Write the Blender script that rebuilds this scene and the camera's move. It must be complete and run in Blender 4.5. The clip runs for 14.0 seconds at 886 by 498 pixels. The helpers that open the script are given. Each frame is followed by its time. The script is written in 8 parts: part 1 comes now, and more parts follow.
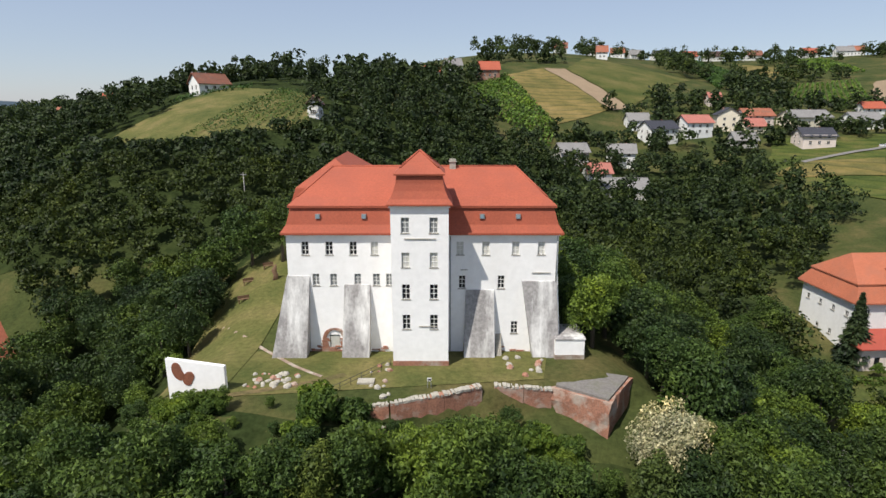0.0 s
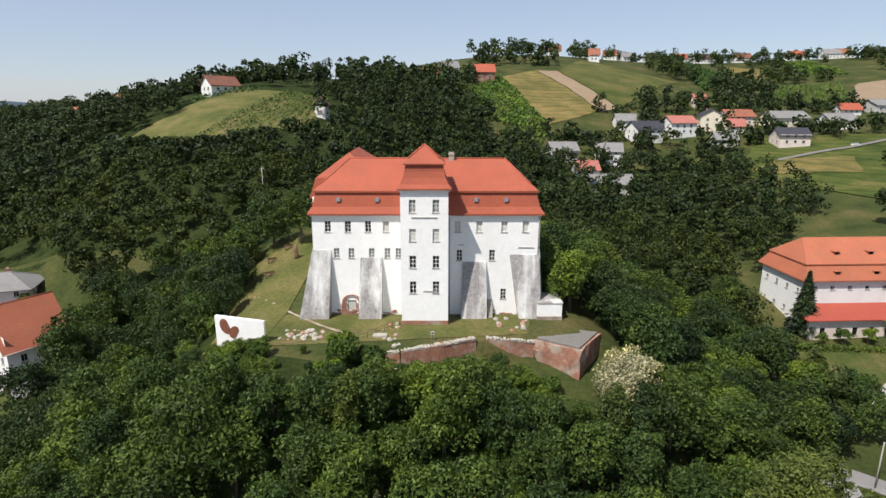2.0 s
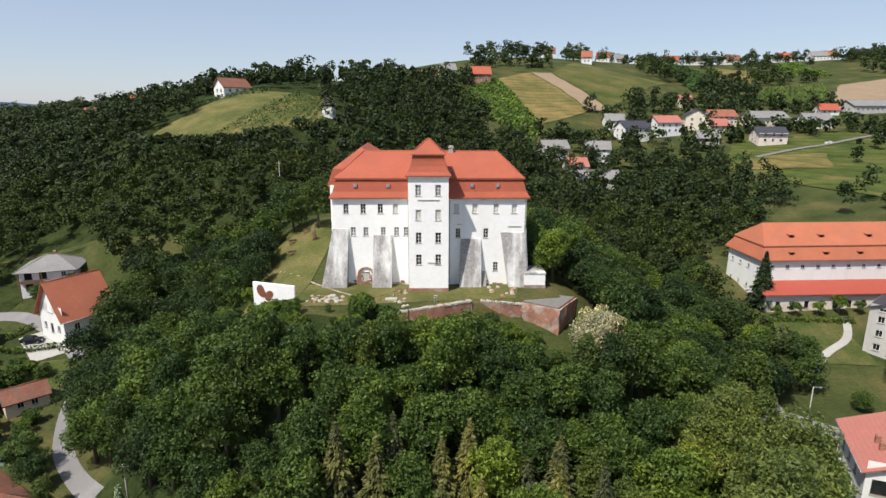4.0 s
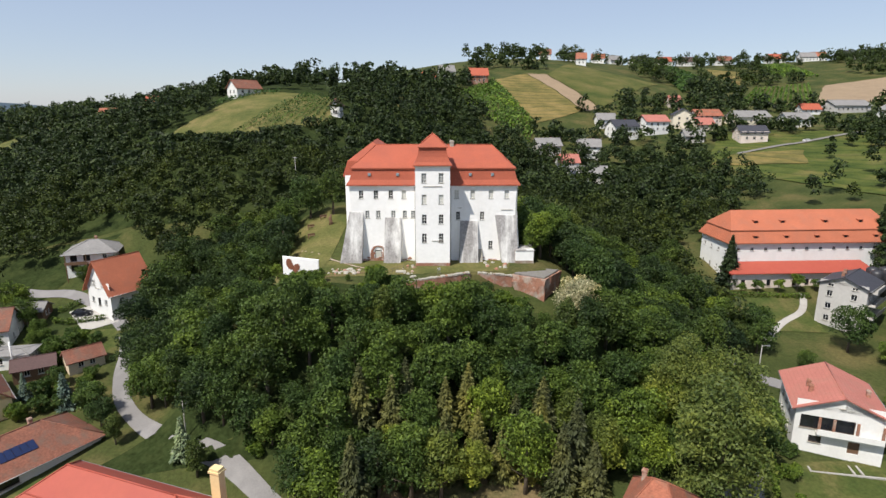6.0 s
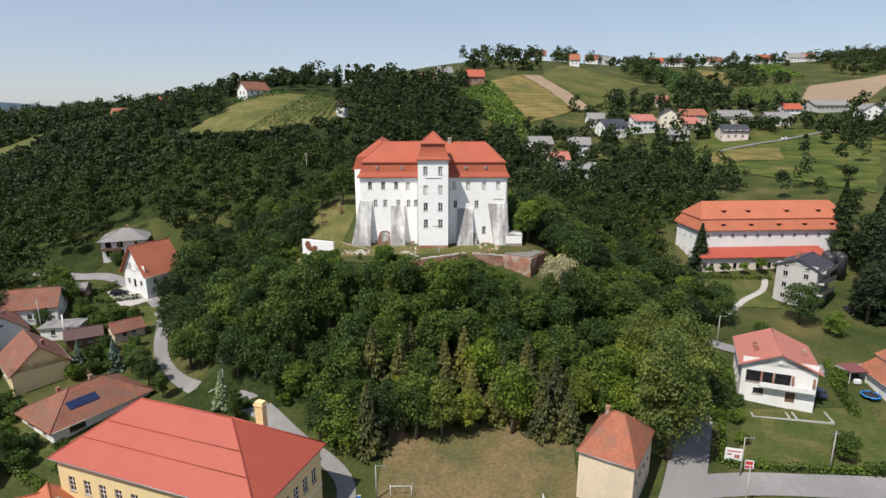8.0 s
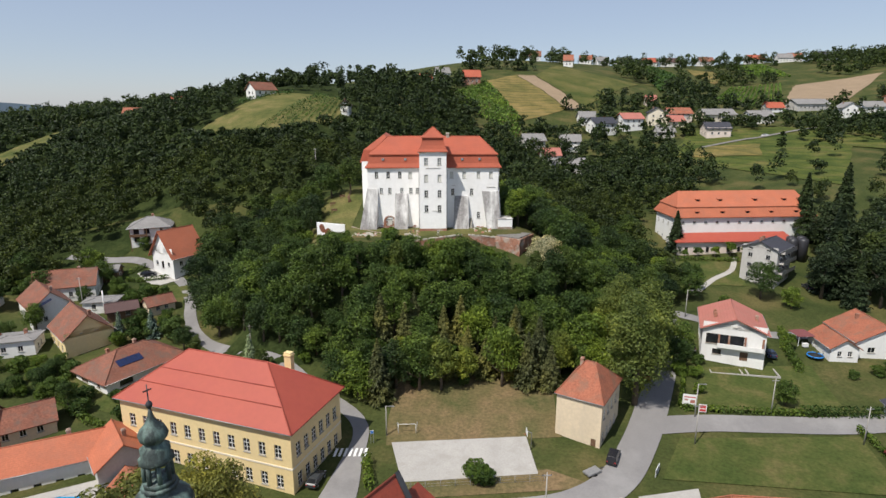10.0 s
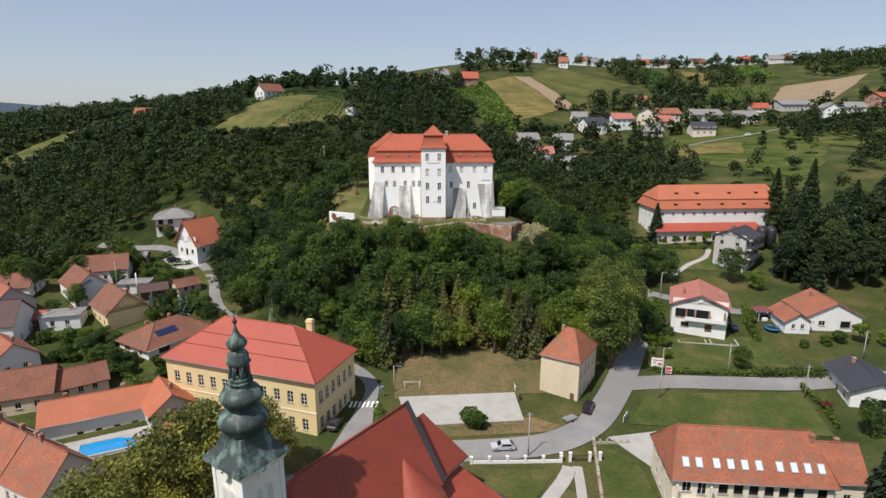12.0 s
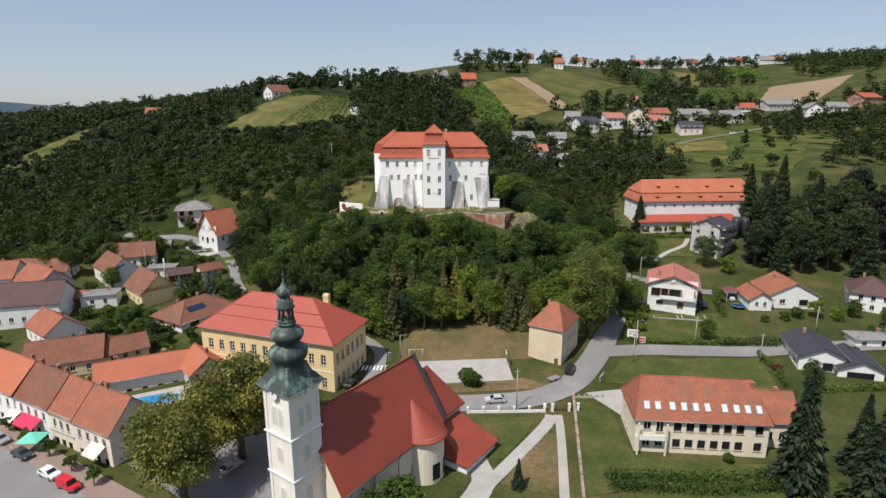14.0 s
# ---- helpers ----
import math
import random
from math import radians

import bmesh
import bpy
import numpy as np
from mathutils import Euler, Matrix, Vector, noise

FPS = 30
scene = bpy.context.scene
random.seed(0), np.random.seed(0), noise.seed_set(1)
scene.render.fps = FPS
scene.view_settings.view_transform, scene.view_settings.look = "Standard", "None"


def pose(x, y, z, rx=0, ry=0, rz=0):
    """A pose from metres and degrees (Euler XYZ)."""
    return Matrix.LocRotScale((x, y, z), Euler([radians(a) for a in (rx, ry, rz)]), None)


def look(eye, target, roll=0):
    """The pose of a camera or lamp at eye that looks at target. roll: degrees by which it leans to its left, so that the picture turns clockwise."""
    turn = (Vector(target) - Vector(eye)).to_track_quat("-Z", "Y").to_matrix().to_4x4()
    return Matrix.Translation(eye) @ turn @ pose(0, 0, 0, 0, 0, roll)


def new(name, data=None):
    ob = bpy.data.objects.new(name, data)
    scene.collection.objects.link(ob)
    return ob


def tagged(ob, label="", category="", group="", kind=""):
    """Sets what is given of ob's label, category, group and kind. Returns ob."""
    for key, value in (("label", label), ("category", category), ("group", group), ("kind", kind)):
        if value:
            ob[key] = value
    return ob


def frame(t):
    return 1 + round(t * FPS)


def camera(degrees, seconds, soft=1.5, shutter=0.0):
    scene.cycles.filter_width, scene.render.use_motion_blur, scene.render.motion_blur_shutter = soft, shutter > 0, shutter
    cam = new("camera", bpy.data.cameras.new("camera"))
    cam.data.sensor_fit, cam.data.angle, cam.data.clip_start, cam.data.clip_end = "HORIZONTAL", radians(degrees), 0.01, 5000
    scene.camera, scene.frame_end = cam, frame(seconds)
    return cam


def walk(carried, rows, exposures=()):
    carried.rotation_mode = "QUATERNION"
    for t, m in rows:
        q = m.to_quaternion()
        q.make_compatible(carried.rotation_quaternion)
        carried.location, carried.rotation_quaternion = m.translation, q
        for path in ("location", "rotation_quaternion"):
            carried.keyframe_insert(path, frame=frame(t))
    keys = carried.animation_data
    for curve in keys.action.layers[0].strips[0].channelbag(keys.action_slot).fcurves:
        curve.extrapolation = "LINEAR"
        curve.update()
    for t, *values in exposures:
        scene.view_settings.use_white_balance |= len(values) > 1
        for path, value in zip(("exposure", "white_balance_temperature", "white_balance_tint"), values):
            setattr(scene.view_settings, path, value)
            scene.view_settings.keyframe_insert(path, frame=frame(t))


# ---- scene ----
cam = camera(76.0, 14.0)
METRES, EYE, TILT, LEAN, TURN = 114.0, 62.0, -13.9, 0.0, 0.0
ROWS = [
    (0.0, 0.0, 0.0, 0.0, 0.0, 0.0, -0.0),
    (0.5, -0.0014, -0.0297, -0.0064, -0.07, 0.01, -0.02),
    (1.0, -0.0027, -0.0604, -0.0134, -0.16, 0.01, -0.02),
    (1.5, -0.004, -0.0917, -0.0215, -0.27, 0.03, -0.0),
    (2.0, -0.0054, -0.124, -0.03, -0.36, 0.05, -0.0),
    (2.5, -0.0066, -0.1573, -0.0385, -0.45, 0.06, 0.03),
    (3.0, -0.0081, -0.1908, -0.0471, -0.53, 0.08, 0.05),
    (5.5, -0.0188, -0.3633, -0.0933, -0.74, 0.16, 0.16),
    (6.0, -0.0204, -0.3988, -0.1022, -0.78, 0.15, 0.18),
    (6.5, -0.0219, -0.4345, -0.11, -0.83, 0.13, 0.2),
    (7.0, -0.0233, -0.4707, -0.1171, -0.89, 0.11, 0.2),
    (7.5, -0.0244, -0.5065, -0.1251, -0.94, 0.08, 0.23),
    (8.0, -0.0255, -0.5418, -0.1337, -1.01, 0.07, 0.27),
    (10.5, -0.0315, -0.7181, -0.1825, -1.25, 0.04, 0.4),
    (11.0, -0.0328, -0.7536, -0.1912, -1.28, 0.05, 0.4),
    (11.5, -0.0344, -0.7895, -0.1993, -1.32, 0.03, 0.4),
    (12.0, -0.0357, -0.8256, -0.2071, -1.35, 0.04, 0.41),
    (12.5, -0.0374, -0.8614, -0.2155, -1.38, 0.04, 0.41),
    (13.0, -0.0393, -0.8974, -0.2239, -1.41, 0.03, 0.41),
    (13.5, -0.0409, -0.9333, -0.2323, -1.45, -0.0, 0.41),
    (14.0, -0.0425, -0.9694, -0.2405, -1.48, -0.02, 0.44),
]
walk(cam, [(t, pose(0, 0, EYE, TILT, LEAN, TURN) @ pose(METRES * x, METRES * y, METRES * z, 90 + pitch, roll, yaw)) for t, x, y, z, yaw, pitch, roll in ROWS],
     [(0.0, 0.07), (3.0, 0.18), (5.5, 0.18), (8.0, 0.09), (11.0, -0.02), (14.0, -0.06)])

# ---- world and sun ----
SUN_AZ, SUN_EL = math.atan2(-0.69, -0.72), radians(57)
to_sun = Vector((math.sin(SUN_AZ) * math.cos(SUN_EL), math.cos(SUN_AZ) * math.cos(SUN_EL), math.sin(SUN_EL)))
world = bpy.data.worlds.new("sky")
scene.world = world
world.use_nodes = True
wn = world.node_tree
sky = wn.nodes.new("ShaderNodeTexSky")
sky.sky_type = "NISHITA"
sky.sun_disc = False
sky.sun_elevation = SUN_EL
sky.sun_rotation = SUN_AZ
sky.altitude = 200
sky.air_density, sky.dust_density, sky.ozone_density = 1.0, 0.5, 1.5
wn.nodes["Background"].inputs[1].default_value = 0.12
haze = wn.nodes.new("ShaderNodeMix")
haze.data_type = "RGBA"
haze.inputs[0].default_value = 0.55
haze.inputs[7].default_value = (3.6, 4.0, 5.2, 1)
wn.links.new(sky.outputs[0], haze.inputs[6])
wn.links.new(haze.outputs[2], wn.nodes["Background"].inputs[0])
sun = new("sun", bpy.data.lights.new("sun", "SUN"))
sun.data.energy, sun.data.angle, sun.data.color = 5.0, radians(0.6), (1.0, 0.95, 0.87)
sun.matrix_world = look((0, 0, 300), Vector((0, 0, 300)) - to_sun)


# ---- materials ----
def ramp(nt, fac, stops):
    n = nt.nodes.new("ShaderNodeValToRGB")
    e = n.color_ramp.elements
    while len(e) < len(stops):
        e.new(0.5)
    for k, (at, c) in enumerate(stops):
        e[k].position, e[k].color = at, (*c, 1)
    nt.links.new(fac, n.inputs[0])
    return n.outputs[0]


def noise_tex(nt, vec, scale, detail=4.0, rough=0.55):
    n = nt.nodes.new("ShaderNodeTexNoise")
    n.inputs["Scale"].default_value, n.inputs["Detail"].default_value, n.inputs["Roughness"].default_value = scale, detail, rough
    nt.links.new(vec, n.inputs["Vector"])
    return n.outputs["Fac"]


def mixed(nt, fac, a, b, blend="MIX"):
    n = nt.nodes.new("ShaderNodeMix")
    n.data_type, n.blend_type = "RGBA", blend
    for sock, v in ((n.inputs[0], fac), (n.inputs[6], a), (n.inputs[7], b)):
        if isinstance(v, (int, float)):
            sock.default_value = v
        elif isinstance(v, tuple):
            sock.default_value = (*v, 1)
        else:
            nt.links.new(v, sock)
    return n.outputs[2]


def maths(nt, op, a, b=0.0):
    n = nt.nodes.new("ShaderNodeMath")
    n.operation = op
    for sock, v in zip(n.inputs, (a, b)):
        if isinstance(v, (int, float)):
            sock.default_value = v
        else:
            nt.links.new(v, sock)
    return n.outputs[0]


def scaled(c, k):
    return tuple(min(1.0, v * k) for v in c)


def surface(name, colour, rough=0.8, spread=0.25, big=0.25, fine=3.0, bump=0.0, bump_scale=8.0, stain=None, stain_amount=0.5,
            stain_scale=0.15, metal=0.0, rows=None, per_object=0.0, streaks=False):
    """A weathered plain surface: two scales of grain, optional stains, optional rows of tiles (rows per metre of height)."""
    m = bpy.data.materials.new(name)
    m.use_nodes = True
    nt = m.node_tree
    b = nt.nodes["Principled BSDF"]
    b.inputs["Roughness"].default_value, b.inputs["Metallic"].default_value = rough, metal
    pos = nt.nodes.new("ShaderNodeNewGeometry").outputs["Position"]
    grain = ramp(nt, noise_tex(nt, pos, fine, 5), [(0.25, scaled(colour, 1 - spread)), (0.75, scaled(colour, 1 + spread))])
    wash = ramp(nt, noise_tex(nt, pos, big, 4), [(0.3, scaled((1, 1, 1), 1 - spread * 0.8)), (0.7, (1, 1, 1))])
    c = mixed(nt, 1.0, grain, wash, "MULTIPLY")
    if stain:
        vec = pos
        if streaks:
            mp = nt.nodes.new("ShaderNodeMapping")
            mp.inputs["Scale"].default_value = (1, 1, 0.16)
            nt.links.new(pos, mp.inputs[0])
            vec = mp.outputs[0]
        f = ramp(nt, noise_tex(nt, vec, stain_scale, 6, 0.65), [(0.48, (0, 0, 0)), (0.66, (stain_amount,) * 3)])
        c = mixed(nt, f, c, stain)
    if per_object:
        r = nt.nodes.new("ShaderNodeObjectInfo").outputs["Random"]
        c = mixed(nt, 1.0, c, ramp(nt, r, [(0.0, scaled((1, 1, 1), 1 - per_object)), (1.0, (1, 1, 1))]), "MULTIPLY")
    height = noise_tex(nt, pos, bump_scale, 3)
    if rows:
        sep = nt.nodes.new("ShaderNodeSeparateXYZ")
        nt.links.new(pos, sep.inputs[0])
        saw = maths(nt, "FRACT", maths(nt, "MULTIPLY", sep.outputs[2], rows))
        side = maths(nt, "FRACT", maths(nt, "MULTIPLY", maths(nt, "ADD", sep.outputs[0], maths(nt, "MULTIPLY", sep.outputs[1], 0.83)), 4.2))
        height = maths(nt, "ADD", maths(nt, "MULTIPLY", saw, 0.8), maths(nt, "ADD", maths(nt, "MULTIPLY", height, 0.6), maths(nt, "MULTIPLY", side, 0.3)))
        c = mixed(nt, 0.35, c, ramp(nt, saw, [(0.0, (0.55, 0.55, 0.55)), (0.25, (1, 1, 1))]), "MULTIPLY")
    nt.links.new(c, b.inputs["Base Color"])
    if bump:
        bn = nt.nodes.new("ShaderNodeBump")
        bn.inputs["Strength"].default_value, bn.inputs["Distance"].default_value = bump, 0.05
        nt.links.new(height, bn.inputs["Height"])
        nt.links.new(bn.outputs[0], b.inputs["Normal"])
    return m


def leafage(name, dark, light, through_light=0.25, tinted=True):
    """Leaves: colour varies leaf by leaf, tree by tree and over the crown."""
    m = bpy.data.materials.new(name)
    m.use_nodes = True
    nt = m.node_tree
    b = nt.nodes["Principled BSDF"]
    b.inputs["Roughness"].default_value = 0.6
    b.inputs["Specular IOR Level"].default_value = 0.25
    geo = nt.nodes.new("ShaderNodeNewGeometry")
    c = ramp(nt, geo.outputs["Random Per Island"], [(0.0, dark), (1.0, light)])
    r = nt.nodes.new("ShaderNodeObjectInfo").outputs["Random"]
    c = mixed(nt, 1.0 if tinted else 0.0, c, ramp(nt, r, [(0.0, (0.50, 0.58, 0.62)), (0.45, (0.85, 0.88, 0.8)), (0.8, (1.12, 1.1, 0.8)), (1.0, (1.5, 1.4, 0.85))]), "MULTIPLY")
    c = mixed(nt, 1.0, c, ramp(nt, noise_tex(nt, geo.outputs["Position"], 0.13, 4), [(0.3, (0.46, 0.55, 0.62)), (0.52, (0.95, 0.97, 0.92)), (0.7, (1.5, 1.38, 0.95))]), "MULTIPLY")
    nt.links.new(c, b.inputs["Base Color"])
    t = nt.nodes.new("ShaderNodeBsdfTranslucent")
    nt.links.new(c, t.inputs[0])
    mx = nt.nodes.new("ShaderNodeMixShader")
    mx.inputs[0].default_value = through_light
    nt.links.new(b.outputs[0], mx.inputs[1])
    nt.links.new(t.outputs[0], mx.inputs[2])
    nt.links.new(mx.outputs[0], nt.nodes["Material Output"].inputs[0])
    return m


def grassy(name, low, mid, high, patch=0.05, lines=0.0):
    """Grass and meadow: tufts, mown patches and dry spots."""
    m = bpy.data.materials.new(name)
    m.use_nodes = True
    nt = m.node_tree
    b = nt.nodes["Principled BSDF"]
    b.inputs["Roughness"].default_value = 0.95
    b.inputs["Specular IOR Level"].default_value = 0.1
    pos = nt.nodes.new("ShaderNodeNewGeometry").outputs["Position"]
    c = ramp(nt, noise_tex(nt, pos, patch, 5, 0.6), [(0.32, low), (0.5, mid), (0.68, high)])
    c = mixed(nt, 1.0, c, ramp(nt, noise_tex(nt, pos, 1.6, 5, 0.7), [(0.3, (0.6, 0.62, 0.6)), (0.7, (1.15, 1.12, 1.1))]), "MULTIPLY")
    if lines:
        # mown terraces that follow the slope
        sep = nt.nodes.new("ShaderNodeSeparateXYZ")
        nt.links.new(pos, sep.inputs[0])
        z = maths(nt, "ADD", maths(nt, "MULTIPLY", sep.outputs[2], lines), maths(nt, "MULTIPLY", noise_tex(nt, pos, 0.03, 2), 3.0))
        c = mixed(nt, 0.8, c, ramp(nt, maths(nt, "FRACT", z), [(0.0, (0.55, 0.62, 0.55)), (0.3, (1, 1, 1)), (0.8, (1.2, 1.12, 1.0))]), "MULTIPLY")
    nt.links.new(c, b.inputs["Base Color"])
    bn = nt.nodes.new("ShaderNodeBump")
    bn.inputs["Strength"].default_value, bn.inputs["Distance"].default_value = 0.6, 0.15
    nt.links.new(noise_tex(nt, pos, 4, 4), bn.inputs["Height"])
    nt.links.new(bn.outputs[0], b.inputs["Normal"])
    return m


M = {}
M["castle_wall"] = surface("white lime plaster", (0.92, 0.905, 0.885), 0.9, 0.05, 0.12, 1.5, 0.15, 5, (0.70, 0.67, 0.62), 0.22, 0.22, streaks=True)
M["castle_grey"] = surface("weathered grey render", (0.36, 0.34, 0.33), 0.95, 0.34, 0.45, 2.5, 0.3, 6, (0.86, 0.85, 0.82), 0.85, 0.34, streaks=True)
M["brick"] = surface("bare old brick", (0.36, 0.17, 0.11), 0.95, 0.35, 0.6, 5, 0.6, 7, (0.42, 0.38, 0.32), 0.8, 0.5)
M["ruin"] = surface("rubble masonry", (0.34, 0.25, 0.19), 0.95, 0.35, 0.5, 3, 0.8, 4, (0.45, 0.42, 0.36), 0.8, 0.7)
M["stone"] = surface("pale stone", (0.42, 0.39, 0.33), 0.95, 0.25, 0.5, 4, 0.5, 6)
M["tile_castle"] = surface("orange clay tile", (0.41, 0.097, 0.050), 0.8, 0.18, 0.2, 4, 0.5, 6, (0.31, 0.08, 0.048), 0.5, 0.25, rows=6.0)
M["tile_orange"] = surface("bright orange clay tile", (0.46, 0.14, 0.07), 0.8, 0.18, 0.2, 4, 0.5, 6, (0.33, 0.125, 0.075), 0.5, 0.3, rows=5.0)
M["tile_old"] = surface("old brown clay tile", (0.25, 0.095, 0.058), 0.85, 0.36, 0.35, 3, 0.7, 6, (0.15, 0.095, 0.07), 0.85, 0.5, rows=5.0)
M["tile_worn"] = surface("worn orange clay tile", (0.36, 0.120, 0.066), 0.85, 0.32, 0.35, 3, 0.7, 6, (0.22, 0.11, 0.07), 0.9, 0.45, rows=5.0)
M["tile_pink"] = surface("faded pink cement tile", (0.42, 0.15, 0.115), 0.85, 0.14, 0.3, 3, 0.4, 6, (0.34, 0.15, 0.11), 0.6, 0.4, rows=4.0)
M["tile_brown"] = surface("dark brown tile", (0.10, 0.055, 0.05), 0.8, 0.2, 0.3, 3, 0.4, 6, rows=5.0)
M["roof_dark"] = surface("anthracite roof tile", (0.045, 0.045, 0.055), 0.6, 0.15, 0.3, 3, 0.3, 6, rows=4.0)
M["roof_grey"] = surface("grey fibre cement roof", (0.24, 0.23, 0.22), 0.9, 0.2, 0.3, 3, 0.3, 6, rows=3.0)
M["tin_red"] = surface("red painted sheet roof", (0.36, 0.070, 0.042), 0.65, 0.06, 0.15, 1, 0.1, 2, (0.32, 0.055, 0.04), 0.5, 0.2)
M["tile_church"] = surface("red church roof tile", (0.31, 0.056, 0.030), 0.6, 0.2, 0.25, 3, 0.5, 6, (0.22, 0.046, 0.028), 0.7, 0.35, rows=5.0)
M["copper"] = surface("verdigris copper", (0.05, 0.066, 0.062), 0.6, 0.35, 1.0, 5, 0.3, 4, (0.21, 0.31, 0.265), 0.85, 0.7, metal=0.2, streaks=True)
M["lead"] = surface("dark flashing", (0.08, 0.08, 0.085), 0.5, 0.2, metal=0.5)
M["white"] = surface("white painted render", (0.78, 0.77, 0.74), 0.9, 0.05, 0.3, 2, 0.1, 6, (0.62, 0.60, 0.56), 0.35, 0.3, streaks=True)
M["cream"] = surface("cream painted render", (0.74, 0.66, 0.52), 0.9, 0.06, 0.3, 2, 0.1, 6, (0.60, 0.54, 0.44), 0.45, 0.3, streaks=True)
M["yellow"] = surface("yellow painted render", (0.74, 0.58, 0.30), 0.9, 0.06, 0.3, 2, 0.1, 6, (0.64, 0.52, 0.30), 0.4, 0.3, streaks=True)
M["beige"] = surface("beige old render", (0.68, 0.56, 0.40), 0.9, 0.08, 0.3, 2, 0.15, 6, (0.50, 0.42, 0.32), 0.55, 0.25, streaks=True)
M["pinkish"] = surface("pale pink render", (0.74, 0.63, 0.56), 0.9, 0.06, 0.3, 2, 0.1, 6, (0.55, 0.48, 0.43), 0.4, 0.3, streaks=True)
M["ivory"] = surface("ivory painted render", (0.82, 0.76, 0.67), 0.9, 0.05, 0.3, 2, 0.1, 6, (0.62, 0.57, 0.50), 0.4, 0.3, streaks=True)
M["grey_wall"] = surface("grey render", (0.52, 0.50, 0.47), 0.9, 0.08, 0.3, 2, 0.1, 6, (0.36, 0.34, 0.32), 0.5, 0.3, streaks=True)
M["glass"] = surface("dark window glass", (0.018, 0.02, 0.024), 0.06, 0.3, 0.5, 1)
M["frame"] = surface("white window frame", (0.74, 0.73, 0.70), 0.6, 0.05)
M["frame_brown"] = surface("brown window frame", (0.12, 0.07, 0.045), 0.6, 0.1)
M["shutter"] = surface("pale boarded shutter", (0.60, 0.59, 0.53), 0.8, 0.12, 1.0, 6)
M["wood"] = surface("weathered brown wood", (0.16, 0.09, 0.05), 0.8, 0.3, 0.6, 8, 0.3, 12)
M["bark"] = surface("tree bark", (0.11, 0.085, 0.06), 0.95, 0.35, 1.0, 8, 0.6, 12)
M["asphalt"] = surface("worn asphalt", (0.215, 0.205, 0.20), 0.92, 0.14, 0.2, 6, 0.15, 20, (0.29, 0.28, 0.27), 0.6, 0.12)
M["concrete"] = surface("pale concrete", (0.40, 0.38, 0.35), 0.92, 0.14, 0.2, 4, 0.15, 12, (0.30, 0.28, 0.25), 0.6, 0.3)
M["paving"] = surface("reddish paving", (0.28, 0.20, 0.165), 0.92, 0.2, 0.3, 6, 0.2, 12)
M["paint_white"] = surface("road marking paint", (0.75, 0.75, 0.73), 0.8, 0.1)
M["metal_grey"] = surface("galvanised steel", (0.36, 0.36, 0.36), 0.5, 0.15, metal=0.5)
M["metal_dark"] = surface("dark painted metal", (0.035, 0.035, 0.04), 0.45, 0.15)
M["solar"] = surface("solar cell glass", (0.015, 0.025, 0.075), 0.15, 0.2)
M["water"] = surface("blue pool water", (0.02, 0.28, 0.62), 0.08, 0.15, 0.6, 2)
M["rubber"] = surface("black rubber", (0.02, 0.02, 0.02), 0.8, 0.2)
M["cloth_red"] = surface("raspberry awning cloth", (0.62, 0.03, 0.09), 0.85, 0.08)
M["cloth_green"] = surface("turquoise awning cloth", (0.16, 0.58, 0.44), 0.85, 0.08)
M["cloth_cream"] = surface("cream awning cloth", (0.72, 0.68, 0.56), 0.85, 0.08)
M["rust"] = surface("rusty steel", (0.24, 0.085, 0.045), 0.85, 0.3, 0.8, 5)
M["soil"] = surface("dry soil", (0.27, 0.195, 0.12), 0.95, 0.2, 0.1, 1.5, 0.3, 4)
M["hay"] = grassy("mown hay meadow", (0.105, 0.105, 0.036), (0.175, 0.145, 0.055), (0.25, 0.19, 0.08), 0.06, 0.5)
M["meadow"] = grassy("summer meadow", (0.070, 0.088, 0.026), (0.125, 0.125, 0.042), (0.20, 0.165, 0.070), 0.09)
M["pasture"] = grassy("green hillside pasture", (0.055, 0.075, 0.020), (0.10, 0.105, 0.032), (0.165, 0.140, 0.056), 0.05)
M["slab"] = surface("worn grey slab", (0.20, 0.185, 0.17), 0.95, 0.25, 0.4, 3, 0.4, 6, (0.13, 0.13, 0.09), 0.7, 0.4)
M["lawn"] = grassy("mown lawn", (0.052, 0.076, 0.020), (0.080, 0.096, 0.028), (0.130, 0.118, 0.046), 0.16)
M["drygrass"] = grassy("dry grass", (0.085, 0.095, 0.036), (0.150, 0.122, 0.058), (0.215, 0.150, 0.082), 0.10)
M["slope"] = grassy("terraced hillside grass", (0.040, 0.064, 0.016), (0.078, 0.100, 0.026), (0.140, 0.128, 0.048), 0.06, 0.75)
M["ground"] = grassy("rough grass", (0.036, 0.052, 0.016), (0.064, 0.076, 0.024), (0.120, 0.105, 0.042), 0.07)
# undergrowth green, darkened so the shade under trees is in the colour
M["undergrowth_shade"] = surface("undergrowth darkened for shade", (0.030, 0.043, 0.014), 1.0, 0.45, 0.5, 1.5, 0.8, 2, (0.046, 0.058, 0.019), 0.8, 0.2)
M["undergrowth_shade"].node_tree.nodes["Principled BSDF"].inputs["Specular IOR Level"].default_value = 0.05
M["vine"] = leafage("vine leaves", (0.07, 0.13, 0.024), (0.15, 0.23, 0.05))
M["leaf"] = leafage("broad leaves", (0.03159, 0.05499, 0.01229), (0.1361, 0.2005, 0.04701))
# darker copy of the leaf colours, with the slope's shade painted in
M["leaf_dark"] = leafage("broad leaves darkened for shade", (0.0182, 0.03458, 0.01001), (0.08125, 0.1235, 0.03413))
# far_leaf made darker for the nearest wood, shade put into the colour
M["wood_dark"] = leafage("woodland leaves darkened for shade", (0.01056, 0.01848, 0.00572), (0.05152, 0.0736, 0.02208))
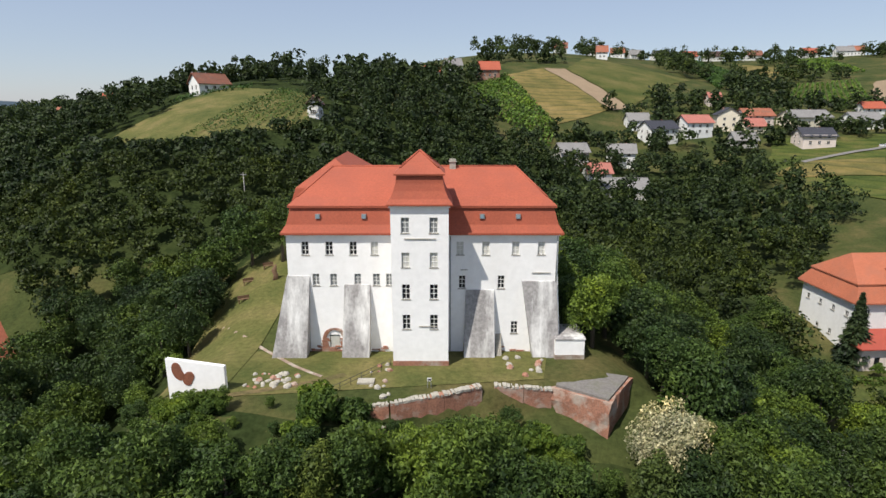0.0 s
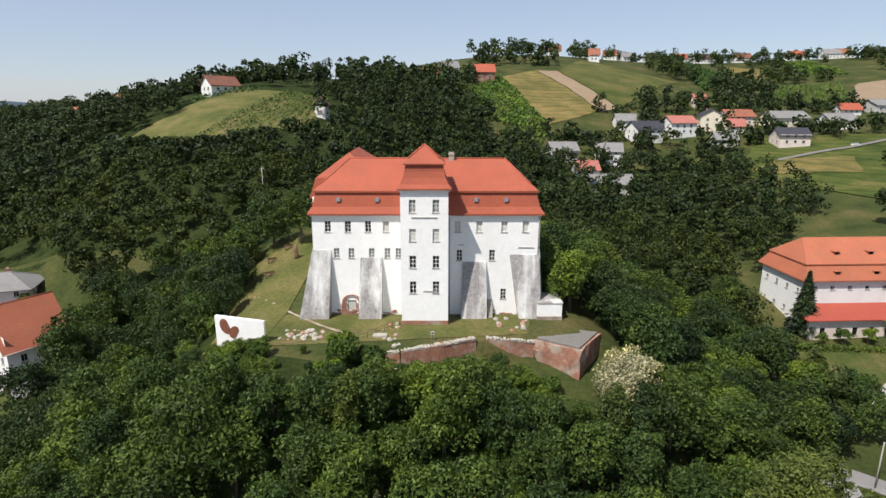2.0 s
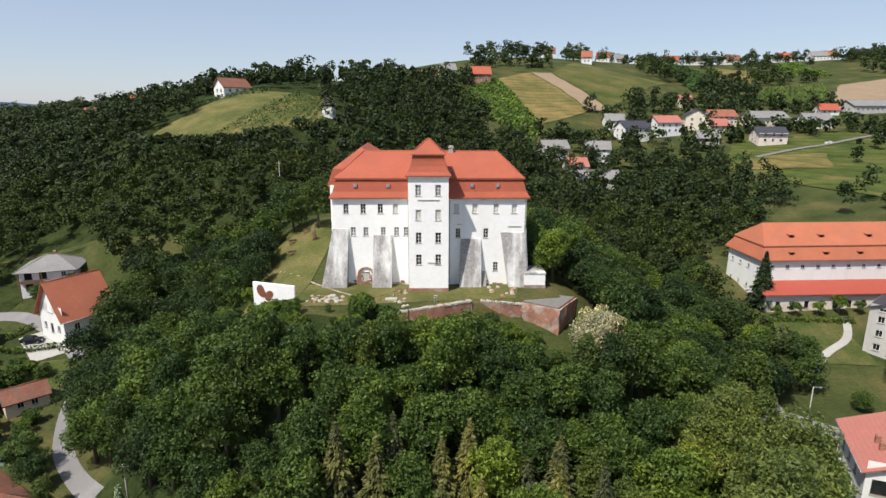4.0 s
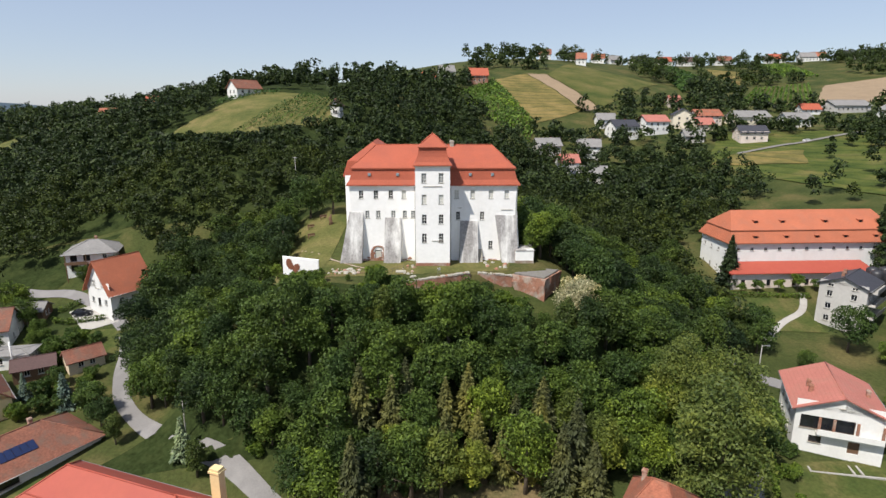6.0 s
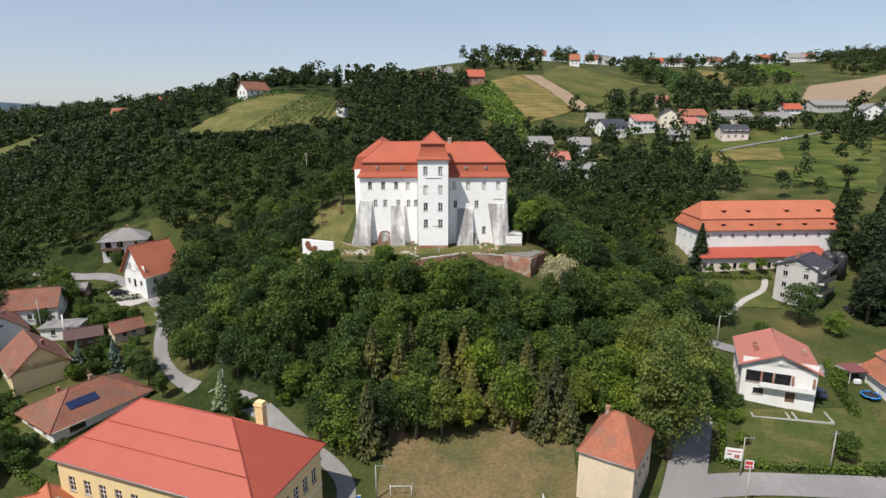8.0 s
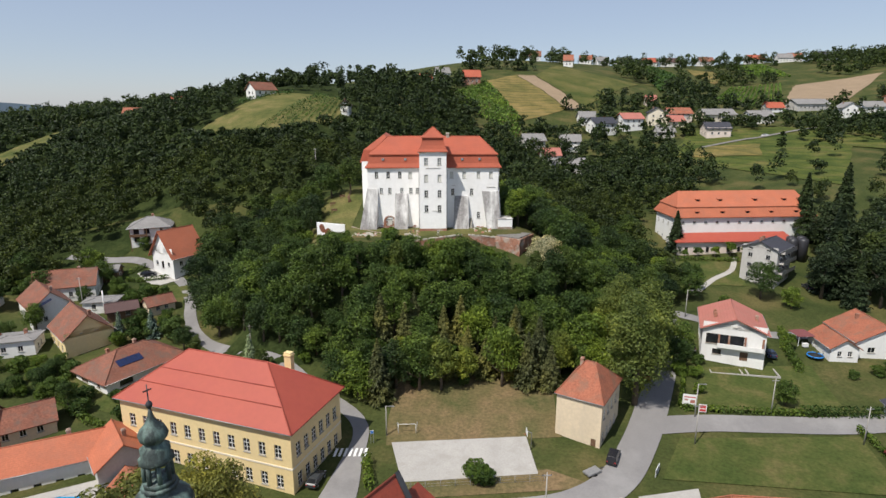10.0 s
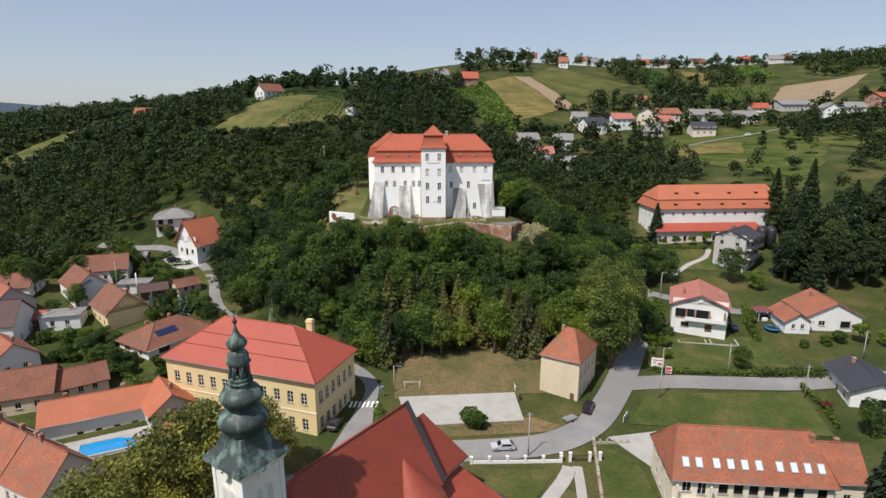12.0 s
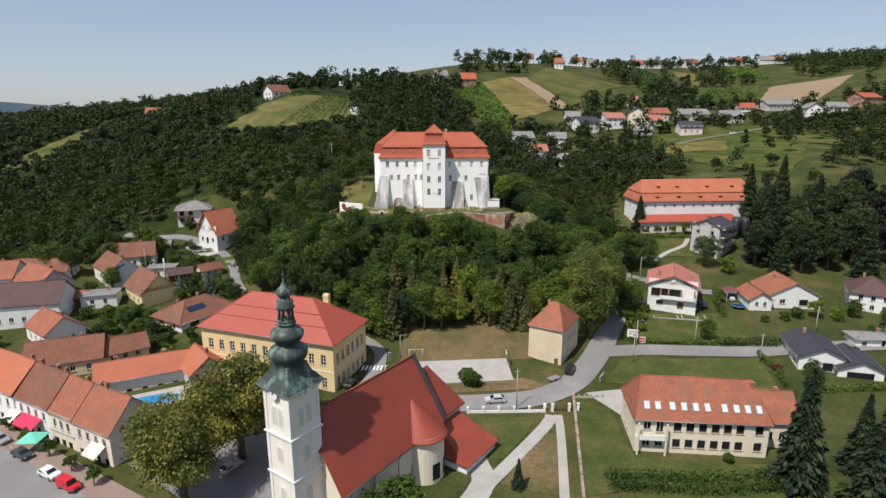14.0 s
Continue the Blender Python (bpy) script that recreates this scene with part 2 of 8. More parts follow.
M["leaf_light"] = leafage("sunlit plane leaves", (0.06256, 0.08685, 0.01766), (0.1945, 0.2288, 0.05491))
M["leaf_lime"] = leafage("mid-green lime leaves", (0.068, 0.098, 0.020), (0.210, 0.240, 0.056), 0.25, False)
M["leaf_plane"] = leafage("olive plane leaves", (0.08008, 0.08932, 0.01725), (0.2517, 0.2468, 0.05808), 0.25, False)
M["leaf_pale"] = leafage("pale olive needles", (0.07392, 0.07728, 0.02688), (0.1936, 0.1888, 0.07744))
M["leaf_cream"] = leafage("cream blossom", (0.14, 0.15, 0.06), (0.72, 0.62, 0.38), 0.1, False)
M["needle"] = leafage("dark spruce needles", (0.01188, 0.0216, 0.00864), (0.05445, 0.0792, 0.03465), 0.1)
M["needle_blue"] = leafage("blue spruce needles", (0.10, 0.14, 0.13), (0.20, 0.26, 0.24), 0.1)
M["hedge"] = leafage("hedge leaves", (0.045, 0.085, 0.016), (0.12, 0.17, 0.035))
M["hedge_red"] = leafage("dark red leaves", (0.09, 0.02, 0.03), (0.18, 0.05, 0.05))
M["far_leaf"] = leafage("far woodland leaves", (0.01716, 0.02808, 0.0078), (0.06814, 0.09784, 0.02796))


def plain(key, colour, rough=0.5, metal=0.0):
    if key not in M:
        M[key] = surface(key.replace("_", " "), colour, rough, 0.06, metal=metal)
    return M[key]


# ---- mesh helpers ----
def mesh_of(name, bm, material):
    me = bpy.data.meshes.new(name)
    bm.to_mesh(me)
    bm.free()
    for m in material if isinstance(material, (list, tuple)) else [material]:
        me.materials.append(m)
    return me


def part(name, bm, material, parent=None, label="", m=None):
    ob = new(name, bm if isinstance(bm, bpy.types.Mesh) else mesh_of(name, bm, material))
    if parent is not None:
        ob.parent = parent
    if m is not None:
        ob.matrix_basis = m
    return tagged(ob, label)


def thing(name, m, label, category, group="", kind=""):
    e = new(name)
    e.empty_display_size = 0.3
    e.matrix_basis = m
    return tagged(e, label, category, group, kind)


def face(bm, pts, mat=0):
    f = bm.faces.new([bm.verts.new(p) for p in pts])
    f.material_index = mat
    return f


def box(bm, x0, x1, y0, y1, z0, z1, mat=0):
    v = [bm.verts.new((x, y, z)) for z in (z0, z1) for x, y in ((x0, y0), (x1, y0), (x1, y1), (x0, y1))]
    for q in ((3, 2, 1, 0), (4, 5, 6, 7), (0, 1, 5, 4), (1, 2, 6, 5), (2, 3, 7, 6), (3, 0, 4, 7)):
        bm.faces.new([v[k] for k in q]).material_index = mat
    return v


def boxes(*dims):
    bm = bmesh.new()
    for d in dims:
        box(bm, *d)
    return bm


def prism(bm, ring, z0, z1, mat=0):
    """An upright prism over a ring of (x, y), counter-clockwise."""
    lo = [bm.verts.new((x, y, z0)) for x, y in ring]
    hi = [bm.verts.new((x, y, z1)) for x, y in ring]
    n = len(ring)
    bm.faces.new(lo[::-1]).material_index = mat
    bm.faces.new(hi).material_index = mat
    for k in range(n):
        bm.faces.new((lo[k], lo[(k + 1) % n], hi[(k + 1) % n], hi[k])).material_index = mat


def tube(bm, path, radii, seg=8, mat=0):
    rings = []
    for k, p in enumerate(path):
        p = Vector(p)
        d = (Vector(path[min(k + 1, len(path) - 1)]) - Vector(path[max(k - 1, 0)])).normalized()
        a = d.orthogonal().normalized()
        b = d.cross(a)
        r = radii[k] if isinstance(radii, (list, tuple)) else radii
        rings.append([bm.verts.new(p + (a * math.cos(t) + b * math.sin(t)) * r) for t in [2 * math.pi * j / seg for j in range(seg)]])
    for r0, r1 in zip(rings, rings[1:]):
        for j in range(seg):
            f = bm.faces.new((r0[j], r0[(j + 1) % seg], r1[(j + 1) % seg], r1[j]))
            f.material_index, f.smooth = mat, True
    bm.faces.new(rings[0][::-1]).material_index = mat
    bm.faces.new(rings[-1]).material_index = mat


def lathe(bm, profile, seg=16, square=False, mat=0):
    """Turns a profile of (radius, z) round the z axis. With square, the section is a square of that half-width."""
    rings = []
    for r, z in profile:
        if square:
            ring = [(-r, -r), (r, -r), (r, r), (-r, r)]
        else:
            ring = [(r * math.cos(2 * math.pi * j / seg), r * math.sin(2 * math.pi * j / seg)) for j in range(seg)]
        rings.append([bm.verts.new((x, y, z)) for x, y in ring])
    n = len(rings[0])
    for a, b in zip(rings, rings[1:]):
        for j in range(n):
            f = bm.faces.new((a[j], a[(j + 1) % n], b[(j + 1) % n], b[j]))
            f.smooth, f.material_index = not square, mat
    bm.faces.new(rings[0][::-1]).material_index = mat
    bm.faces.new(rings[-1]).material_index = mat


def np_mesh(name, verts, quads, material):
    """A mesh from arrays of vertices and of four-cornered faces."""
    me = bpy.data.meshes.new(name)
    n, k = len(verts), len(quads)
    me.vertices.add(n)
    me.vertices.foreach_set("co", np.asarray(verts, np.float32).ravel())
    me.loops.add(k * 4)
    me.loops.foreach_set("vertex_index", np.asarray(quads, np.int32).ravel())
    me.polygons.add(k)
    me.polygons.foreach_set("loop_start", np.arange(0, 4 * k, 4, dtype=np.int32))
    me.update(calc_edges=True)
    me.materials.append(material)
    return me


# ---- ground ----
HILL_X = (-600, -400, -260, -150, -60, 20, 100, 190, 300, 450, 700)
HILL_Y = (150, 230, 320, 430, 580, 800)
HILL_Z = (
    (-9.6, 1.2, -18.0, -32.5, 20.7, -14.6, 1.7, 13.9, -26.4, -30.2, -29.3),
    (-9.4, -10.4, 2.2, 19.5, 44.6, -20.1, -27.9, 19.8, 30.1, 23.3, -5.1),
    (-1.7, -5.6, 17.4, -7.6, -29.1, 25.4, 18.8, -25.1, -36.9, 31.3, 10.5),
    (8.0, -2.5, 13.3, 3.2, -12.8, 13.0, 28.4, -1.0, -20.7, 16.9, 3.8),
    (13.7, -3.2, -1.3, 2.3, 5.2, 13.5, 14.8, 4.3, -6.0, -0.6, 11.7),
    (14.8, 1.0, -2.6, -0.4, 3.5, 7.1, 8.8, 9.7, 12.8, 25.9, 56.5),
)


def step(a, b, v):
    t = np.clip((np.asarray(v, float) - a) / (b - a), 0, 1)
    return t * t * (3 - 2 * t)


def ground(x, y):
    """Height of the ground: a town on a gentle slope, the castle's knoll, and the hills behind."""
    x, y = np.asarray(x, float), np.asarray(y, float)
    yy = np.minimum(y, 110)
    g = np.interp(yy, (-400, -60, -28, -13, 9, 30, 110), (-4.0, 1.2, 2.2, 2.5, 3.8, 6.0, 16.3))
    s = 0.0 * x
    for b, row in zip(HILL_Y, HILL_Z):
        for a, h in zip(HILL_X, row):
            r = max(75, 0.30 * abs(b) + 0.13 * abs(a) + 20)
            s = s + h * np.exp(-((x - a) ** 2 + (y - b) ** 2) / (2 * r * r))
    g = g + s * step(70, 135, y)
    edge = np.interp(x, (-40, -14, -9, -6, 0, 4.4, 13, 23, 40), (55, 56, 58.1, 57.7, 59.1, 60.7, 62.0, 64, 64))
    d = np.hypot(np.maximum(abs(x + 4) - 23, 0), np.maximum(np.maximum(edge - y, y - 112), 0))
    top = 30.2 + 0.2 * np.clip(y - 72, 0, 30) * step(10, 24, -x)
    # drop below the retaining walls
    top = top - 3.4 * step(0, 0.9, edge - y) * step(11, 8.5, -x) * step(26, 23, x)
    return g + (np.maximum(top, g) - g) * (1 - step(0, 31, d))


def gz(x, y):
    return float(ground(x, y))


def spaced(lo, hi, fine_lo, fine_hi, fine, growth=1.12):
    mid = list(np.arange(fine_lo, fine_hi + 0.01, fine))
    out, s, v = [], fine, fine_hi
    while v < hi:
        s *= growth
        v += s
        out.append(v)
    back, s, v = [], fine, fine_lo
    while v > lo:
        s *= growth
        v -= s
        back.append(v)
    return np.array(back[::-1] + mid + out)


gx, gy = spaced(-4000, 4000, -150, 150, 2.0), spaced(-900, 4500, -60, 300, 2.5)
gy = np.unique(np.concatenate([gy, np.arange(54.0, 66.0, 0.4)]))
X, Y = np.meshgrid(gx, gy)
Zg = ground(X, Y)
cols = len(gx)
idx = np.arange(len(gx) * len(gy)).reshape(len(gy), cols)
quads = np.stack([idx[:-1, :-1], idx[:-1, 1:], idx[1:, 1:], idx[1:, :-1]], -1).reshape(-1, 4)
land = new("ground", np_mesh("ground", np.stack([X, Y, Zg], -1).reshape(-1, 3), quads, M["ground"]))
land.data.polygons.foreach_set("use_smooth", [True] * len(land.data.polygons))
tagged(land, "rough green grassland over town slope, castle knoll and hills", "ground", kind="structure")


def sheet(name, corners, material, label, category, lift=0.12, cell=4.0, wobble=0.0, kind="structure"):
    """A four-cornered patch of land laid over the ground."""
    a, b, c, d = [np.array(p, float) for p in corners]
    nu = max(2, int(max(np.linalg.norm(b - a), np.linalg.norm(c - d)) / cell))
    nv = max(2, int(max(np.linalg.norm(d - a), np.linalg.norm(c - b)) / cell))
    u, v = np.meshgrid(np.linspace(0, 1, nu + 1), np.linspace(0, 1, nv + 1))
    u, v = u[..., None], v[..., None]
    p = a * (1 - u) * (1 - v) + b * u * (1 - v) + c * u * v + d * (1 - u) * v
    if wobble:
        p = p + wobble * np.stack([np.sin(p[..., 1] * 0.11 + 1) + np.sin(p[..., 1] * 0.31), np.sin(p[..., 0] * 0.13) + np.sin(p[..., 0] * 0.29 + 2)], -1)
    z = ground(p[..., 0], p[..., 1]) + lift
    k = np.arange((nu + 1) * (nv + 1)).reshape(nv + 1, nu + 1)
    q = np.stack([k[:-1, :-1], k[:-1, 1:], k[1:, 1:], k[1:, :-1]], -1).reshape(-1, 4)
    me = np_mesh(name, np.concatenate([p, z[..., None]], -1).reshape(-1, 3), q, material)
    return tagged(new(name, me), label, category, kind=kind)


def smooth_path(points, each=2.0):
    pts = [Vector((*p, 0)) for p in points]
    out = []
    for k in range(len(pts) - 1):
        p0, p1, p2, p3 = pts[max(k - 1, 0)], pts[k], pts[k + 1], pts[min(k + 2, len(pts) - 1)]
        n = max(2, int((p2 - p1).length / each))
        for j in range(n):
            t = j / n
            out.append(0.5 * ((2 * p1) + (p2 - p0) * t + (2 * p0 - 5 * p1 + 4 * p2 - p3) * t * t + (3 * p1 - p0 - 3 * p2 + p3) * t ** 3))
    out.append(pts[-1])
    return out


def ribbon(name, points, width, material, label, category, lift=0.16, height=0.0):
    """A road or path along a line; with height, a solid kerb or wall."""
    line = smooth_path(points)
    verts, rows = [], 5
    for k, p in enumerate(line):
        d = (line[min(k + 1, len(line) - 1)] - line[max(k - 1, 0)]).normalized()
        side = Vector((-d.y, d.x, 0))
        w = width(k / (len(line) - 1)) if callable(width) else width
        for j in range(rows):
            q = p + side * w * (j / (rows - 1) - 0.5)
            verts.append((q.x, q.y, gz(q.x, q.y) + lift))
    k = np.arange(len(verts)).reshape(-1, rows)
    q = np.stack([k[:-1, 1:], k[:-1, :-1], k[1:, :-1], k[1:, 1:]], -1).reshape(-1, 4)
    return tagged(new(name, np_mesh(name, np.array(verts), q, material)), label, category, kind="structure")


# ---- building helpers ----
def wall_face(bm, p0, p1, z0, z1, holes=(), depth=0.22, mat=0):
    """An upright wall seen from its right-hand side, with openings (u0, u1, z0, z1) and their reveals."""
    p0, p1 = Vector((*p0, 0)), Vector((*p1, 0))
    d = (p1 - p0).normalized()
    n = Vector((d.y, -d.x, 0))
    length = (p1 - p0).length
    us = sorted({0.0, length, *[v for h in holes for v in h[:2]]})
    zs = sorted({z0, z1, *[v for h in holes for v in h[2:4]]})
    at = lambda u, z, back=0.0: p0 + d * u - n * back + Vector((0, 0, z))
    for u0, u1 in zip(us, us[1:]):
        for a, b in zip(zs, zs[1:]):
            um, zm = (u0 + u1) / 2, (a + b) / 2
            if any(h[0] < um < h[1] and h[2] < zm < h[3] for h in holes):
                continue
            face(bm, [at(u0, a), at(u1, a), at(u1, b), at(u0, b)], mat)
    for u0, u1, a, b in [h[:4] for h in holes]:
        for q in ([at(u0, a), at(u0, a, depth), at(u0, b, depth), at(u0, b)], [at(u1, a, depth), at(u1, a), at(u1, b), at(u1, b, depth)],
                  [at(u0, b), at(u0, b, depth), at(u1, b, depth), at(u1, b)], [at(u0, a, depth), at(u0, a), at(u1, a), at(u1, a, depth)]):
            face(bm, q, mat)


WINDOWS = {}


def window_meshes(w, h, style):
    key = (round(w, 2), round(h, 2), style)
    if key not in WINDOWS:
        f = 0.07 if w < 1.6 else 0.08
        dims = [(-w / 2, -w / 2 + f, -0.05, 0.05, 0, h), (w / 2 - f, w / 2, -0.05, 0.05, 0, h), (-w / 2 + f, w / 2 - f, -0.05, 0.05, 0, f), (-w / 2 + f, w / 2 - f, -0.05, 0.05, h - f, h)]
        bar = 0.045
        if style in ("cross", "pale", "grey"):
            dims.append((-bar, bar, -0.03, 0.055, f, h - f))
            dims += [(-w / 2 + f, w / 2 - f, -0.02, 0.045, h * k - bar * 0.8, h * k + bar * 0.8) for k in (0.36, 0.68)]
        elif style == "plain" and w > 0.8:
            dims.append((-0.03, 0.03, -0.03, 0.055, f, h - f))
        fm = {"brown": M["frame_brown"], "blue": plain("blue_frame", (0.05, 0.14, 0.32))}.get(style, M["frame"])
        pm = {"pale": M["shutter"], "grey": plain("dusty_glass", (0.22, 0.23, 0.23), 0.25), "board": M["shutter"]}.get(style, M["glass"])
        WINDOWS[key] = (mesh_of("window_frame", boxes(*dims), fm), mesh_of("pane", boxes((-w / 2 + f / 2, w / 2 - f / 2, -0.025, 0.005, f / 2, h - f / 2)), pm),
                        mesh_of("sill", boxes((-w / 2 - 0.1, w / 2 + 0.1, -0.05, 0.3, -0.1, 0.0)), M["stone"]))
    return WINDOWS[key]


def add_window(parent, p0, p1, u, z, w, h, style="plain", depth=0.16, sill=True):
    """A window in the opening whose middle is u along the wall from p0 to p1, with its foot at z."""
    p0, p1 = Vector((*p0, 0)), Vector((*p1, 0))
    d = (p1 - p0).normalized()
    n = Vector((d.y, -d.x, 0))
    at = p0 + d * u - n * depth
    fr, pane, si = window_meshes(w, h, style)
    m = Matrix.Translation((at.x, at.y, z)) @ Matrix.Rotation(math.atan2(-d.y, -d.x), 4, "Z")
    win = part("window", fr, None, parent, m=m)
    part("pane", pane, None, win)
    if sill:
        part("sill", si, None, win)
    return win


def roof_from(bm, loops, thick=0.22):
    """A closed roof slab from its upper faces."""
    top, low = {}, {}
    key = lambda p: tuple(round(v, 3) for v in p)
    edges = {}
    for loop in loops:
        ks = [k for j, k in enumerate([key(p) for p in loop]) if k != key(loop[j - 1])]
        for k in ks:
            if k not in top:
                top[k], low[k] = bm.verts.new(k), bm.verts.new((k[0], k[1], k[2] - thick))
        if len(set(ks)) < 3:
            continue
        bm.faces.new([top[k] for k in ks])
        bm.faces.new([low[k] for k in ks[::-1]])
        for a, b in zip(ks, ks[1:] + ks[:1]):
            edges[(a, b)] = 1
    for a, b in edges:
        if (b, a) not in edges:
            bm.faces.new((top[b], top[a], low[a], low[b]))


def ring_loops(rings, cap=True):
    out = []
    for a, b in zip(rings, rings[1:]):
        n = len(a)
        out += [[a[k], a[(k + 1) % n], b[(k + 1) % n], b[k]] for k in range(n)]
    return out


def ridge_caps(lines, r=0.11):
    bm = bmesh.new()
    for a, b in lines:
        tube(bm, [a, b], r, 6)
    return bm


def chimney(parent, x, y, z0, z1, s=0.6, mat="brick"):
    bm = boxes((-s / 2, s / 2, -s / 2, s / 2, z0, z1), (-s / 2 - 0.08, s / 2 + 0.08, -s / 2 - 0.08, s / 2 + 0.08, z1 - 0.25, z1 - 0.1), (-s / 2 + 0.12, s / 2 - 0.12, -s / 2 + 0.12, s / 2 - 0.12, z1, z1 + 0.08))
    return part("chimney", bm, M[mat], parent, m=Matrix.Translation((x, y, 0)))


def spread_windows(n, length, floors, w=1.1, h=1.4, margin=1.2, style="plain"):
    """n windows a floor, evenly along a wall; floors: heights of their feet."""
    return [(margin + (length - 2 * margin) * ((k + 0.5) / n), z, w, h, style) for z in floors for k in range(n)]


def house(label, x, y, w, d, rot, wall_h, rise, roof="gable", wall="white", tile="tile_worn", over=0.5, inset=None, windows=None, doors=None,
          chimneys=((0.2, 0.15),), sunk=1.0, z=None, name="house", category="house", group="", plinth=None, cap=True, gutter=True):
    """A house with its ridge along its own x axis. windows: side letter to lists of (u, z, width, height, style)."""
    base = min(gz(x, y), gz(x, y) if z is None else z) if z is None else z
    e = thing(name, pose(x, y, base, 0, 0, rot), label, category, group)
    windows, doors = windows or {}, doors or {}
    c = [(-w / 2, -d / 2), (w / 2, -d / 2), (w / 2, d / 2), (-w / 2, d / 2)]
    bm = bmesh.new()
    for k, s in enumerate("SENW"):
        p0, p1 = c[k], c[(k + 1) % 4]
        holes = [(u - ww / 2, u + ww / 2, zz, zz + hh) for u, zz, ww, hh, _ in windows.get(s, ())]
        holes += [(u - ww / 2, u + ww / 2, 0.05, hh) for u, ww, hh in doors.get(s, ())]
        wall_face(bm, p0, p1, -sunk, wall_h, holes)
    if roof == "gable":
        face(bm, [(w / 2, -d / 2, wall_h), (w / 2, d / 2, wall_h), (w / 2, 0, wall_h + rise)])
        face(bm, [(-w / 2, d / 2, wall_h), (-w / 2, -d / 2, wall_h), (-w / 2, 0, wall_h + rise)])
    part("wall", bm, M[wall], e)
    if plinth:
        part("plinth", boxes((-w / 2 - 0.04, w / 2 + 0.04, -d / 2 - 0.04, d / 2 + 0.04, -sunk, 0.6)), M[plinth], e)
    slope = rise / (d / 2)
    ez = wall_h - over * slope + 0.12
    X, Y, top = w / 2 + over, d / 2 + over, wall_h + rise + 0.12
    if roof == "gable":
        ins = 0.0
        loops = [[(-X, -Y, ez), (X, -Y, ez), (X, 0, top), (-X, 0, top)], [(X, Y, ez), (-X, Y, ez), (-X, 0, top), (X, 0, top)]]
    else:
        ins = d / 2 + over if inset is None else inset
        ins = min(ins, X - 0.01)
        loops = [[(-X, -Y, ez), (X, -Y, ez), (X - ins, 0, top), (-X + ins, 0, top)], [(X, Y, ez), (-X, Y, ez), (-X + ins, 0, top), (X - ins, 0, top)],
                 [(X, -Y, ez), (X, Y, ez), (X - ins, 0, top)], [(-X, Y, ez), (-X, -Y, ez), (-X + ins, 0, top)]]
    bm = bmesh.new()
    roof_from(bm, loops, 0.2)
    rf = part("roof", bm, M[tile], e)
    if cap:
        lines = [((-X + ins, 0, top + 0.02), (X - ins, 0, top + 0.02))] if X - ins > 0.05 else []
        if roof != "gable":
            lines += [((sx * X, sy * Y, ez + 0.02), (sx * (X - ins), 0, top + 0.02)) for sx in (-1, 1) for sy in (-1, 1)]
        part("ridge_tiles", ridge_caps(lines), M[tile], rf)
    if gutter:
        for sy in (-1, 1):
            bm = bmesh.new()
            tube(bm, [(-X, sy * (Y + 0.06), ez - 0.08), (X, sy * (Y + 0.06), ez - 0.08)], 0.07, 6)
            part("gutter", bm, M["metal_grey"], rf)
    for k, s in enumerate("SENW"):
        p0, p1 = c[k], c[(k + 1) % 4]
        for u, zz, ww, hh, st in windows.get(s, ()):
            add_window(e, p0, p1, u, zz, ww, hh, st)
        for u, ww, hh in doors.get(s, ()):
            q0, q1 = Vector((*p0, 0)), Vector((*p1, 0))
            dd = (q1 - q0).normalized()
            nn = Vector((dd.y, -dd.x, 0))
            at = q0 + dd * u - nn * 0.15
            dr = part("door", boxes((-ww / 2, ww / 2, -0.04, 0.04, 0.05, hh)), M["wood"], e, m=Matrix.Translation(at) @ Matrix.Rotation(math.atan2(-dd.y, -dd.x), 4, "Z"))
            part("handle", boxes((ww / 2 - 0.2, ww / 2 - 0.08, 0.04, 0.09, 1.0, 1.05)), M["metal_grey"], dr, "steel handle")
    for fx, fy in chimneys:
        hz = wall_h + rise * (1 - abs(fy) * 2)
        chimney(e, fx * w, fy * d, hz - 0.8, hz + 1.3)
    return e


# ---- castle ----
CX0, CX1, CY0, CY1, CZ = -20.2, 14.9, 71.0, 87.0, 46.75
castle = thing("castle", pose(-2.6, 71, 30.2), "white plastered four-storey castle with orange tiled roofs on the knoll", "castle")
back = Matrix.Translation((2.6, -71, -30.2))


def castle_part(name, bm, mat, label=""):
    return part(name, bm, mat, castle, label, m=back)


front = [(x, 43.65, 0.95, 1.75, "cross") for x in (-17.8, -14.7, -11.6)] + [(x, 43.65, 0.95, 1.75, "pale") for x in (-8.85, 2.2, 5.55, 9.4, 12.7)]
front += [(x, 39.5, 0.9, 1.6, "grey") for x in (-16.6, -14.3, -11.15, -8.7, -7.0)] + [(x, 39.1, 0.9, 1.75, "cross") for x in (2.5, 7.6)] + [(9.5, 32.8, 0.9, 1.7, "cross")]
bm = bmesh.new()
fh = [(x - w / 2 - CX0, x + w / 2 - CX0, z, z + h) for x, z, w, h, s in front] + [(-14.5 - 0.7 - CX0, -14.5 + 0.7 - CX0, 30.3, 32.6)]
wall_face(bm, (CX0, CY0), (CX1, CY0), 28.5, CZ, fh, 0.35)
side_z = (43.65, 39.4, 35.2)
wwin = [(3.0 + 3.4 * k, z, 0.95, 1.7, "grey") for z in side_z for k in range(4)]
wall_face(bm, (CX1, CY0), (CX1, CY1), 26.0, CZ, [(u - 0.475, u + 0.475, z, z + 1.7) for u, z, *_ in wwin], 0.35)
wall_face(bm, (CX1, CY1), (CX0, CY1), 28.5, CZ)
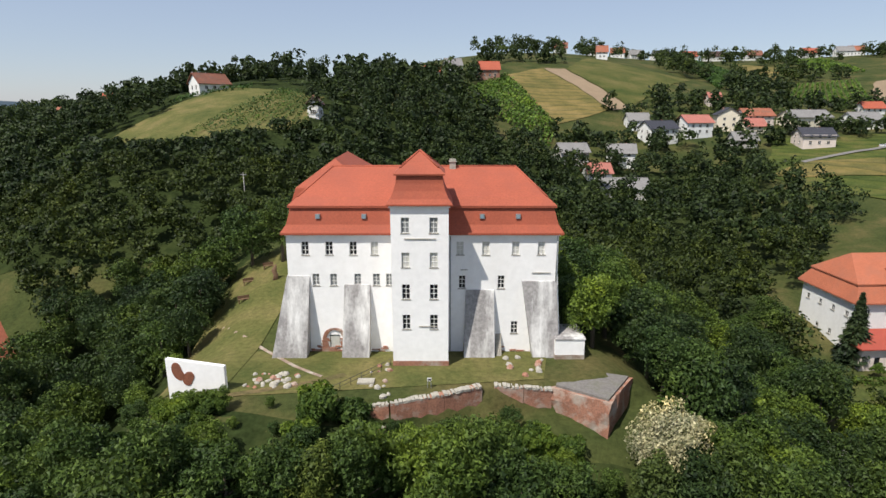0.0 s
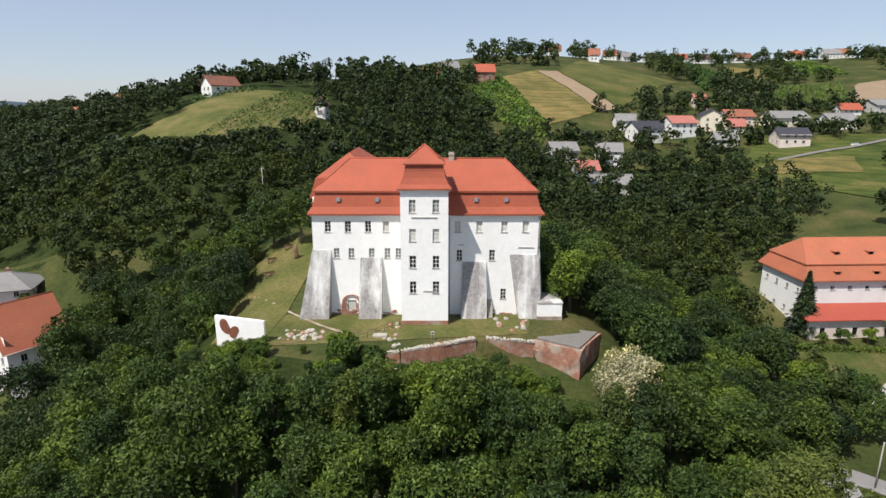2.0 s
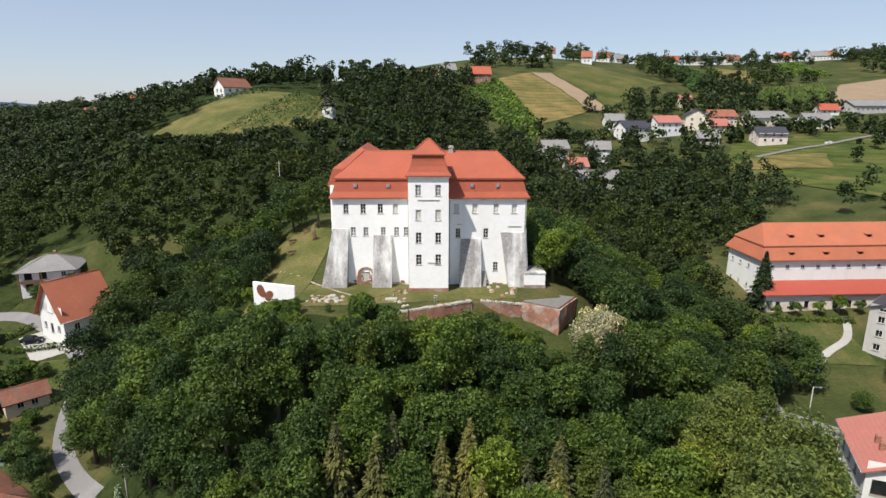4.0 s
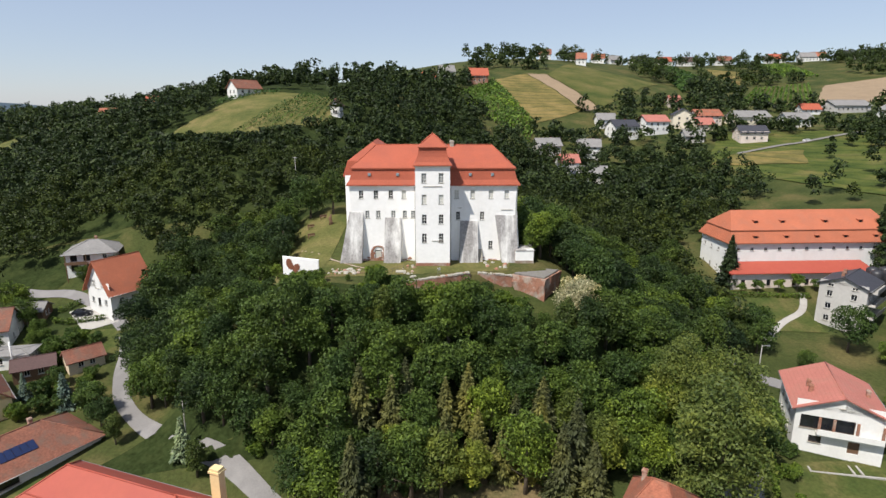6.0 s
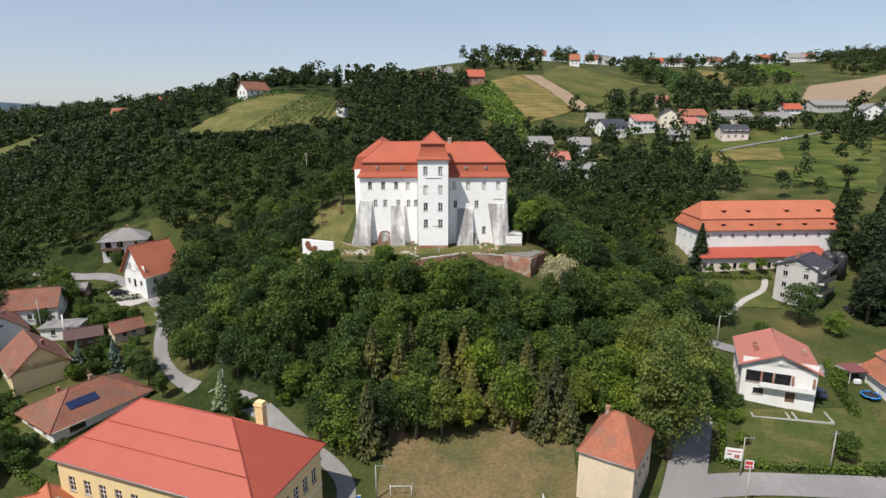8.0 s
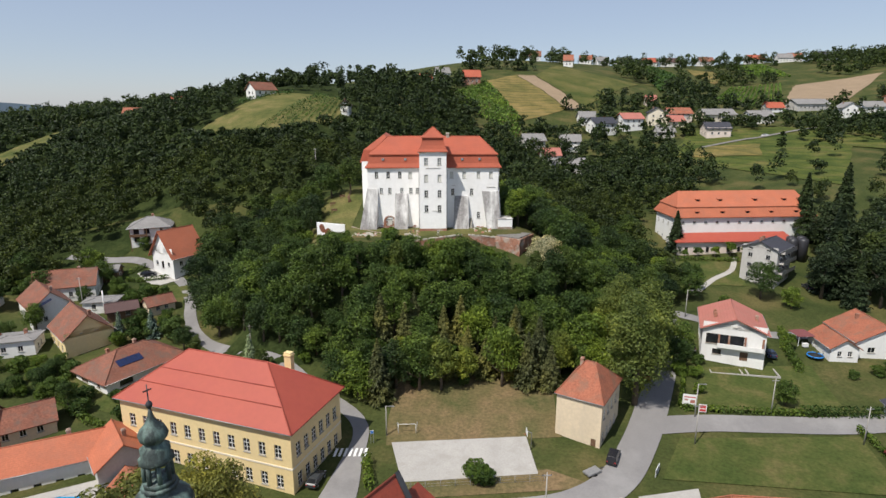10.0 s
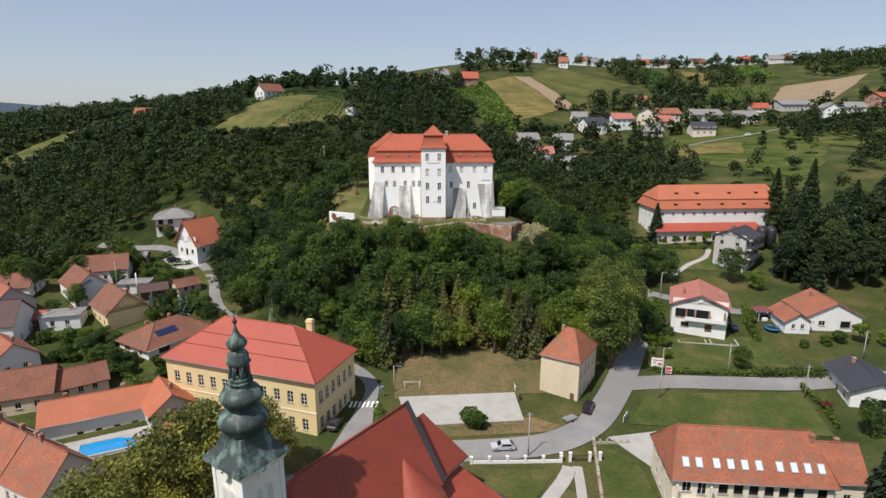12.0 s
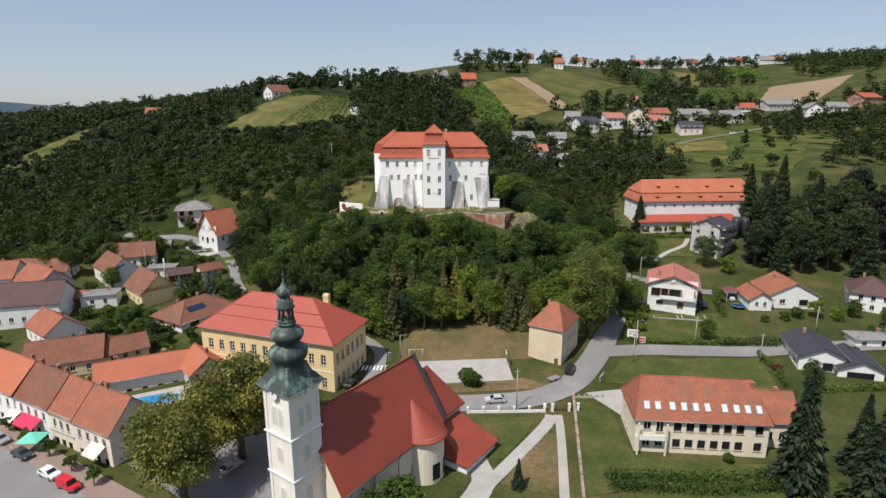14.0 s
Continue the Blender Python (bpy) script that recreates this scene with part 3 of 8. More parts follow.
wall_face(bm, (CX0, CY1), (CX0, CY0), 28.5, CZ, [(u - 0.475, u + 0.475, z, z + 1.7) for u, z, *_ in wwin], 0.35)
castle_part("wall", bm, M["castle_wall"])
for x, z, w, h, s in front:
    add_window(castle, (CX0 + 2.6, 0), (CX1 + 2.6, 0), x - CX0, z - 30.2, w, h, s, 0.24)
for u, z, w, h, s in wwin:
    add_window(castle, (CX1 + 2.6, 0), (CX1 + 2.6, 16), u, z - 30.2, w, h, s, 0.24)
    add_window(castle, (CX0 + 2.6, 16), (CX0 + 2.6, 0), u, z - 30.2, w, h, s, 0.24)
# cornice under the eaves
castle_part("cornice", boxes((CX0 - 0.15, CX1 + 0.15, CY0 - 0.18, CY0 - 0.004, 46.15, 46.5), (CX0 - 0.18, CX0 - 0.004, CY0, CY1, 46.15, 46.5), (CX1 + 0.004, CX1 + 0.18, CY0, CY1, 46.15, 46.5)), M["castle_wall"])


def rect(x0, x1, y0, y1, z):
    return [(x0, y0, z), (x1, y0, z), (x1, y1, z), (x0, y1, z)]


# main roof: flared lower tier, overhanging upper tier, hipped ridge
bm = bmesh.new()
roof_from(bm, ring_loops([rect(-20.75, 15.45, 70.45, 87.6, 46.62), rect(-20.1, 14.8, 71.1, 87, 47.6), rect(-19.45, 14.15, 71.75, 86.3, 50.0)]), 0.25)
lower = castle_part("lower_roof", bm, M["tile_castle"])
bm = bmesh.new()
ridge = [(-15.2, 79, 54.3), (10.0, 79, 54.3), (10.0, 79, 54.3), (-15.2, 79, 54.3)]
roof_from(bm, ring_loops([rect(-19.85, 14.55, 71.35, 86.7, 50.02), rect(-18.8, 13.5, 72.6, 85.4, 50.95), ridge]), 0.3)
upper = castle_part("upper_roof", bm, M["tile_castle"])
castle_part("ridge_tiles", ridge_caps([(ridge[0], ridge[1])] + [((cx, cy, 50.95), r) for cx, cy, r in ((-18.8, 72.6, ridge[0]), (13.5, 72.6, ridge[1]), (13.5, 85.4, ridge[1]), (-18.8, 85.4, ridge[0]))], 0.14), M["tile_castle"])
for x in (-16.0, -10.1, 5.0, 9.6):
    sk = castle_part("skylight", boxes((x - 0.3, x + 0.3, 71.1, 71.9, 48.35, 48.95)), M["metal_grey"])
    part("pane", boxes((x - 0.22, x + 0.22, 71.06, 71.098, 48.42, 48.88)), plain("sky_glass", (0.25, 0.33, 0.38), 0.1), sk)
bm = boxes((0.9, 1.75, 78.3, 79.1, 53.2, 55.3), (0.8, 1.85, 78.2, 79.2, 54.9, 55.08))
castle_part("chimney", bm, M["stone"])
# rear wing
bm = bmesh.new()
wall_face(bm, (-23.5, 112), (-23.5, 87), 28.5, CZ, [(3 + 4 * k - 0.475, 3 + 4 * k + 0.475, z, z + 1.7) for z in side_z for k in range(6)], 0.35)
wall_face(bm, (-23.5, 87), (-20.3, 87), 28.5, CZ)
wall_face(bm, (-11, 87.1), (-11, 112), 28.5, CZ)
wall_face(bm, (-11, 112), (-23.5, 112), 28.5, CZ)
castle_part("wing_wall", bm, M["castle_wall"])
for z in side_z:
    for k in range(6):
        add_window(castle, (-20.9, 41), (-20.9, 16), 3 + 4 * k, z - 30.2, 0.95, 1.7, "grey", 0.24)
bm = bmesh.new()
roof_from(bm, ring_loops([rect(-24.0, -10.5, 87.2, 112.5, 46.62), rect(-22.9, -11.6, 87.7, 111.5, 50.0), rect(-22.6, -11.9, 87.9, 111.2, 50.3),
                          [(-17.3, 91.5, 54.3), (-17.3, 91.5, 54.3), (-17.6, 106, 54.4), (-17.6, 106, 54.4)]]), 0.25)
castle_part("wing_roof", bm, M["tile_castle"])

# tower
TX0, TX1, TY0, TY1, TZ = -6.3, 0.68, 66.5, 73.4, 51.2
rows_t = ((47.5, "grey"), (43.2, "pale"), (39.15, "cross"), (35.2, "cross"))
bm = bmesh.new()
wall_face(bm, (TX0, TY0), (TX1, TY0), 30.9, TZ, [(x - 0.5 - TX0, x + 0.5 - TX0, z, z + 1.9) for x in (-4.55, -1.12) for z, s in rows_t], 0.35)
for p0, p1 in (((TX1, TY0), (TX1, TY1)), ((TX1, TY1), (TX0, TY1)), ((TX0, TY1), (TX0, TY0))):
    wall_face(bm, p0, p1, 29.0, TZ)
castle_part("tower_wall", bm, M["castle_wall"])
castle_part("tower_footing", boxes((TX0 - 0.06, TX1 + 0.06, TY0 - 0.08, TY0 + 0.3, 28.6, 30.88)), M["brick"], "bare brick footing of the tower")
for x in (-4.55, -1.12):
    for z, s in rows_t:
        add_window(castle, (TX0 + 2.6, -4.5), (TX1 + 2.6, -4.5), x - TX0, z - 30.2, 1.0, 1.9, s, 0.24)
castle_part("tower_cornice", boxes((TX0 - 0.2, TX1 + 0.2, TY0 - 0.2, TY0 - 0.004, 50.6, 51.1), (TX0 - 0.2, TX0 - 0.004, TY0, TY1, 50.6, 51.1), (TX1 + 0.004, TX1 + 0.2, TY0, TY1, 50.6, 51.1)), M["castle_wall"])
tcx, tcy = (TX0 + TX1) / 2, (TY0 + TY1) / 2


def sq(h, z):
    return rect(tcx - h, tcx + h, tcy - h, tcy + h, z)


bm = bmesh.new()
roof_from(bm, ring_loops([sq(3.95, 51.05), sq(3.5, 51.6), sq(3.1, 52.5), sq(2.85, 53.4), sq(2.72, 54.35)]), 0.2)
castle_part("tower_lower_roof", bm, M["tile_castle"])
castle_part("tower_collar", boxes((tcx - 2.6, tcx + 2.6, tcy - 2.6, tcy + 2.6, 54.1, 54.75)), M["wood"])
bm = bmesh.new()
roof_from(bm, ring_loops([sq(3.05, 54.55), sq(2.3, 55.2), [(tcx, tcy, 57.1)] * 4]), 0.2)
castle_part("tower_cap_roof", bm, M["tile_castle"])
castle_part("tower_ridge_tiles", ridge_caps([((tcx + a * 2.3, tcy + b * 2.3, 55.2), (tcx, tcy, 57.12)) for a in (-1, 1) for b in (-1, 1)], 0.12), M["tile_castle"])


def buttress(x0b, x1b, x0t, x1t, zt, depth, zb=28.8, y=71.0, mat="castle_grey", label="grey weathered sloping buttress"):
    bm = bmesh.new()
    lo = [bm.verts.new(p) for p in ((x0b, y - depth, zb), (x1b, y - depth, zb), (x1b, y + 0.2, zb), (x0b, y + 0.2, zb))]
    hi = [bm.verts.new(p) for p in ((x0t, y - 0.12, zt), (x1t, y - 0.12, zt), (x1t, y + 0.2, zt + 0.1), (x0t, y + 0.2, zt + 0.1))]
    bm.faces.new(hi)
    for k in range(4):
        bm.faces.new((lo[k], lo[(k + 1) % 4], hi[(k + 1) % 4], hi[k]))
    bmesh.ops.subdivide_edges(bm, edges=bm.edges[:], cuts=5, use_grid_fill=True)
    for v in bm.verts:
        v.co += Vector((0, 1, 0)) * 0.07 * noise.noise(v.co * 0.9)
    return castle_part("buttress", bm, M[mat], label)


buttress(-22.7, -17.9, -20.35, -17.4, 40.8, 2.6)
buttress(-13.3, -9.7, -12.9, -9.5, 39.6, 2.5)
buttress(2.7, 6.8, 3.0, 6.7, 38.9, 2.5)
buttress(12.0, 15.35, 10.3, 14.85, 40.1, 2.4)
# west and east batter
for x, s in ((CX0, -1), (CX1, 1)):
    bm = bmesh.new()
    v = [bm.verts.new(p) for p in ((x + s * (2.3 if s < 0 else 1.1), 71.05, 28), (x + s * (2.3 if s < 0 else 1.1), 86, 28), (x + s * 0.06, 86, 41), (x + s * 0.06, 71.05, 41))]
    w2 = [bm.verts.new(p) for p in ((x, 71.05, 28), (x, 86, 28))]
    bm.faces.new(v if s > 0 else v[::-1])
    bm.faces.new((v[0], v[3], w2[0]))
    bm.faces.new((v[1], v[2], w2[1]))
    castle_part("batter", bm, M["castle_wall"])
# door with broken brick surround
d = castle_part("door", boxes((-15.1, -13.9, 71.16, 71.26, 30.3, 32.4)), M["shutter"], "pale boarded door")
part("plank", boxes(*[(-15.05 + 0.29 * k, -14.81 + 0.29 * k, 71.12, 71.158, 30.35, 32.35) for k in range(4)]), M["shutter"], d)
bm = bmesh.new()
rng = random.Random(4)
for k in range(46):
    t = math.pi * k / 45
    cx, cz = -14.5 + 1.35 * math.cos(t), 32.0 + 1.45 * math.sin(t)
    box(bm, cx - 0.24, cx + 0.24, 70.9 - rng.random() * 0.08, 70.998, cz - 0.11, cz + 0.11)
for s in (-1, 1):
    for k in range(9):
        cx, w = -14.5 + s * (1.25 + rng.uniform(-0.1, 0.1)), rng.uniform(0.35, 0.6)
        box(bm, cx - w, cx + w, 70.9 - rng.random() * 0.06, 70.998, 30.0 + k * 0.24, 30.21 + k * 0.24)
castle_part("door_surround", bm, M["brick"], "bare red brick surround of the door")
bm = bmesh.new()
for k in range(70):
    cx = rng.uniform(-17.8, -13.0) if k < 40 else (rng.uniform(7.6, 12.4) if k < 62 else rng.uniform(-9.4, -7))
    cz = 29.6 + abs(rng.gauss(0, 0.5))
    w = rng.uniform(0.2, 0.6)
    box(bm, cx - w, cx + w, 70.9 - rng.random() * 0.07, 70.998, cz, cz + 0.2)
castle_part("exposed_brick", bm, M["brick"], "bare brick where plaster has fallen")
# outer stair beside the buttress
for k in range(14):
    castle_part("stair_step", boxes((6.95, 7.75, 68.9 + 0.15 * k, 71, 29.4 + 0.24 * k, 29.64 + 0.24 * k)), M["stone"])
# ledges and pipes on the walls
for x0, x1, z, y in ((-4.7, -0.9, 46.75, 66.44), (-3.0, -0.8, 35.55, 66.44), (11.6, 14.0, 41.2, 70.94), (2.3, 3.2, 41.6, 70.94)):
    castle_part("wall_ledge", boxes((x0, x1, y - 0.05, y + 0.056, z, z + 0.1)), M["stone"])
for x, y, z0, z1 in ((-6.55, 70.9, 30, 46.5), (0.95, 70.9, 30, 46.5), (14.7, 70.88, 40, 46.5)):
    bm = bmesh.new()
    tube(bm, [(x, y, z0), (x, y, z1)], 0.06, 6)
    castle_part("downpipe", bm, M["metal_grey"])
# annex at the corner
annex = thing("annex", pose(16.5, 70.5, 29.6), "low white walled annex with rubble foot beside the castle", "annex")
part("wall", boxes((-1.9, 1.9, -2, 3, 1.2, 3.3)), M["castle_wall"], annex)
part("footing", boxes((-1.95, 1.95, -2.05, 3, -2.5, 1.2)), M["ruin"], annex)
part("coping", boxes((-2.0, 2.0, -2.1, 3.1, 3.3, 3.5)), M["castle_grey"], annex)

# ---- ruins before the castle ----
def rubble_wall(name, pts, h0, h1, thick, label, mat="ruin", seed=1):
    """A crumbling wall along a line of (x, y, top z), down to h0 below its top, with a ragged crest."""
    r = random.Random(seed)
    e = thing(name, Matrix.Translation((pts[0][0], pts[0][1], pts[0][2] - h0)), label, "wall")
    o = Vector((pts[0][0], pts[0][1], pts[0][2] - h0))
    bm = bmesh.new()
    for (x0, y0, z0), (x1, y1, z1) in zip(pts, pts[1:]):
        d = Vector((x1 - x0, y1 - y0, 0))
        n = max(2, int(d.length / 0.8))
        side = Vector((-d.y, d.x, 0)).normalized() * thick / 2
        prev = None
        for k in range(n + 1):
            t = k / n
            p = Vector((x0, y0, 0)) + d * t - Vector((o.x, o.y, 0))
            z = z0 + (z1 - z0) * t - o.z + r.uniform(-h1, h1)
            j = Vector((r.uniform(-0.06, 0.06), r.uniform(-0.06, 0.06), 0))
            row = [bm.verts.new(p + s * side + j + Vector((0, 0, zz))) for s, zz in ((-1, -2.5), (-1, z), (1, z), (1, -2.5))]
            if prev:
                for a in range(3):
                    bm.faces.new((prev[a], row[a], row[a + 1], prev[a + 1]))
            else:
                bm.faces.new(row)
            prev = row
        bm.faces.new(prev[::-1])
    part("masonry", bm, M[mat], e)
    for (x0, y0, z0), (x1, y1, z1) in zip(pts, pts[1:]):
        n = int(math.hypot(x1 - x0, y1 - y0) / 0.45)
        for k in range(n):
            t = (k + 0.5) / n
            s = r.uniform(0.12, 0.24)
            bm = boxes((-s, s, -thick / 2 - 0.05, thick / 2 + 0.05, -0.1, s * 0.9))
            for v in bm.verts:
                v.co += Vector((r.uniform(-0.06, 0.06), r.uniform(-0.06, 0.06), r.uniform(-0.05, 0.05)))
            part("coping_stone", bm, M["stone"], e, m=Matrix.Translation((x0 + (x1 - x0) * t - o.x, y0 + (y1 - y0) * t - o.y, z0 + (z1 - z0) * t - o.z)) @ Matrix.Rotation(math.atan2(y1 - y0, x1 - x0), 4, "Z"))
    return e


rubble_wall("ruined_wall", [(-9.2, 58.0, 29.4), (-6.0, 57.6, 29.9), (0.0, 59.0, 30.3), (4.4, 60.6, 30.5)], 4.0, 0.15, 0.8, "ruined red brick retaining wall with stone coping", "brick", 2)
rubble_wall("ruined_wall", [(6.0, 61.3, 30.2), (9.5, 61.3, 30.0), (12.9, 61.6, 29.6)], 4.0, 0.15, 0.8, "ruined red brick retaining wall with stone coping", "brick", 3)
rubble_wall("ruined_wall", [(-10.5, 55.5, 28.2), (-7.6, 54.2, 27.4), (-6.6, 55.5, 28.6)], 4.5, 0.5, 0.9, "crumbling stump of old brick wall on the slope", "brick", 5)
bastion = thing("bastion", pose(17.5, 62.5, 24), "ruined square brick bastion with flat grey top", "bastion")
bm = bmesh.new()
ring = [(12.9 - 17.5, 61.5 - 62.5), (18.8 - 17.5, 57.6 - 62.5), (23.3 - 17.5, 64.0 - 62.5), (14.8 - 17.5, 66.9 - 62.5)]
prism(bm, ring, -4, 5.8)
bmesh.ops.subdivide_edges(bm, edges=bm.edges[:], cuts=6, use_grid_fill=True)
for v in bm.verts:
    v.co += Vector((noise.noise(v.co * 0.8), noise.noise(v.co * 0.8 + Vector((9, 0, 0))), 0.4 * noise.noise(v.co + Vector((0, 7, 0))))) * 0.28
part("masonry", bm, M["brick"], bastion)
bm = bmesh.new()
prism(bm, [(x * 0.9 + 0.1, y * 0.9 + 0.1) for x, y in ring], 5.6, 6.08)
part("slab", bm, M["slab"], bastion, "flat worn concrete top")


# ---- church ----
AX = radians(53)
church = thing("church", pose(-23.6, -43.3, -2.5, 0, 0, 53), "cream baroque church with red tiled roof and green onion spire", "church")
nave_w, nave_h, nave_r = 6.3, 13.0, 9.6
bm = bmesh.new()
nw = [(6 + 5.0 * k, 5.0, 1.3, 3.2, "plain") for k in range(4)]
hole = [(u - 0.65, u + 0.65, z, z + 3.2) for u, z, *_ in nw]
c = [(2.4, -nave_w), (26.5, -nave_w), (26.5, nave_w), (2.4, nave_w)]
wall_face(bm, c[0], c[1], -2, nave_h, hole, 0.3)
wall_face(bm, c[1], c[2], -2, nave_h)
wall_face(bm, c[2], c[3], -2, nave_h, hole, 0.3)
wall_face(bm, c[3], c[0], -2, nave_h)
face(bm, [(2.4, nave_w, nave_h), (2.4, -nave_w, nave_h), (2.4, -2, nave_h + 5.5), (2.4, 2, nave_h + 5.5)])
face(bm, [(26.5, -nave_w, nave_h), (26.5, nave_w, nave_h), (26.5, 0, nave_h + nave_r)])
part("wall", bm, M["cream"], church)
for u, z, w, h, s in nw:
    add_window(church, c[0], c[1], u, z, w, h, s, 0.2)
    add_window(church, c[2], c[3], u, z, w, h, s, 0.2)
X0, X1, YY, EZ, TZC = 1.9, 26.2, nave_w + 0.6, nave_h - 0.8, nave_h + nave_r
bm = bmesh.new()
hz = EZ + (TZC - EZ) * 0.55
roof_from(bm, [[(X0, -YY, EZ), (X1, -YY, EZ), (X1, 0, TZC), (X0 + 4.0, 0, TZC), (X0, -YY * 0.45, hz)], [(X1, YY, EZ), (X0, YY, EZ), (X0, YY * 0.45, hz), (X0 + 4.0, 0, TZC), (X1, 0, TZC)],
               [(X0, YY * 0.45, hz), (X0, -YY * 0.45, hz), (X0 + 4.0, 0, TZC)]], 0.25)
part("nave_roof", bm, M["tile_church"], church)
bm = bmesh.new()
tube(bm, [(X0 + 4, 0, TZC + 0.05), (X1, 0, TZC + 0.05)], 0.16, 6)
part("ridge_tiles", bm, M["tile_church"], church)
bm = bmesh.new()
for s in (-1, 1):
    v = [(26.2, 0, TZC + 0.35), (26.2, s * YY, EZ + 0.35), (26.2, s * YY, EZ - 0.1), (26.2, 0, TZC - 0.1)]
    w = [(x + 0.75, y, z) for x, y, z in v]
    for q in (v, w, [v[0], v[1], w[1], w[0]], [v[1], v[2], w[2], w[1]]):
        face(bm, q)
part("flashing", bm, M["lead"], church, "dark sheet-metal coping across the roof")
for s in (-1, 1):
    bm = bmesh.new()
    tube(bm, [(X0, s * (YY + 0.08), EZ - 0.1), (X1, s * (YY + 0.08), EZ - 0.1)], 0.09, 6)
    for x in (4.0, 9.0, 14.5, 19.5):
        tube(bm, [(x, s * (YY + 0.08), EZ - 0.1), (x, s * (nave_w + 0.12), EZ - 1.2), (x, s * (nave_w + 0.12), -1)], 0.06, 6)
    part("gutter", bm, M["metal_dark"], church)
# round side chapel
for s in (-1,):
    cx, cy, R = 21.5, s * (nave_w - 0.3), 3.4
    bm = bmesh.new()
    pts = [(cx + R * math.cos(t), cy + s * R * math.sin(t)) for t in [math.pi * k / 14 for k in range(15)]]
    pts = pts[::-1] if s > 0 else pts
    for a, b in zip(pts, pts[1:]):
        face(bm, [(*b, -2), (*a, -2), (*a, nave_h), (*b, nave_h)] if s < 0 else [(*a, -2), (*b, -2), (*b, nave_h), (*a, nave_h)])
    part("chapel_wall", bm, M["cream"], church)
    bm = bmesh.new()
    q = [(cx + (R + 0.55) * math.cos(t), cy + s * (R + 0.55) * math.sin(t), EZ + 0.25) for t in [math.pi * k / 14 for k in range(15)]]
    apex = (cx, s * 3.4, TZC - 4.9)
    roof_from(bm, [[b, a, apex] for a, b in zip(q, q[1:])], 0.2)
    part("chapel_roof", bm, M["tile_church"], church)
    for ang in (60, 105):
        t = radians(ang)
        px, py = cx + R * math.cos(t), cy + s * R * math.sin(t)
        d = Vector((-math.sin(t), s * math.cos(t), 0)) * -s
        part("window", boxes((-0.6, 0.6, -0.12, 0.06, 0, 2.6), (-0.75, 0.75, -0.1, 0.02, -0.15, 2.75)), M["glass"], church, "tall dark chapel window",
             m=Matrix.Translation((px, py, 5.4)) @ Matrix.Rotation(math.atan2(-d.y, -d.x) + math.pi, 4, "Z"))
# choir and vestry
bm = bmesh.new()
wall_face(bm, (26.5, -5.0), (34, -5.0), -2, 12, [(3, 4.2, 5, 8)], 0.3)
wall_face(bm, (34, -5.0), (34, 5.0), -2, 12)
wall_face(bm, (34, 5.0), (26.5, 5.0), -2, 12)
part("choir_wall", bm, M["cream"], church)
add_window(church, (26.5, -5.0), (34, -5.0), 3.6, 5, 1.2, 3.0)
bm = bmesh.new()
roof_from(bm, ring_loops([[(26.6, -5.6, 11.7), (34.6, -5.6, 11.7), (34.6, 5.6, 11.7), (26.6, 5.6, 11.7)], [(26.6, 0, 19.2), (30.5, 0, 19.2), (30.5, 0, 19.2), (26.6, 0, 19.2)]]), 0.22)
part("choir_roof", bm, M["tile_church"], church)
vw = [(1.6 + 2.6 * k, 2.6, 1.0, 1.9, "plain") for k in range(3)]
bm = bmesh.new()
vc = [(25.2, -12.2), (34.4, -12.2), (34.4, -5.1), (25.2, -5.1)]
for k in range(4):
    wall_face(bm, vc[k], vc[(k + 1) % 4], -2, 6.6, [(u - w / 2, u + w / 2, z, z + h) for u, z, w, h, s in (vw if k == 0 else [])], 0.25)
part("vestry_wall", bm, M["white"], church)
for u, z, w, h, s in vw:
    add_window(church, vc[0], vc[1], u, z, w, h, s, 0.18)
bm = bmesh.new()
roof_from(bm, [[(24.7, -12.8, 6.4), (34.9, -12.8, 6.4), (33.2, -5.0, 10.6), (26.6, -5.0, 10.6)], [(34.9, -12.8, 6.4), (34.9, -5.0, 6.4), (33.2, -5.0, 10.6)], [(24.7, -5.0, 6.4), (24.7, -12.8, 6.4), (26.6, -5.0, 10.6)]], 0.2)
part("vestry_roof", bm, M["tile_church"], church)
part("porch_wall", boxes((34.5, 36.6, -11.4, -6.0, -2, 5.2)), M["white"], church)
part("porch_roof", boxes((34.45, 36.9, -11.7, -5.7, 5.2, 5.45)), M["lead"], church)

# tower: shaft with corner strips, cornices and arched windows
th = 2.5
bm = boxes((-th, th, -th, th, -2, 28.4))
part("tower_shaft", bm, M["ivory"], church, "pale plastered square shaft")
for a in (-1, 1):
    for b in (-1, 1):
        bm = boxes((a * th - 0.45 if a > 0 else -th - 0.1, th + 0.1 if a > 0 else -th + 0.45, b * th - 0.45 if b > 0 else -th - 0.1, th + 0.1 if b > 0 else -th + 0.45, -2, 28.4))
        part("corner_strip", bm, M["white"], church, "white corner pilaster strip")
for z, o in ((9.4, 0.28), (15.6, 0.28), (21.8, 0.3)):
    bm = bmesh.new()
    lathe(bm, [(th + 0.05, z - 0.35), (th + o, z - 0.1), (th + o, z + 0.12), (th + 0.05, z + 0.2)], square=True)
    part("string_course", bm, M["white"], church)
bm = bmesh.new()
lathe(bm, [(th + 0.05, 27.7), (th + 0.3, 28.1), (th + 0.45, 28.4), (th + 0.45, 28.65), (th + 0.1, 28.7)], square=True)
part("tower_cornice", bm, M["white"], church)


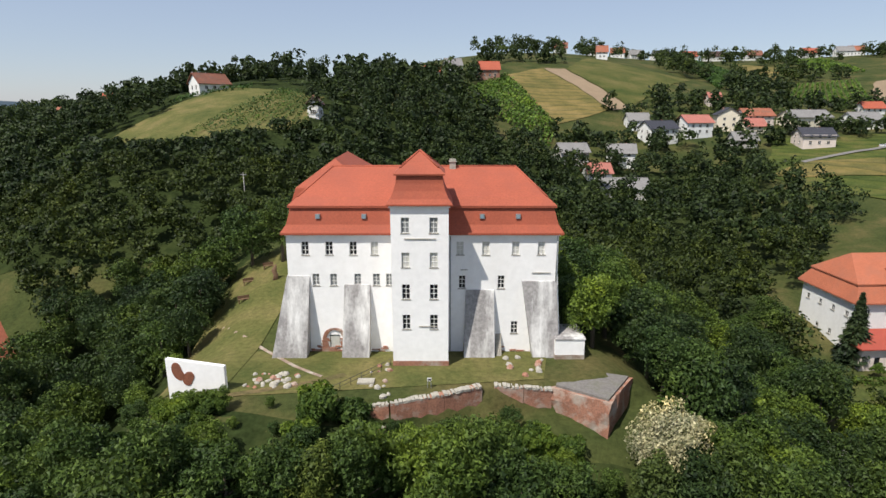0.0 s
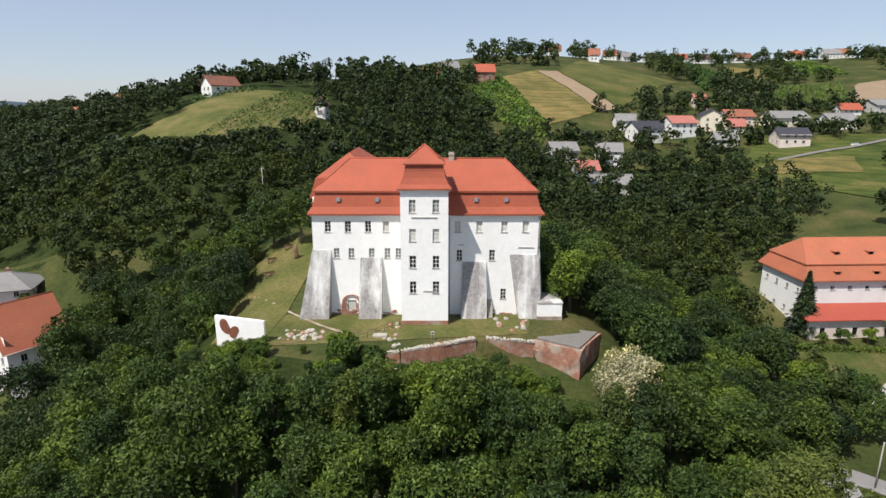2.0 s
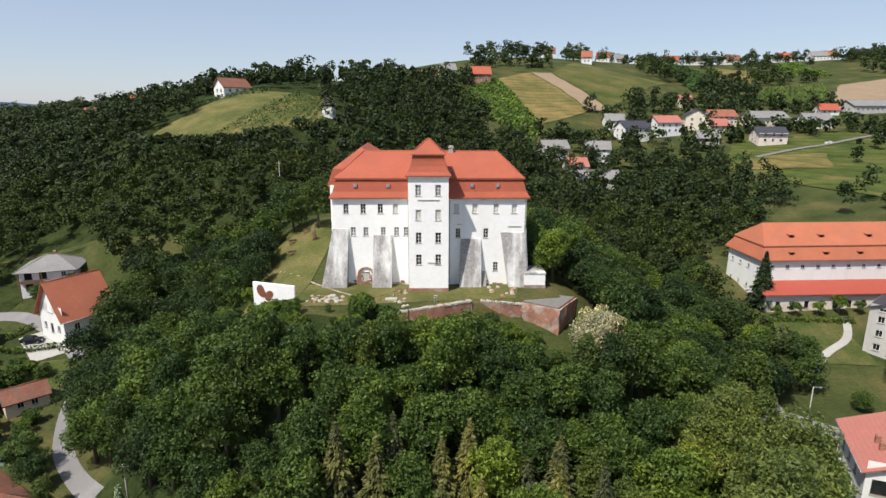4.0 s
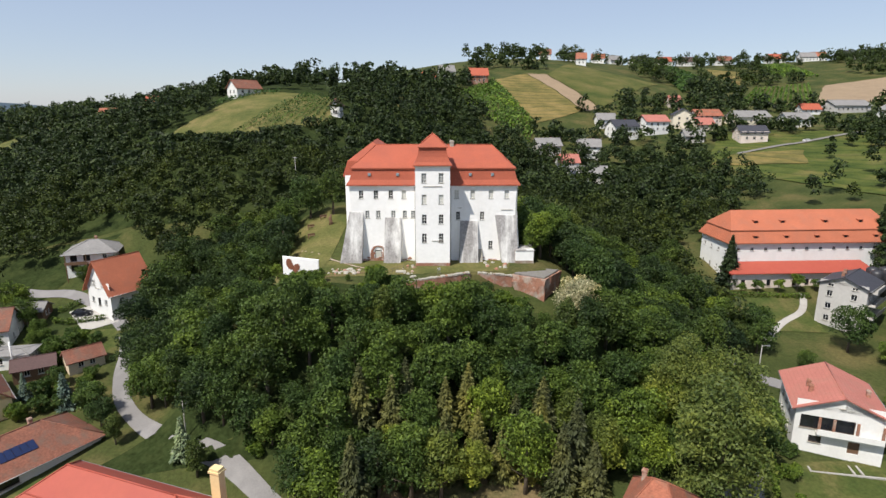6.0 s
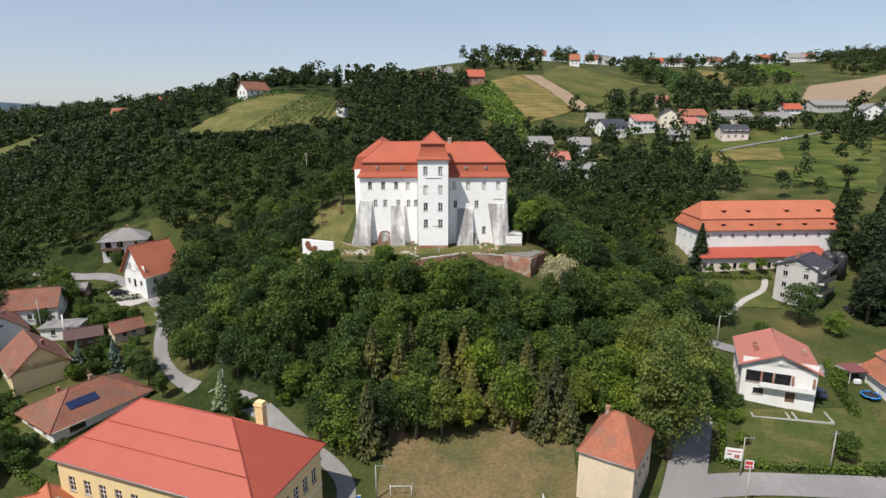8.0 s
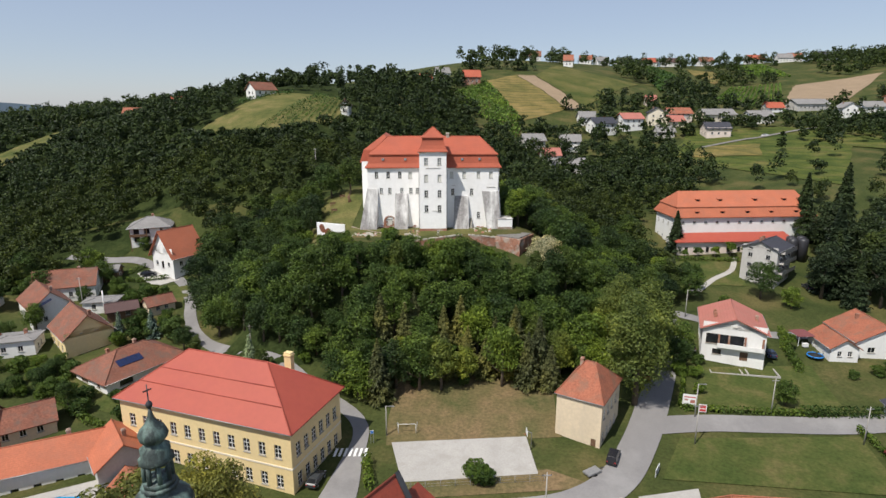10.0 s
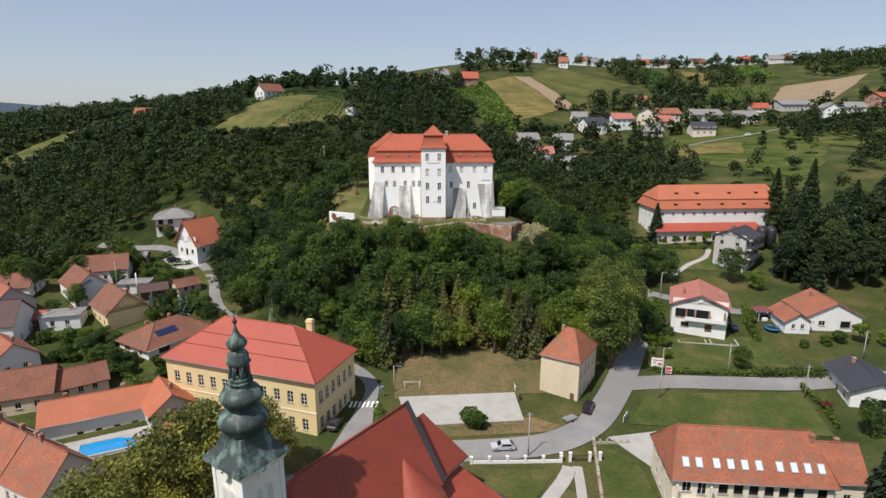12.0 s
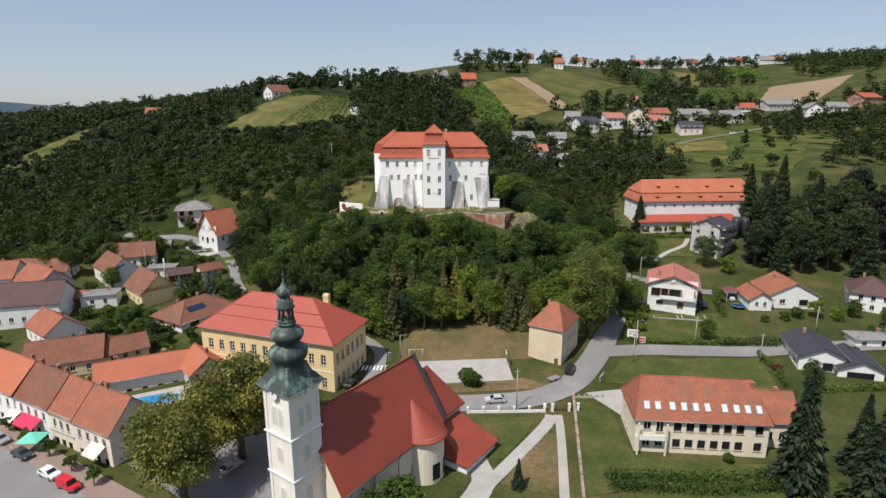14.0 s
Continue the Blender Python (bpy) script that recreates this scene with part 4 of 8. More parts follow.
def arch_mesh(w, h, y0, y1):
    bm = bmesh.new()
    pts = [(-w / 2, 0), (w / 2, 0)] + [(w / 2 * math.cos(t), h - w / 2 + w / 2 * math.sin(t)) for t in [math.pi * k / 8 for k in range(9)]]
    f = [bm.verts.new((x, y1, z)) for x, z in pts]
    b = [bm.verts.new((x, y0, z)) for x, z in pts]
    bm.faces.new(f[::-1])
    for k in range(len(pts)):
        bm.faces.new((f[k], f[(k + 1) % len(pts)], b[(k + 1) % len(pts)], b[k]))
    bmesh.ops.recalc_face_normals(bm, faces=bm.faces[:])
    return bm


for s in range(4):
    turn = Matrix.Rotation(s * math.pi / 2, 4, "Z")
    for x, z, w, h in ((-0.65, 23.4, 0.75, 2.6), (0.65, 23.4, 0.75, 2.6), (0, 17.9, 0.95, 2.2), (0, 11.6, 0.95, 2.2)):
        fr = part("tower_window", arch_mesh(w + 0.35, h + 0.3, -0.05, 0.07), M["white"], church, m=turn @ Matrix.Translation((x, th, z - 0.1)))
        part("louvre", arch_mesh(w, h, 0.02, 0.09), M["shutter"], fr, "pale closed louvre")
    bm = bmesh.new()
    tube(bm, [(0, 0.0, 0), (0, 0.22, 0)], 0.75, 20)
    clock = part("clock", bm, M["white"], church, "round pale clock face", m=turn @ Matrix.Translation((0, th + 0.25, 28.0)))
    part("clock_pointer", boxes((-0.05, 0.05, 0.222, 0.26, 0, 0.6), (0, 0.42, 0.222, 0.26, -0.04, 0.04)), M["metal_dark"], clock)
# onion spire
bm = bmesh.new()
lathe(bm, [(th + 0.75, 28.65), (th + 0.6, 28.95), (th + 0.15, 29.5), (th - 0.4, 30.2), (th - 0.7, 30.9), (th - 0.85, 31.6)], square=True)
bmesh.ops.subdivide_edges(bm, edges=bm.edges[:], cuts=2, use_grid_fill=True)
spire = part("spire", bm, M["copper"], church, "verdigris copper onion spire")
bm = bmesh.new()
lathe(bm, [(1.7, 31.3), (2.0, 31.6), (1.75, 31.8), (2.35, 32.2), (2.62, 32.8), (2.62, 33.2), (2.3, 33.75), (1.6, 34.15), (1.35, 34.4), (1.6, 34.55), (1.35, 34.7)], 12)
part("lower_bulb", bm, M["copper"], spire)
bm = bmesh.new()
lathe(bm, [(1.35, 34.6), (1.95, 34.9), (2.22, 35.4), (2.2, 35.8), (1.85, 36.3), (1.25, 36.7), (1.05, 37.0), (1.35, 37.15), (1.1, 37.3)], 12)
part("upper_bulb", bm, M["copper"], spire)
bm = bmesh.new()
lathe(bm, [(1.1, 37.2), (1.2, 37.7), (0.5, 37.75), (0.5, 37.8)], 8)
part("lantern_floor", bm, M["copper"], spire)
for k in range(8):
    t = 2 * math.pi * (k + 0.5) / 8
    bm = bmesh.new()
    tube(bm, [(0.95 * math.cos(t), 0.95 * math.sin(t), 37.6), (0.9 * math.cos(t), 0.9 * math.sin(t), 39.2)], 0.17, 6)
    part("lantern_post", bm, M["copper"], spire)
bm = bmesh.new()
lathe(bm, [(1.1, 39.1), (1.3, 39.35), (1.05, 39.6), (1.1, 40.2), (0.75, 40.5), (0.7, 40.7)], 8)
part("lantern_roof", bm, M["copper"], spire)
bm = bmesh.new()
lathe(bm, [(0.6, 40.6), (0.95, 41.0), (1.05, 41.35), (0.85, 41.8), (0.45, 42.2), (0.2, 42.8), (0.08, 43.4)], 10)
part("top_bulb", bm, M["copper"], spire)
bm = bmesh.new()
lathe(bm, [(0.06, 43.3), (0.2, 43.5), (0.25, 43.65), (0.2, 43.8), (0.05, 43.95), (0.04, 45.2)], 8)
box(bm, -0.3, 0.3, -0.03, 0.03, 44.7, 44.8)
part("finial", bm, M["metal_dark"], spire)

# ---- houses of the town ----
museum = house("large yellow two-storey mansion with red sheet roof", -38.3, 9.9, 34.0, 15.0, -20.5, 12.9, 6.3, "hip", "yellow", "tin_red", over=0.7, inset=9.6, z=1.6, sunk=2.0,
               windows={"S": spread_windows(11, 34, (2.2, 7.4), 1.25, 2.3, 1.0, "cross"), "E": spread_windows(6, 15, (2.2, 7.4), 1.25, 2.3, 0.8, "cross")}, chimneys=())
part("string_course", boxes((-17.08, 17.08, -7.6, -7.504, 5.8, 6.1), (17.004, 17.09, -7.5, 7.5, 5.8, 6.1)), M["cream"], museum)
part("cornice", boxes((-17.2, 17.2, -7.75, -7.504, 11.9, 12.4), (17.004, 17.25, -7.5, 7.5, 11.9, 12.4)), M["cream"], museum)
bm = boxes((-0.8, 0.8, -0.6, 0.6, 10, 18.0), (-0.95, 0.95, -0.75, 0.75, 17.4, 17.65))
part("chimney", bm, M["yellow"], museum, "tall yellow chimney stack", m=Matrix.Translation((7.4, 7.0, 0)) @ Matrix.Diagonal((0.85, 0.85, 1, 1)))
bm = bmesh.new()
for k in (0.35, 0.62):
    y, z = -8.2 + 8.2 * k, 12.43 + 6.89 * k
    tube(bm, [(-17.6 + 9.6 * k, y, z + 0.12), (17.6 - 9.6 * k, y, z + 0.12)], 0.07, 5)
part("snow_rail", bm, M["tin_red"], museum)

keep = house("narrow cream two-storey house with worn clay roof, boarded windows", 25.5, 14.2, 8.2, 11.4, -33, 9.3, 4.5, "hip", "beige", "tile_worn", over=0.35, inset=3.6, z=3.1, sunk=1.5,
             windows={"E": [(1.6 + 2.4 * k, z, 0.95, 1.7, "grey") for z in (1.4, 5.6) for k in range(4)], "S": []}, doors={"S": [(7.0, 0.9, 2.1)]}, chimneys=((-0.28, 0.2),))
# the 7.6 m wide dark window stands in for the loggia's shaded recess
whouse = house("white two-storey house with faded pink tile roof and balcony", 65.3, 40.2, 13.4, 12.6, 67, 6.9, 2.7, "gable", "white", "tile_pink", over=0.7, z=7.7, sunk=3.0,
               windows={"W": [(3.2, 0.9, 1.8, 1.2, "brown"), (4.6, 3.3, 7.6, 2.3, "brown"), (6.3, 7.6, 0.7, 0.7, "plain")], "N": spread_windows(3, 12, (1.0, 3.8))},
               doors={"W": [(8.6, 1.6, 2.1)]}, chimneys=((-0.2, 0.3), (-0.05, 0.3), (-0.05, -0.38)))
bm = boxes((-7.9, -6.5, -5.9, 3.2, 2.9, 3.1), (-7.9, -7.8, -5.9, 3.2, 3.1, 3.9))
part("balcony", bm, M["white"], whouse, "white balcony with brick posts")
for y in (-5.6, -2.2, 1.0, 3.0):
    part("post", boxes((-7.85, -7.55, y - 0.18, y + 0.18, 3.1, 5.9)), M["brick"], whouse)
house("long cream school wing with worn clay roof and skylights", 43.6, -20.6, 22.6, 11.0, -7, 6.6, 5.2, "hip", "cream", "tile_worn", over=0.5, inset=2.2, z=2.5, sunk=1.5, name="school", category="school",
      windows={"S": [(u, z, 1.35, 1.6, "brown") for z in (0.9, 4.1) for u in (7.2, 9.35, 11.5, 13.65, 15.7, 17.8, 21.0)] + [(2.0, 0.9, 1.4, 1.5, "plain"), (4.2, 0.9, 1.4, 1.5, "plain"), (2.0, 4.1, 1.3, 1.6, "plain"), (4.2, 3.7, 1.3, 2.1, "plain")],
               "W": spread_windows(3, 11, (0.9, 4.1))}, chimneys=((0.42, -0.1),))
school = [o for o in scene.objects if o.name.startswith("school")][0]
for u in (-9.3, -7.4, -4.9, -2.9, -0.9, 1.1, 4.0, 6.0, 7.9, 9.8):
    k = 0.33
    y, z = -6.0 + 6.0 * k, 6.25 + 5.67 * k
    m = Matrix.Translation((u, y, z)) @ Matrix.Rotation(math.atan2(5.67, 6.0), 4, "X")
    sk = part("skylight", boxes((-0.5, 0.5, -0.75, 0.75, 0.0, 0.12)), M["metal_grey"], school, m=m)
    part("pane", boxes((-0.42, 0.42, -0.66, 0.66, 0.12, 0.135)), plain("bright_glass", (0.55, 0.62, 0.66), 0.08), sk)
part("loggia_floor", boxes((-11.2, -6.0, -6.7, -5.51, 2.7, 2.9), (-11.2, -6.0, -6.7, -6.6, 2.9, 3.7)), M["white"], school)
for x in (-11.0, -6.2):
    part("post", boxes((x - 0.15, x + 0.15, -6.7, -6.45, -1, 5.9)), M["cream"], school)
house("low side wing of the school under a clay roof", 58.0, -20.5, 6.6, 8.0, -7, 5.2, 3.8, "gable", "cream", "tile_worn", z=2.5, sunk=1.5, windows={"S": spread_windows(2, 6.6, (1.4,))})
dark = house("modern white house with anthracite roof", 86.4, 9.0, 13.0, 9.6, 74, 4.2, 2.2, "gable", "white", "roof_dark", over=0.6, z=2.8, sunk=2, windows={"W": [(2.8, 1.0, 1.8, 1.5, "brown"), (6.0, 0.9, 2.2, 2.0, "brown")], "N": spread_windows(3, 13, (1.0,))}, chimneys=((0.3, 0.1),))
house("modern white garage wing with anthracite roof", 92.6, 4.2, 10.0, 9.0, 74, 3.1, 1.9, "gable", "white", "roof_dark", over=0.6, z=2.4, sunk=2, windows={"W": [(4.5, 0.2, 5.4, 2.1, "brown")]}, chimneys=())
house("white bungalow with orange clay roof", 99.0, 41.5, 12.0, 13.0, 84, 3.9, 3.4, "gable", "white", "tile_worn", z=6.9, sunk=2, windows={"W": [(3.5, 1.2, 1.6, 1.3, "plain"), (9.2, 0.8, 2.4, 1.7, "brown")]})
house("low white side wing with clay roof", 88.8, 39.0, 9.0, 6.0, 84, 3.1, 1.9, "gable", "white", "tile_worn", z=6.9, sunk=2, windows={"W": [(2.0, 1.0, 0.9, 1.2, "plain"), (4.2, 1.0, 0.9, 1.2, "plain")]}, chimneys=())
house("white house with dark hipped roof", 122.0, 38.0, 12.0, 11.0, 60, 5.6, 3.6, "hip", "white", "tile_brown", z=6.0, sunk=2, windows={"W": spread_windows(3, 11, (1.0, 3.6)), "S": spread_windows(3, 12, (1.0, 3.6))})
house("small white garden house with flat grey roof", 106.0, 16.5, 9.0, 5.0, -6, 2.8, 0.7, "hip", "white", "roof_grey", z=3.6, sunk=2, windows={"S": [(2, 0.9, 1.2, 1.2, "plain"), (6.5, 0.3, 1.0, 2.0, "brown")]}, chimneys=((0.2, 0.0),))
apt = house("grey rendered four-storey apartment block with dark roof", 95.5, 79.5, 11.0, 9.5, 40, 10.2, 2.0, "gable", "grey_wall", "roof_dark", over=0.5, z=12.3, sunk=2,
            windows={"W": [(u, z, 1.2, 1.4, "plain") for z in (1.2, 4.2, 7.2, 9.6) for u in (2.2, 7.0)], "S": [(u, z, 1.6, 1.9, "plain") for z in (1.0, 4.0, 7.0) for u in (2.5, 6, 9.5)]}, chimneys=((0.0, 0.15), (-0.3, 0.1)))
for z in (3.4, 6.4, 9.4):
    b = part("balcony", boxes((-5, 5, -6.4, -5.0, z, z + 0.15)), M["concrete"], apt)
    part("railing", boxes((-5, 5, -6.4, -6.35, z + 0.15, z + 1.1)), M["metal_grey"], b)

# long wine-cellar building with a two-tier roof
barn = thing("barracks", pose(99.1, 107.3, 15.6, 0, 0, 2.4), "long white baroque barracks with orange two-tier tiled roof", "building")
bm = bmesh.new()
W2, D2 = 23.2, 7.4
bw = [(2.4 + 3.8 * k, 9.6, 0.9, 0.8, "plain") for k in range(12)]
c = [(-W2, -D2), (W2, -D2), (W2, D2), (-W2, D2)]
ww = [(2.0 + 3.6 * k, z, 0.9, 1.0, "plain") for z in (3.5, 8.4) for k in range(4)]
for k in range(4):
    hs = bw if k == 0 else ww if k in (1, 3) else []
    wall_face(bm, c[k], c[(k + 1) % 4], -2, 12.0, [(u - w / 2, u + w / 2, z, z + h) for u, z, w, h, s in hs])
part("wall", bm, M["white"], barn)
for k, hs in ((0, bw), (3, ww)):
    for u, z, w, h, s in hs:
        add_window(barn, c[k], c[(k + 1) % 4], u, z, w, h, s)
bm = bmesh.new()
roof_from(bm, ring_loops([rect(-W2 - 0.8, W2 + 0.8, -D2 - 0.8, D2 + 0.8, 11.8), rect(-W2 + 0.7, W2 - 0.7, -D2 + 1.3, D2 - 1.3, 14.9)]), 0.25)
part("lower_roof", bm, M["tile_orange"], barn)
bm = bmesh.new()
roof_from(bm, ring_loops([rect(-W2 + 0.3, W2 - 0.3, -D2 + 0.9, D2 - 0.9, 14.95), [(-20.0, 0, 19.3), (20.4, 0, 19.3), (20.4, 0, 19.3), (-20.0, 0, 19.3)]]), 0.25)
part("upper_roof", bm, M["tile_orange"], barn)
for x, t in [(x, 0) for x in (-16.5, -8, 0.5, 8.5, 17)] + [(x, 1) for x in (-15, -7.5, 4.5, 14.5)]:
    y, z = (-7.3, 13.1) if t == 0 else (-4.2, 16.6)
    dm = part("dormer", boxes((x - 0.6, x + 0.6, y - 0.15, y + 1.6, z - 0.35, z + 0.45), (x - 0.75, x + 0.75, y - 0.35, y + 1.7, z + 0.45, z + 0.55)), M["tile_orange"], barn, "small roof dormer")
    part("vent", boxes((x - 0.45, x + 0.45, y - 0.17, y - 0.152, z - 0.2, z + 0.35)), M["glass"], dm)
bm = bmesh.new()
aw = [(3.0 + 3.5 * k, 1.0, 1.1, 1.7, "brown") for k in range(10)]
c = [(-24.0, -11.6), (14.0, -11.6), (14.0, -7.5), (-24.0, -7.5)]
for k in range(4):
    wall_face(bm, c[k], c[(k + 1) % 4], -2, 4.6, [(u - w / 2, u + w / 2, z, z + h) for u, z, w, h, s in (aw if k == 0 else [])])
part("annex_wall", bm, M["pinkish"], barn)
for u, z, w, h, s in aw:
    add_window(barn, c[0], c[1], u, z, w, h, s)
bm = bmesh.new()
roof_from(bm, [[(-24.8, -12.4, 4.6), (14.8, -12.4, 4.6), (13.6, -7.45, 6.6), (-23.2, -7.45, 6.6)], [(-24.8, -7.45, 4.6), (-24.8, -12.4, 4.6), (-23.2, -7.45, 6.6)]], 0.2)
part("annex_roof", bm, M["tin_red"], barn)
for k in range(4):
    bm = bmesh.new()
    lathe(bm, [(1.5, -1), (1.5, 6.0), (1.2, 6.5), (0.4, 6.8)], 16)
    tank = thing("steel_tank", pose(109.5 + 3.3 * (k % 2) + 1.4 * (k // 2), 89.5 + 3.2 * (k // 2), 15.6), "tall dark steel tank beside the barracks", "tank", "tanks by the barracks")
    part("shell", bm, M["metal_dark"], tank)

# street row on the left
row = dict(wall_h=8.4, rise=4.7, roof="gable", over=0.4, sunk=2.0, group="houses of the street row", cap=True)
ux, uy = Vector((0.88, -0.475)), Vector((0.475, 0.88))


def on_row(s, dpt=4.6):
    p = Vector((-59.0, -27.0)) - ux * s + uy * dpt
    return p.x, p.y


def row_windows(n, length, style="plain", ground_h=2.2):
    return spread_windows(n, length, (5.1,), 0.95, 1.8, 0.6, style) + spread_windows(n, length, (0.9,), 1.2, ground_h, 0.6, "brown")


x, y = on_row(5.2)
rA = house("pale pink two-storey street house with clay roof", x, y, 10.4, 9.2, -28.4, wall="pinkish", tile="tile_worn", windows={"S": row_windows(4, 10.4), "E": [(6.4, 2, 0.9, 1.6, "plain")]}, chimneys=((-0.4, 0.1), (-0.1, 0.0)), z=0.3, **row)
x, y = on_row(14.0)
rB = house("ornate cream two-storey street house with clay roof", x, y, 7.2, 9.2, -28.4, wall="cream", tile="tile_worn", windows={"S": row_windows(3, 7.2)}, chimneys=((0.1, 0.1),), z=0.5, **row)
part("cornice", boxes((-3.6, 3.6, -4.9, -4.604, 7.8, 8.3), (-3.6, 3.6, -4.75, -4.604, 4.3, 4.6)), M["stone"], rB)
x, y = on_row(23.0)
house("pale pink street house with old brown tile roof", x, y, 10.8, 9.2, -28.4, wall="white", tile="tile_old", windows={"S": row_windows(4, 10.8)}, chimneys=((0.3, 0.1), (0.05, 0.1)), z=0.8, **row)
x, y = on_row(35.0)
house("white street house with bright orange tile roof", x, y, 13.0, 9.8, -28.4, wall="white", tile="tile_orange", windows={"S": row_windows(4, 13)}, chimneys=((0.3, 0.1), (0.4, 0.2)), z=1.1, **row)
x, y = on_row(50.0)
house("white street house with brown tile roof", x, y, 16.0, 9.8, -28.4, wall="white", tile="tile_worn", windows={"S": row_windows(5, 16)}, z=1.25, **row)
for s, mat, wd, lab in ((3.2, "cloth_cream", 3.6, "cream cloth awning over a shop front"), (23.0, "cloth_red", 6.0, "raspberry red cloth awning over a shop front"), (28.0, "cloth_cream", 3.0, "cream cloth awning over a shop front")):
    x, y = on_row(s, -0.05)
    a = thing("awning", pose(x, y, gz(x, y) + 2.2, 0, 0, -28.4), lab, "awning", "shop awnings")
    bm = bmesh.new()
    roof_from(bm, [[(-wd / 2, -2.2, 0.3), (wd / 2, -2.2, 0.3), (wd / 2, -0.02, 1.5), (-wd / 2, -0.02, 1.5)]], 0.05)
    box(bm, -wd / 2, wd / 2, -2.22, -2.18, 0.0, 0.3)
    part("cloth", bm, M[mat], a)
    bm = bmesh.new()
    for sx in (-1, 1):
        tube(bm, [(sx * wd / 2, -2.2, 0.3), (sx * wd / 2, -0.02, 0.5)], 0.03, 6)
    part("arm", bm, M["metal_grey"], a)
x, y = on_row(17.5, -3.2)
a = thing("parasol", pose(x, y, gz(x, y)), "turquoise square parasol on the pavement", "parasol")
bm = bmesh.new()
lathe(bm, [(1.9, 2.4), (1.9, 2.5), (0.05, 3.1), (0.03, 3.15)], square=True)
part("canopy", bm, M["cloth_green"], a)
bm = bmesh.new()
tube(bm, [(0, 0, 0), (0, 0, 2.6)], 0.05, 8)
part("pole", bm, M["metal_grey"], a)
house("white courtyard wing with orange tile roof and blue windows", -67.5, 3.6, 19.0, 8.0, 24, 5.2, 2.6, "gable", "white", "tile_orange", z=1.2, sunk=2, windows={"S": [(6 + 3.0 * k, 0.9, 1.1, 1.6, "blue") for k in range(4)]}, chimneys=((-0.3, 0.1), (0.2, 0.15)))
house("grey gabled courtyard house with orange tile roof", -55.5, 4.6, 9.0, 8.0, -52, 5.0, 3.0, "gable", "grey_wall", "tile_orange", z=1.8, sunk=2, windows={"E": [(4, 1, 1, 1.4, "plain")], "S": [(3, 1, 1, 1.4, "plain")]}, chimneys=((0.1, 0.1),))
house("low shed with worn orange tile roof", -49.5, -1.5, 7.0, 6.0, -35, 2.6, 2.0, "gable", "white", "tile_worn", z=1.4, sunk=2, chimneys=())
lefth = house("white bungalow with brown hipped roof and solar panels", -69.0, 35.7, 17.5, 12.0, 57, 2.9, 3.4, "hip", "white", "tile_old", over=0.8, z=5.6, sunk=2, windows={"W": [(3.5, 0.8, 2.4, 1.4, "brown"), (8.8, 0.8, 1.2, 1.3, "brown")], "S": [(4.0, 0.8, 2.8, 1.5, "brown")]}, chimneys=((0.1, 0.1), (-0.2, 0.2)))
m = Matrix.Translation((-2.2, -3.4, 4.55)) @ Matrix.Rotation(math.atan2(3.4, 6.0), 4, "X")
for k in range(5):
    part("solar_panel", boxes((-2.6 + 1.05 * k, -1.6 + 1.05 * k, -0.95, 0.95, 0.0, 0.08)), M["solar"], lefth, "dark blue solar panel", m=m)
house("yellow gabled house with brown tile roof", -86.3, 47.4, 13.0, 10.0, -45, 4.6, 4.4, "gable", "yellow", "tile_old", z=7.2, sunk=2, windows={"E": [(3.5, 5.2, 0.6, 0.6, "brown"), (6.5, 5.2, 0.6, 0.6, "brown")], "S": spread_windows(3, 13, (1.0,))})
house("steep orange-roofed chalet with white walls and wooden balcony", -79.6, 86.8, 10.0, 9.6, 58, 4.6, 6.6, "gable", "white", "tile_orange", over=0.9, z=16.0, sunk=5, windows={"W": [(2.0, 0.8, 1.1, 1.3, "plain"), (4.6, 0.2, 1.1, 2.0, "brown"), (7.4, 0.8, 1.1, 1.3, "plain"), (4.7, 4.6, 2.0, 1.8, "brown")], "S": spread_windows(3, 11, (1,))})
slope_house = house("white house with dark hipped roof and brown balcony on the slope", -94.6, 103.5, 11.5, 9.5, 18, 5.4, 2.3, "hip", "white", "roof_grey", over=0.9, sunk=4, z=20.0,
                    windows={"S": [(1.8, 0.6, 1.6, 1.7, "brown"), (4.8, 0.6, 1.6, 1.7, "brown"), (9.0, 0.8, 1.0, 1.2, "plain"), (1.8, 3.1, 1.6, 1.8, "brown"), (4.8, 3.1, 1.6, 1.8, "brown"), (9.0, 3.4, 1.0, 1.2, "plain")], "E": spread_windows(3, 9.5, (0.9, 3.5), 1.0, 1.2)}, chimneys=((0.05, 0.1),))
part("balcony", boxes((-5.75, -0.6, -6.4, -4.77, 2.5, 2.65), (-5.75, -0.6, -6.4, -6.3, 2.65, 3.3)), M["wood"], slope_house, "dark brown wooden balcony")
for x in (-5.5, -0.8):
    part("post", boxes((x - 0.09, x + 0.09, -6.38, -6.2, -2.0, 5.2)), M["wood"], slope_house)


# ---- roads, yards and fields ----
ribbon("road", [(-118, 96), (-104, 92), (-92.5, 90.3), (-77, 80), (-69.6, 69), (-65.2, 58), (-59.2, 48.2), (-46.6, 37.5), (-31.9, 29.4), (-17.6, 16.3), (-17.3, 3.5), (-19.6, -10.7), (-24.9, -26.1), (-32.2, -44)], lambda t: 2.9 + 3.2 * float(step(0.70, 0.8, t)), M["asphalt"], "narrow grey lane that climbs round the knoll", "road")
ribbon("road", [(58, 78), (58, 62), (54, 47), (47, 32), (39.8, 19.4), (33.7, 9), (26.4, -0.9), (17.5, -6.4), (5.7, -8), (-7.9, -8.5), (-19.6, -10.7)], lambda t: 5.0 + 1.0 * float(step(0.35, 0.5, t)), M["asphalt"], "grey asphalt street", "road", 0.2)
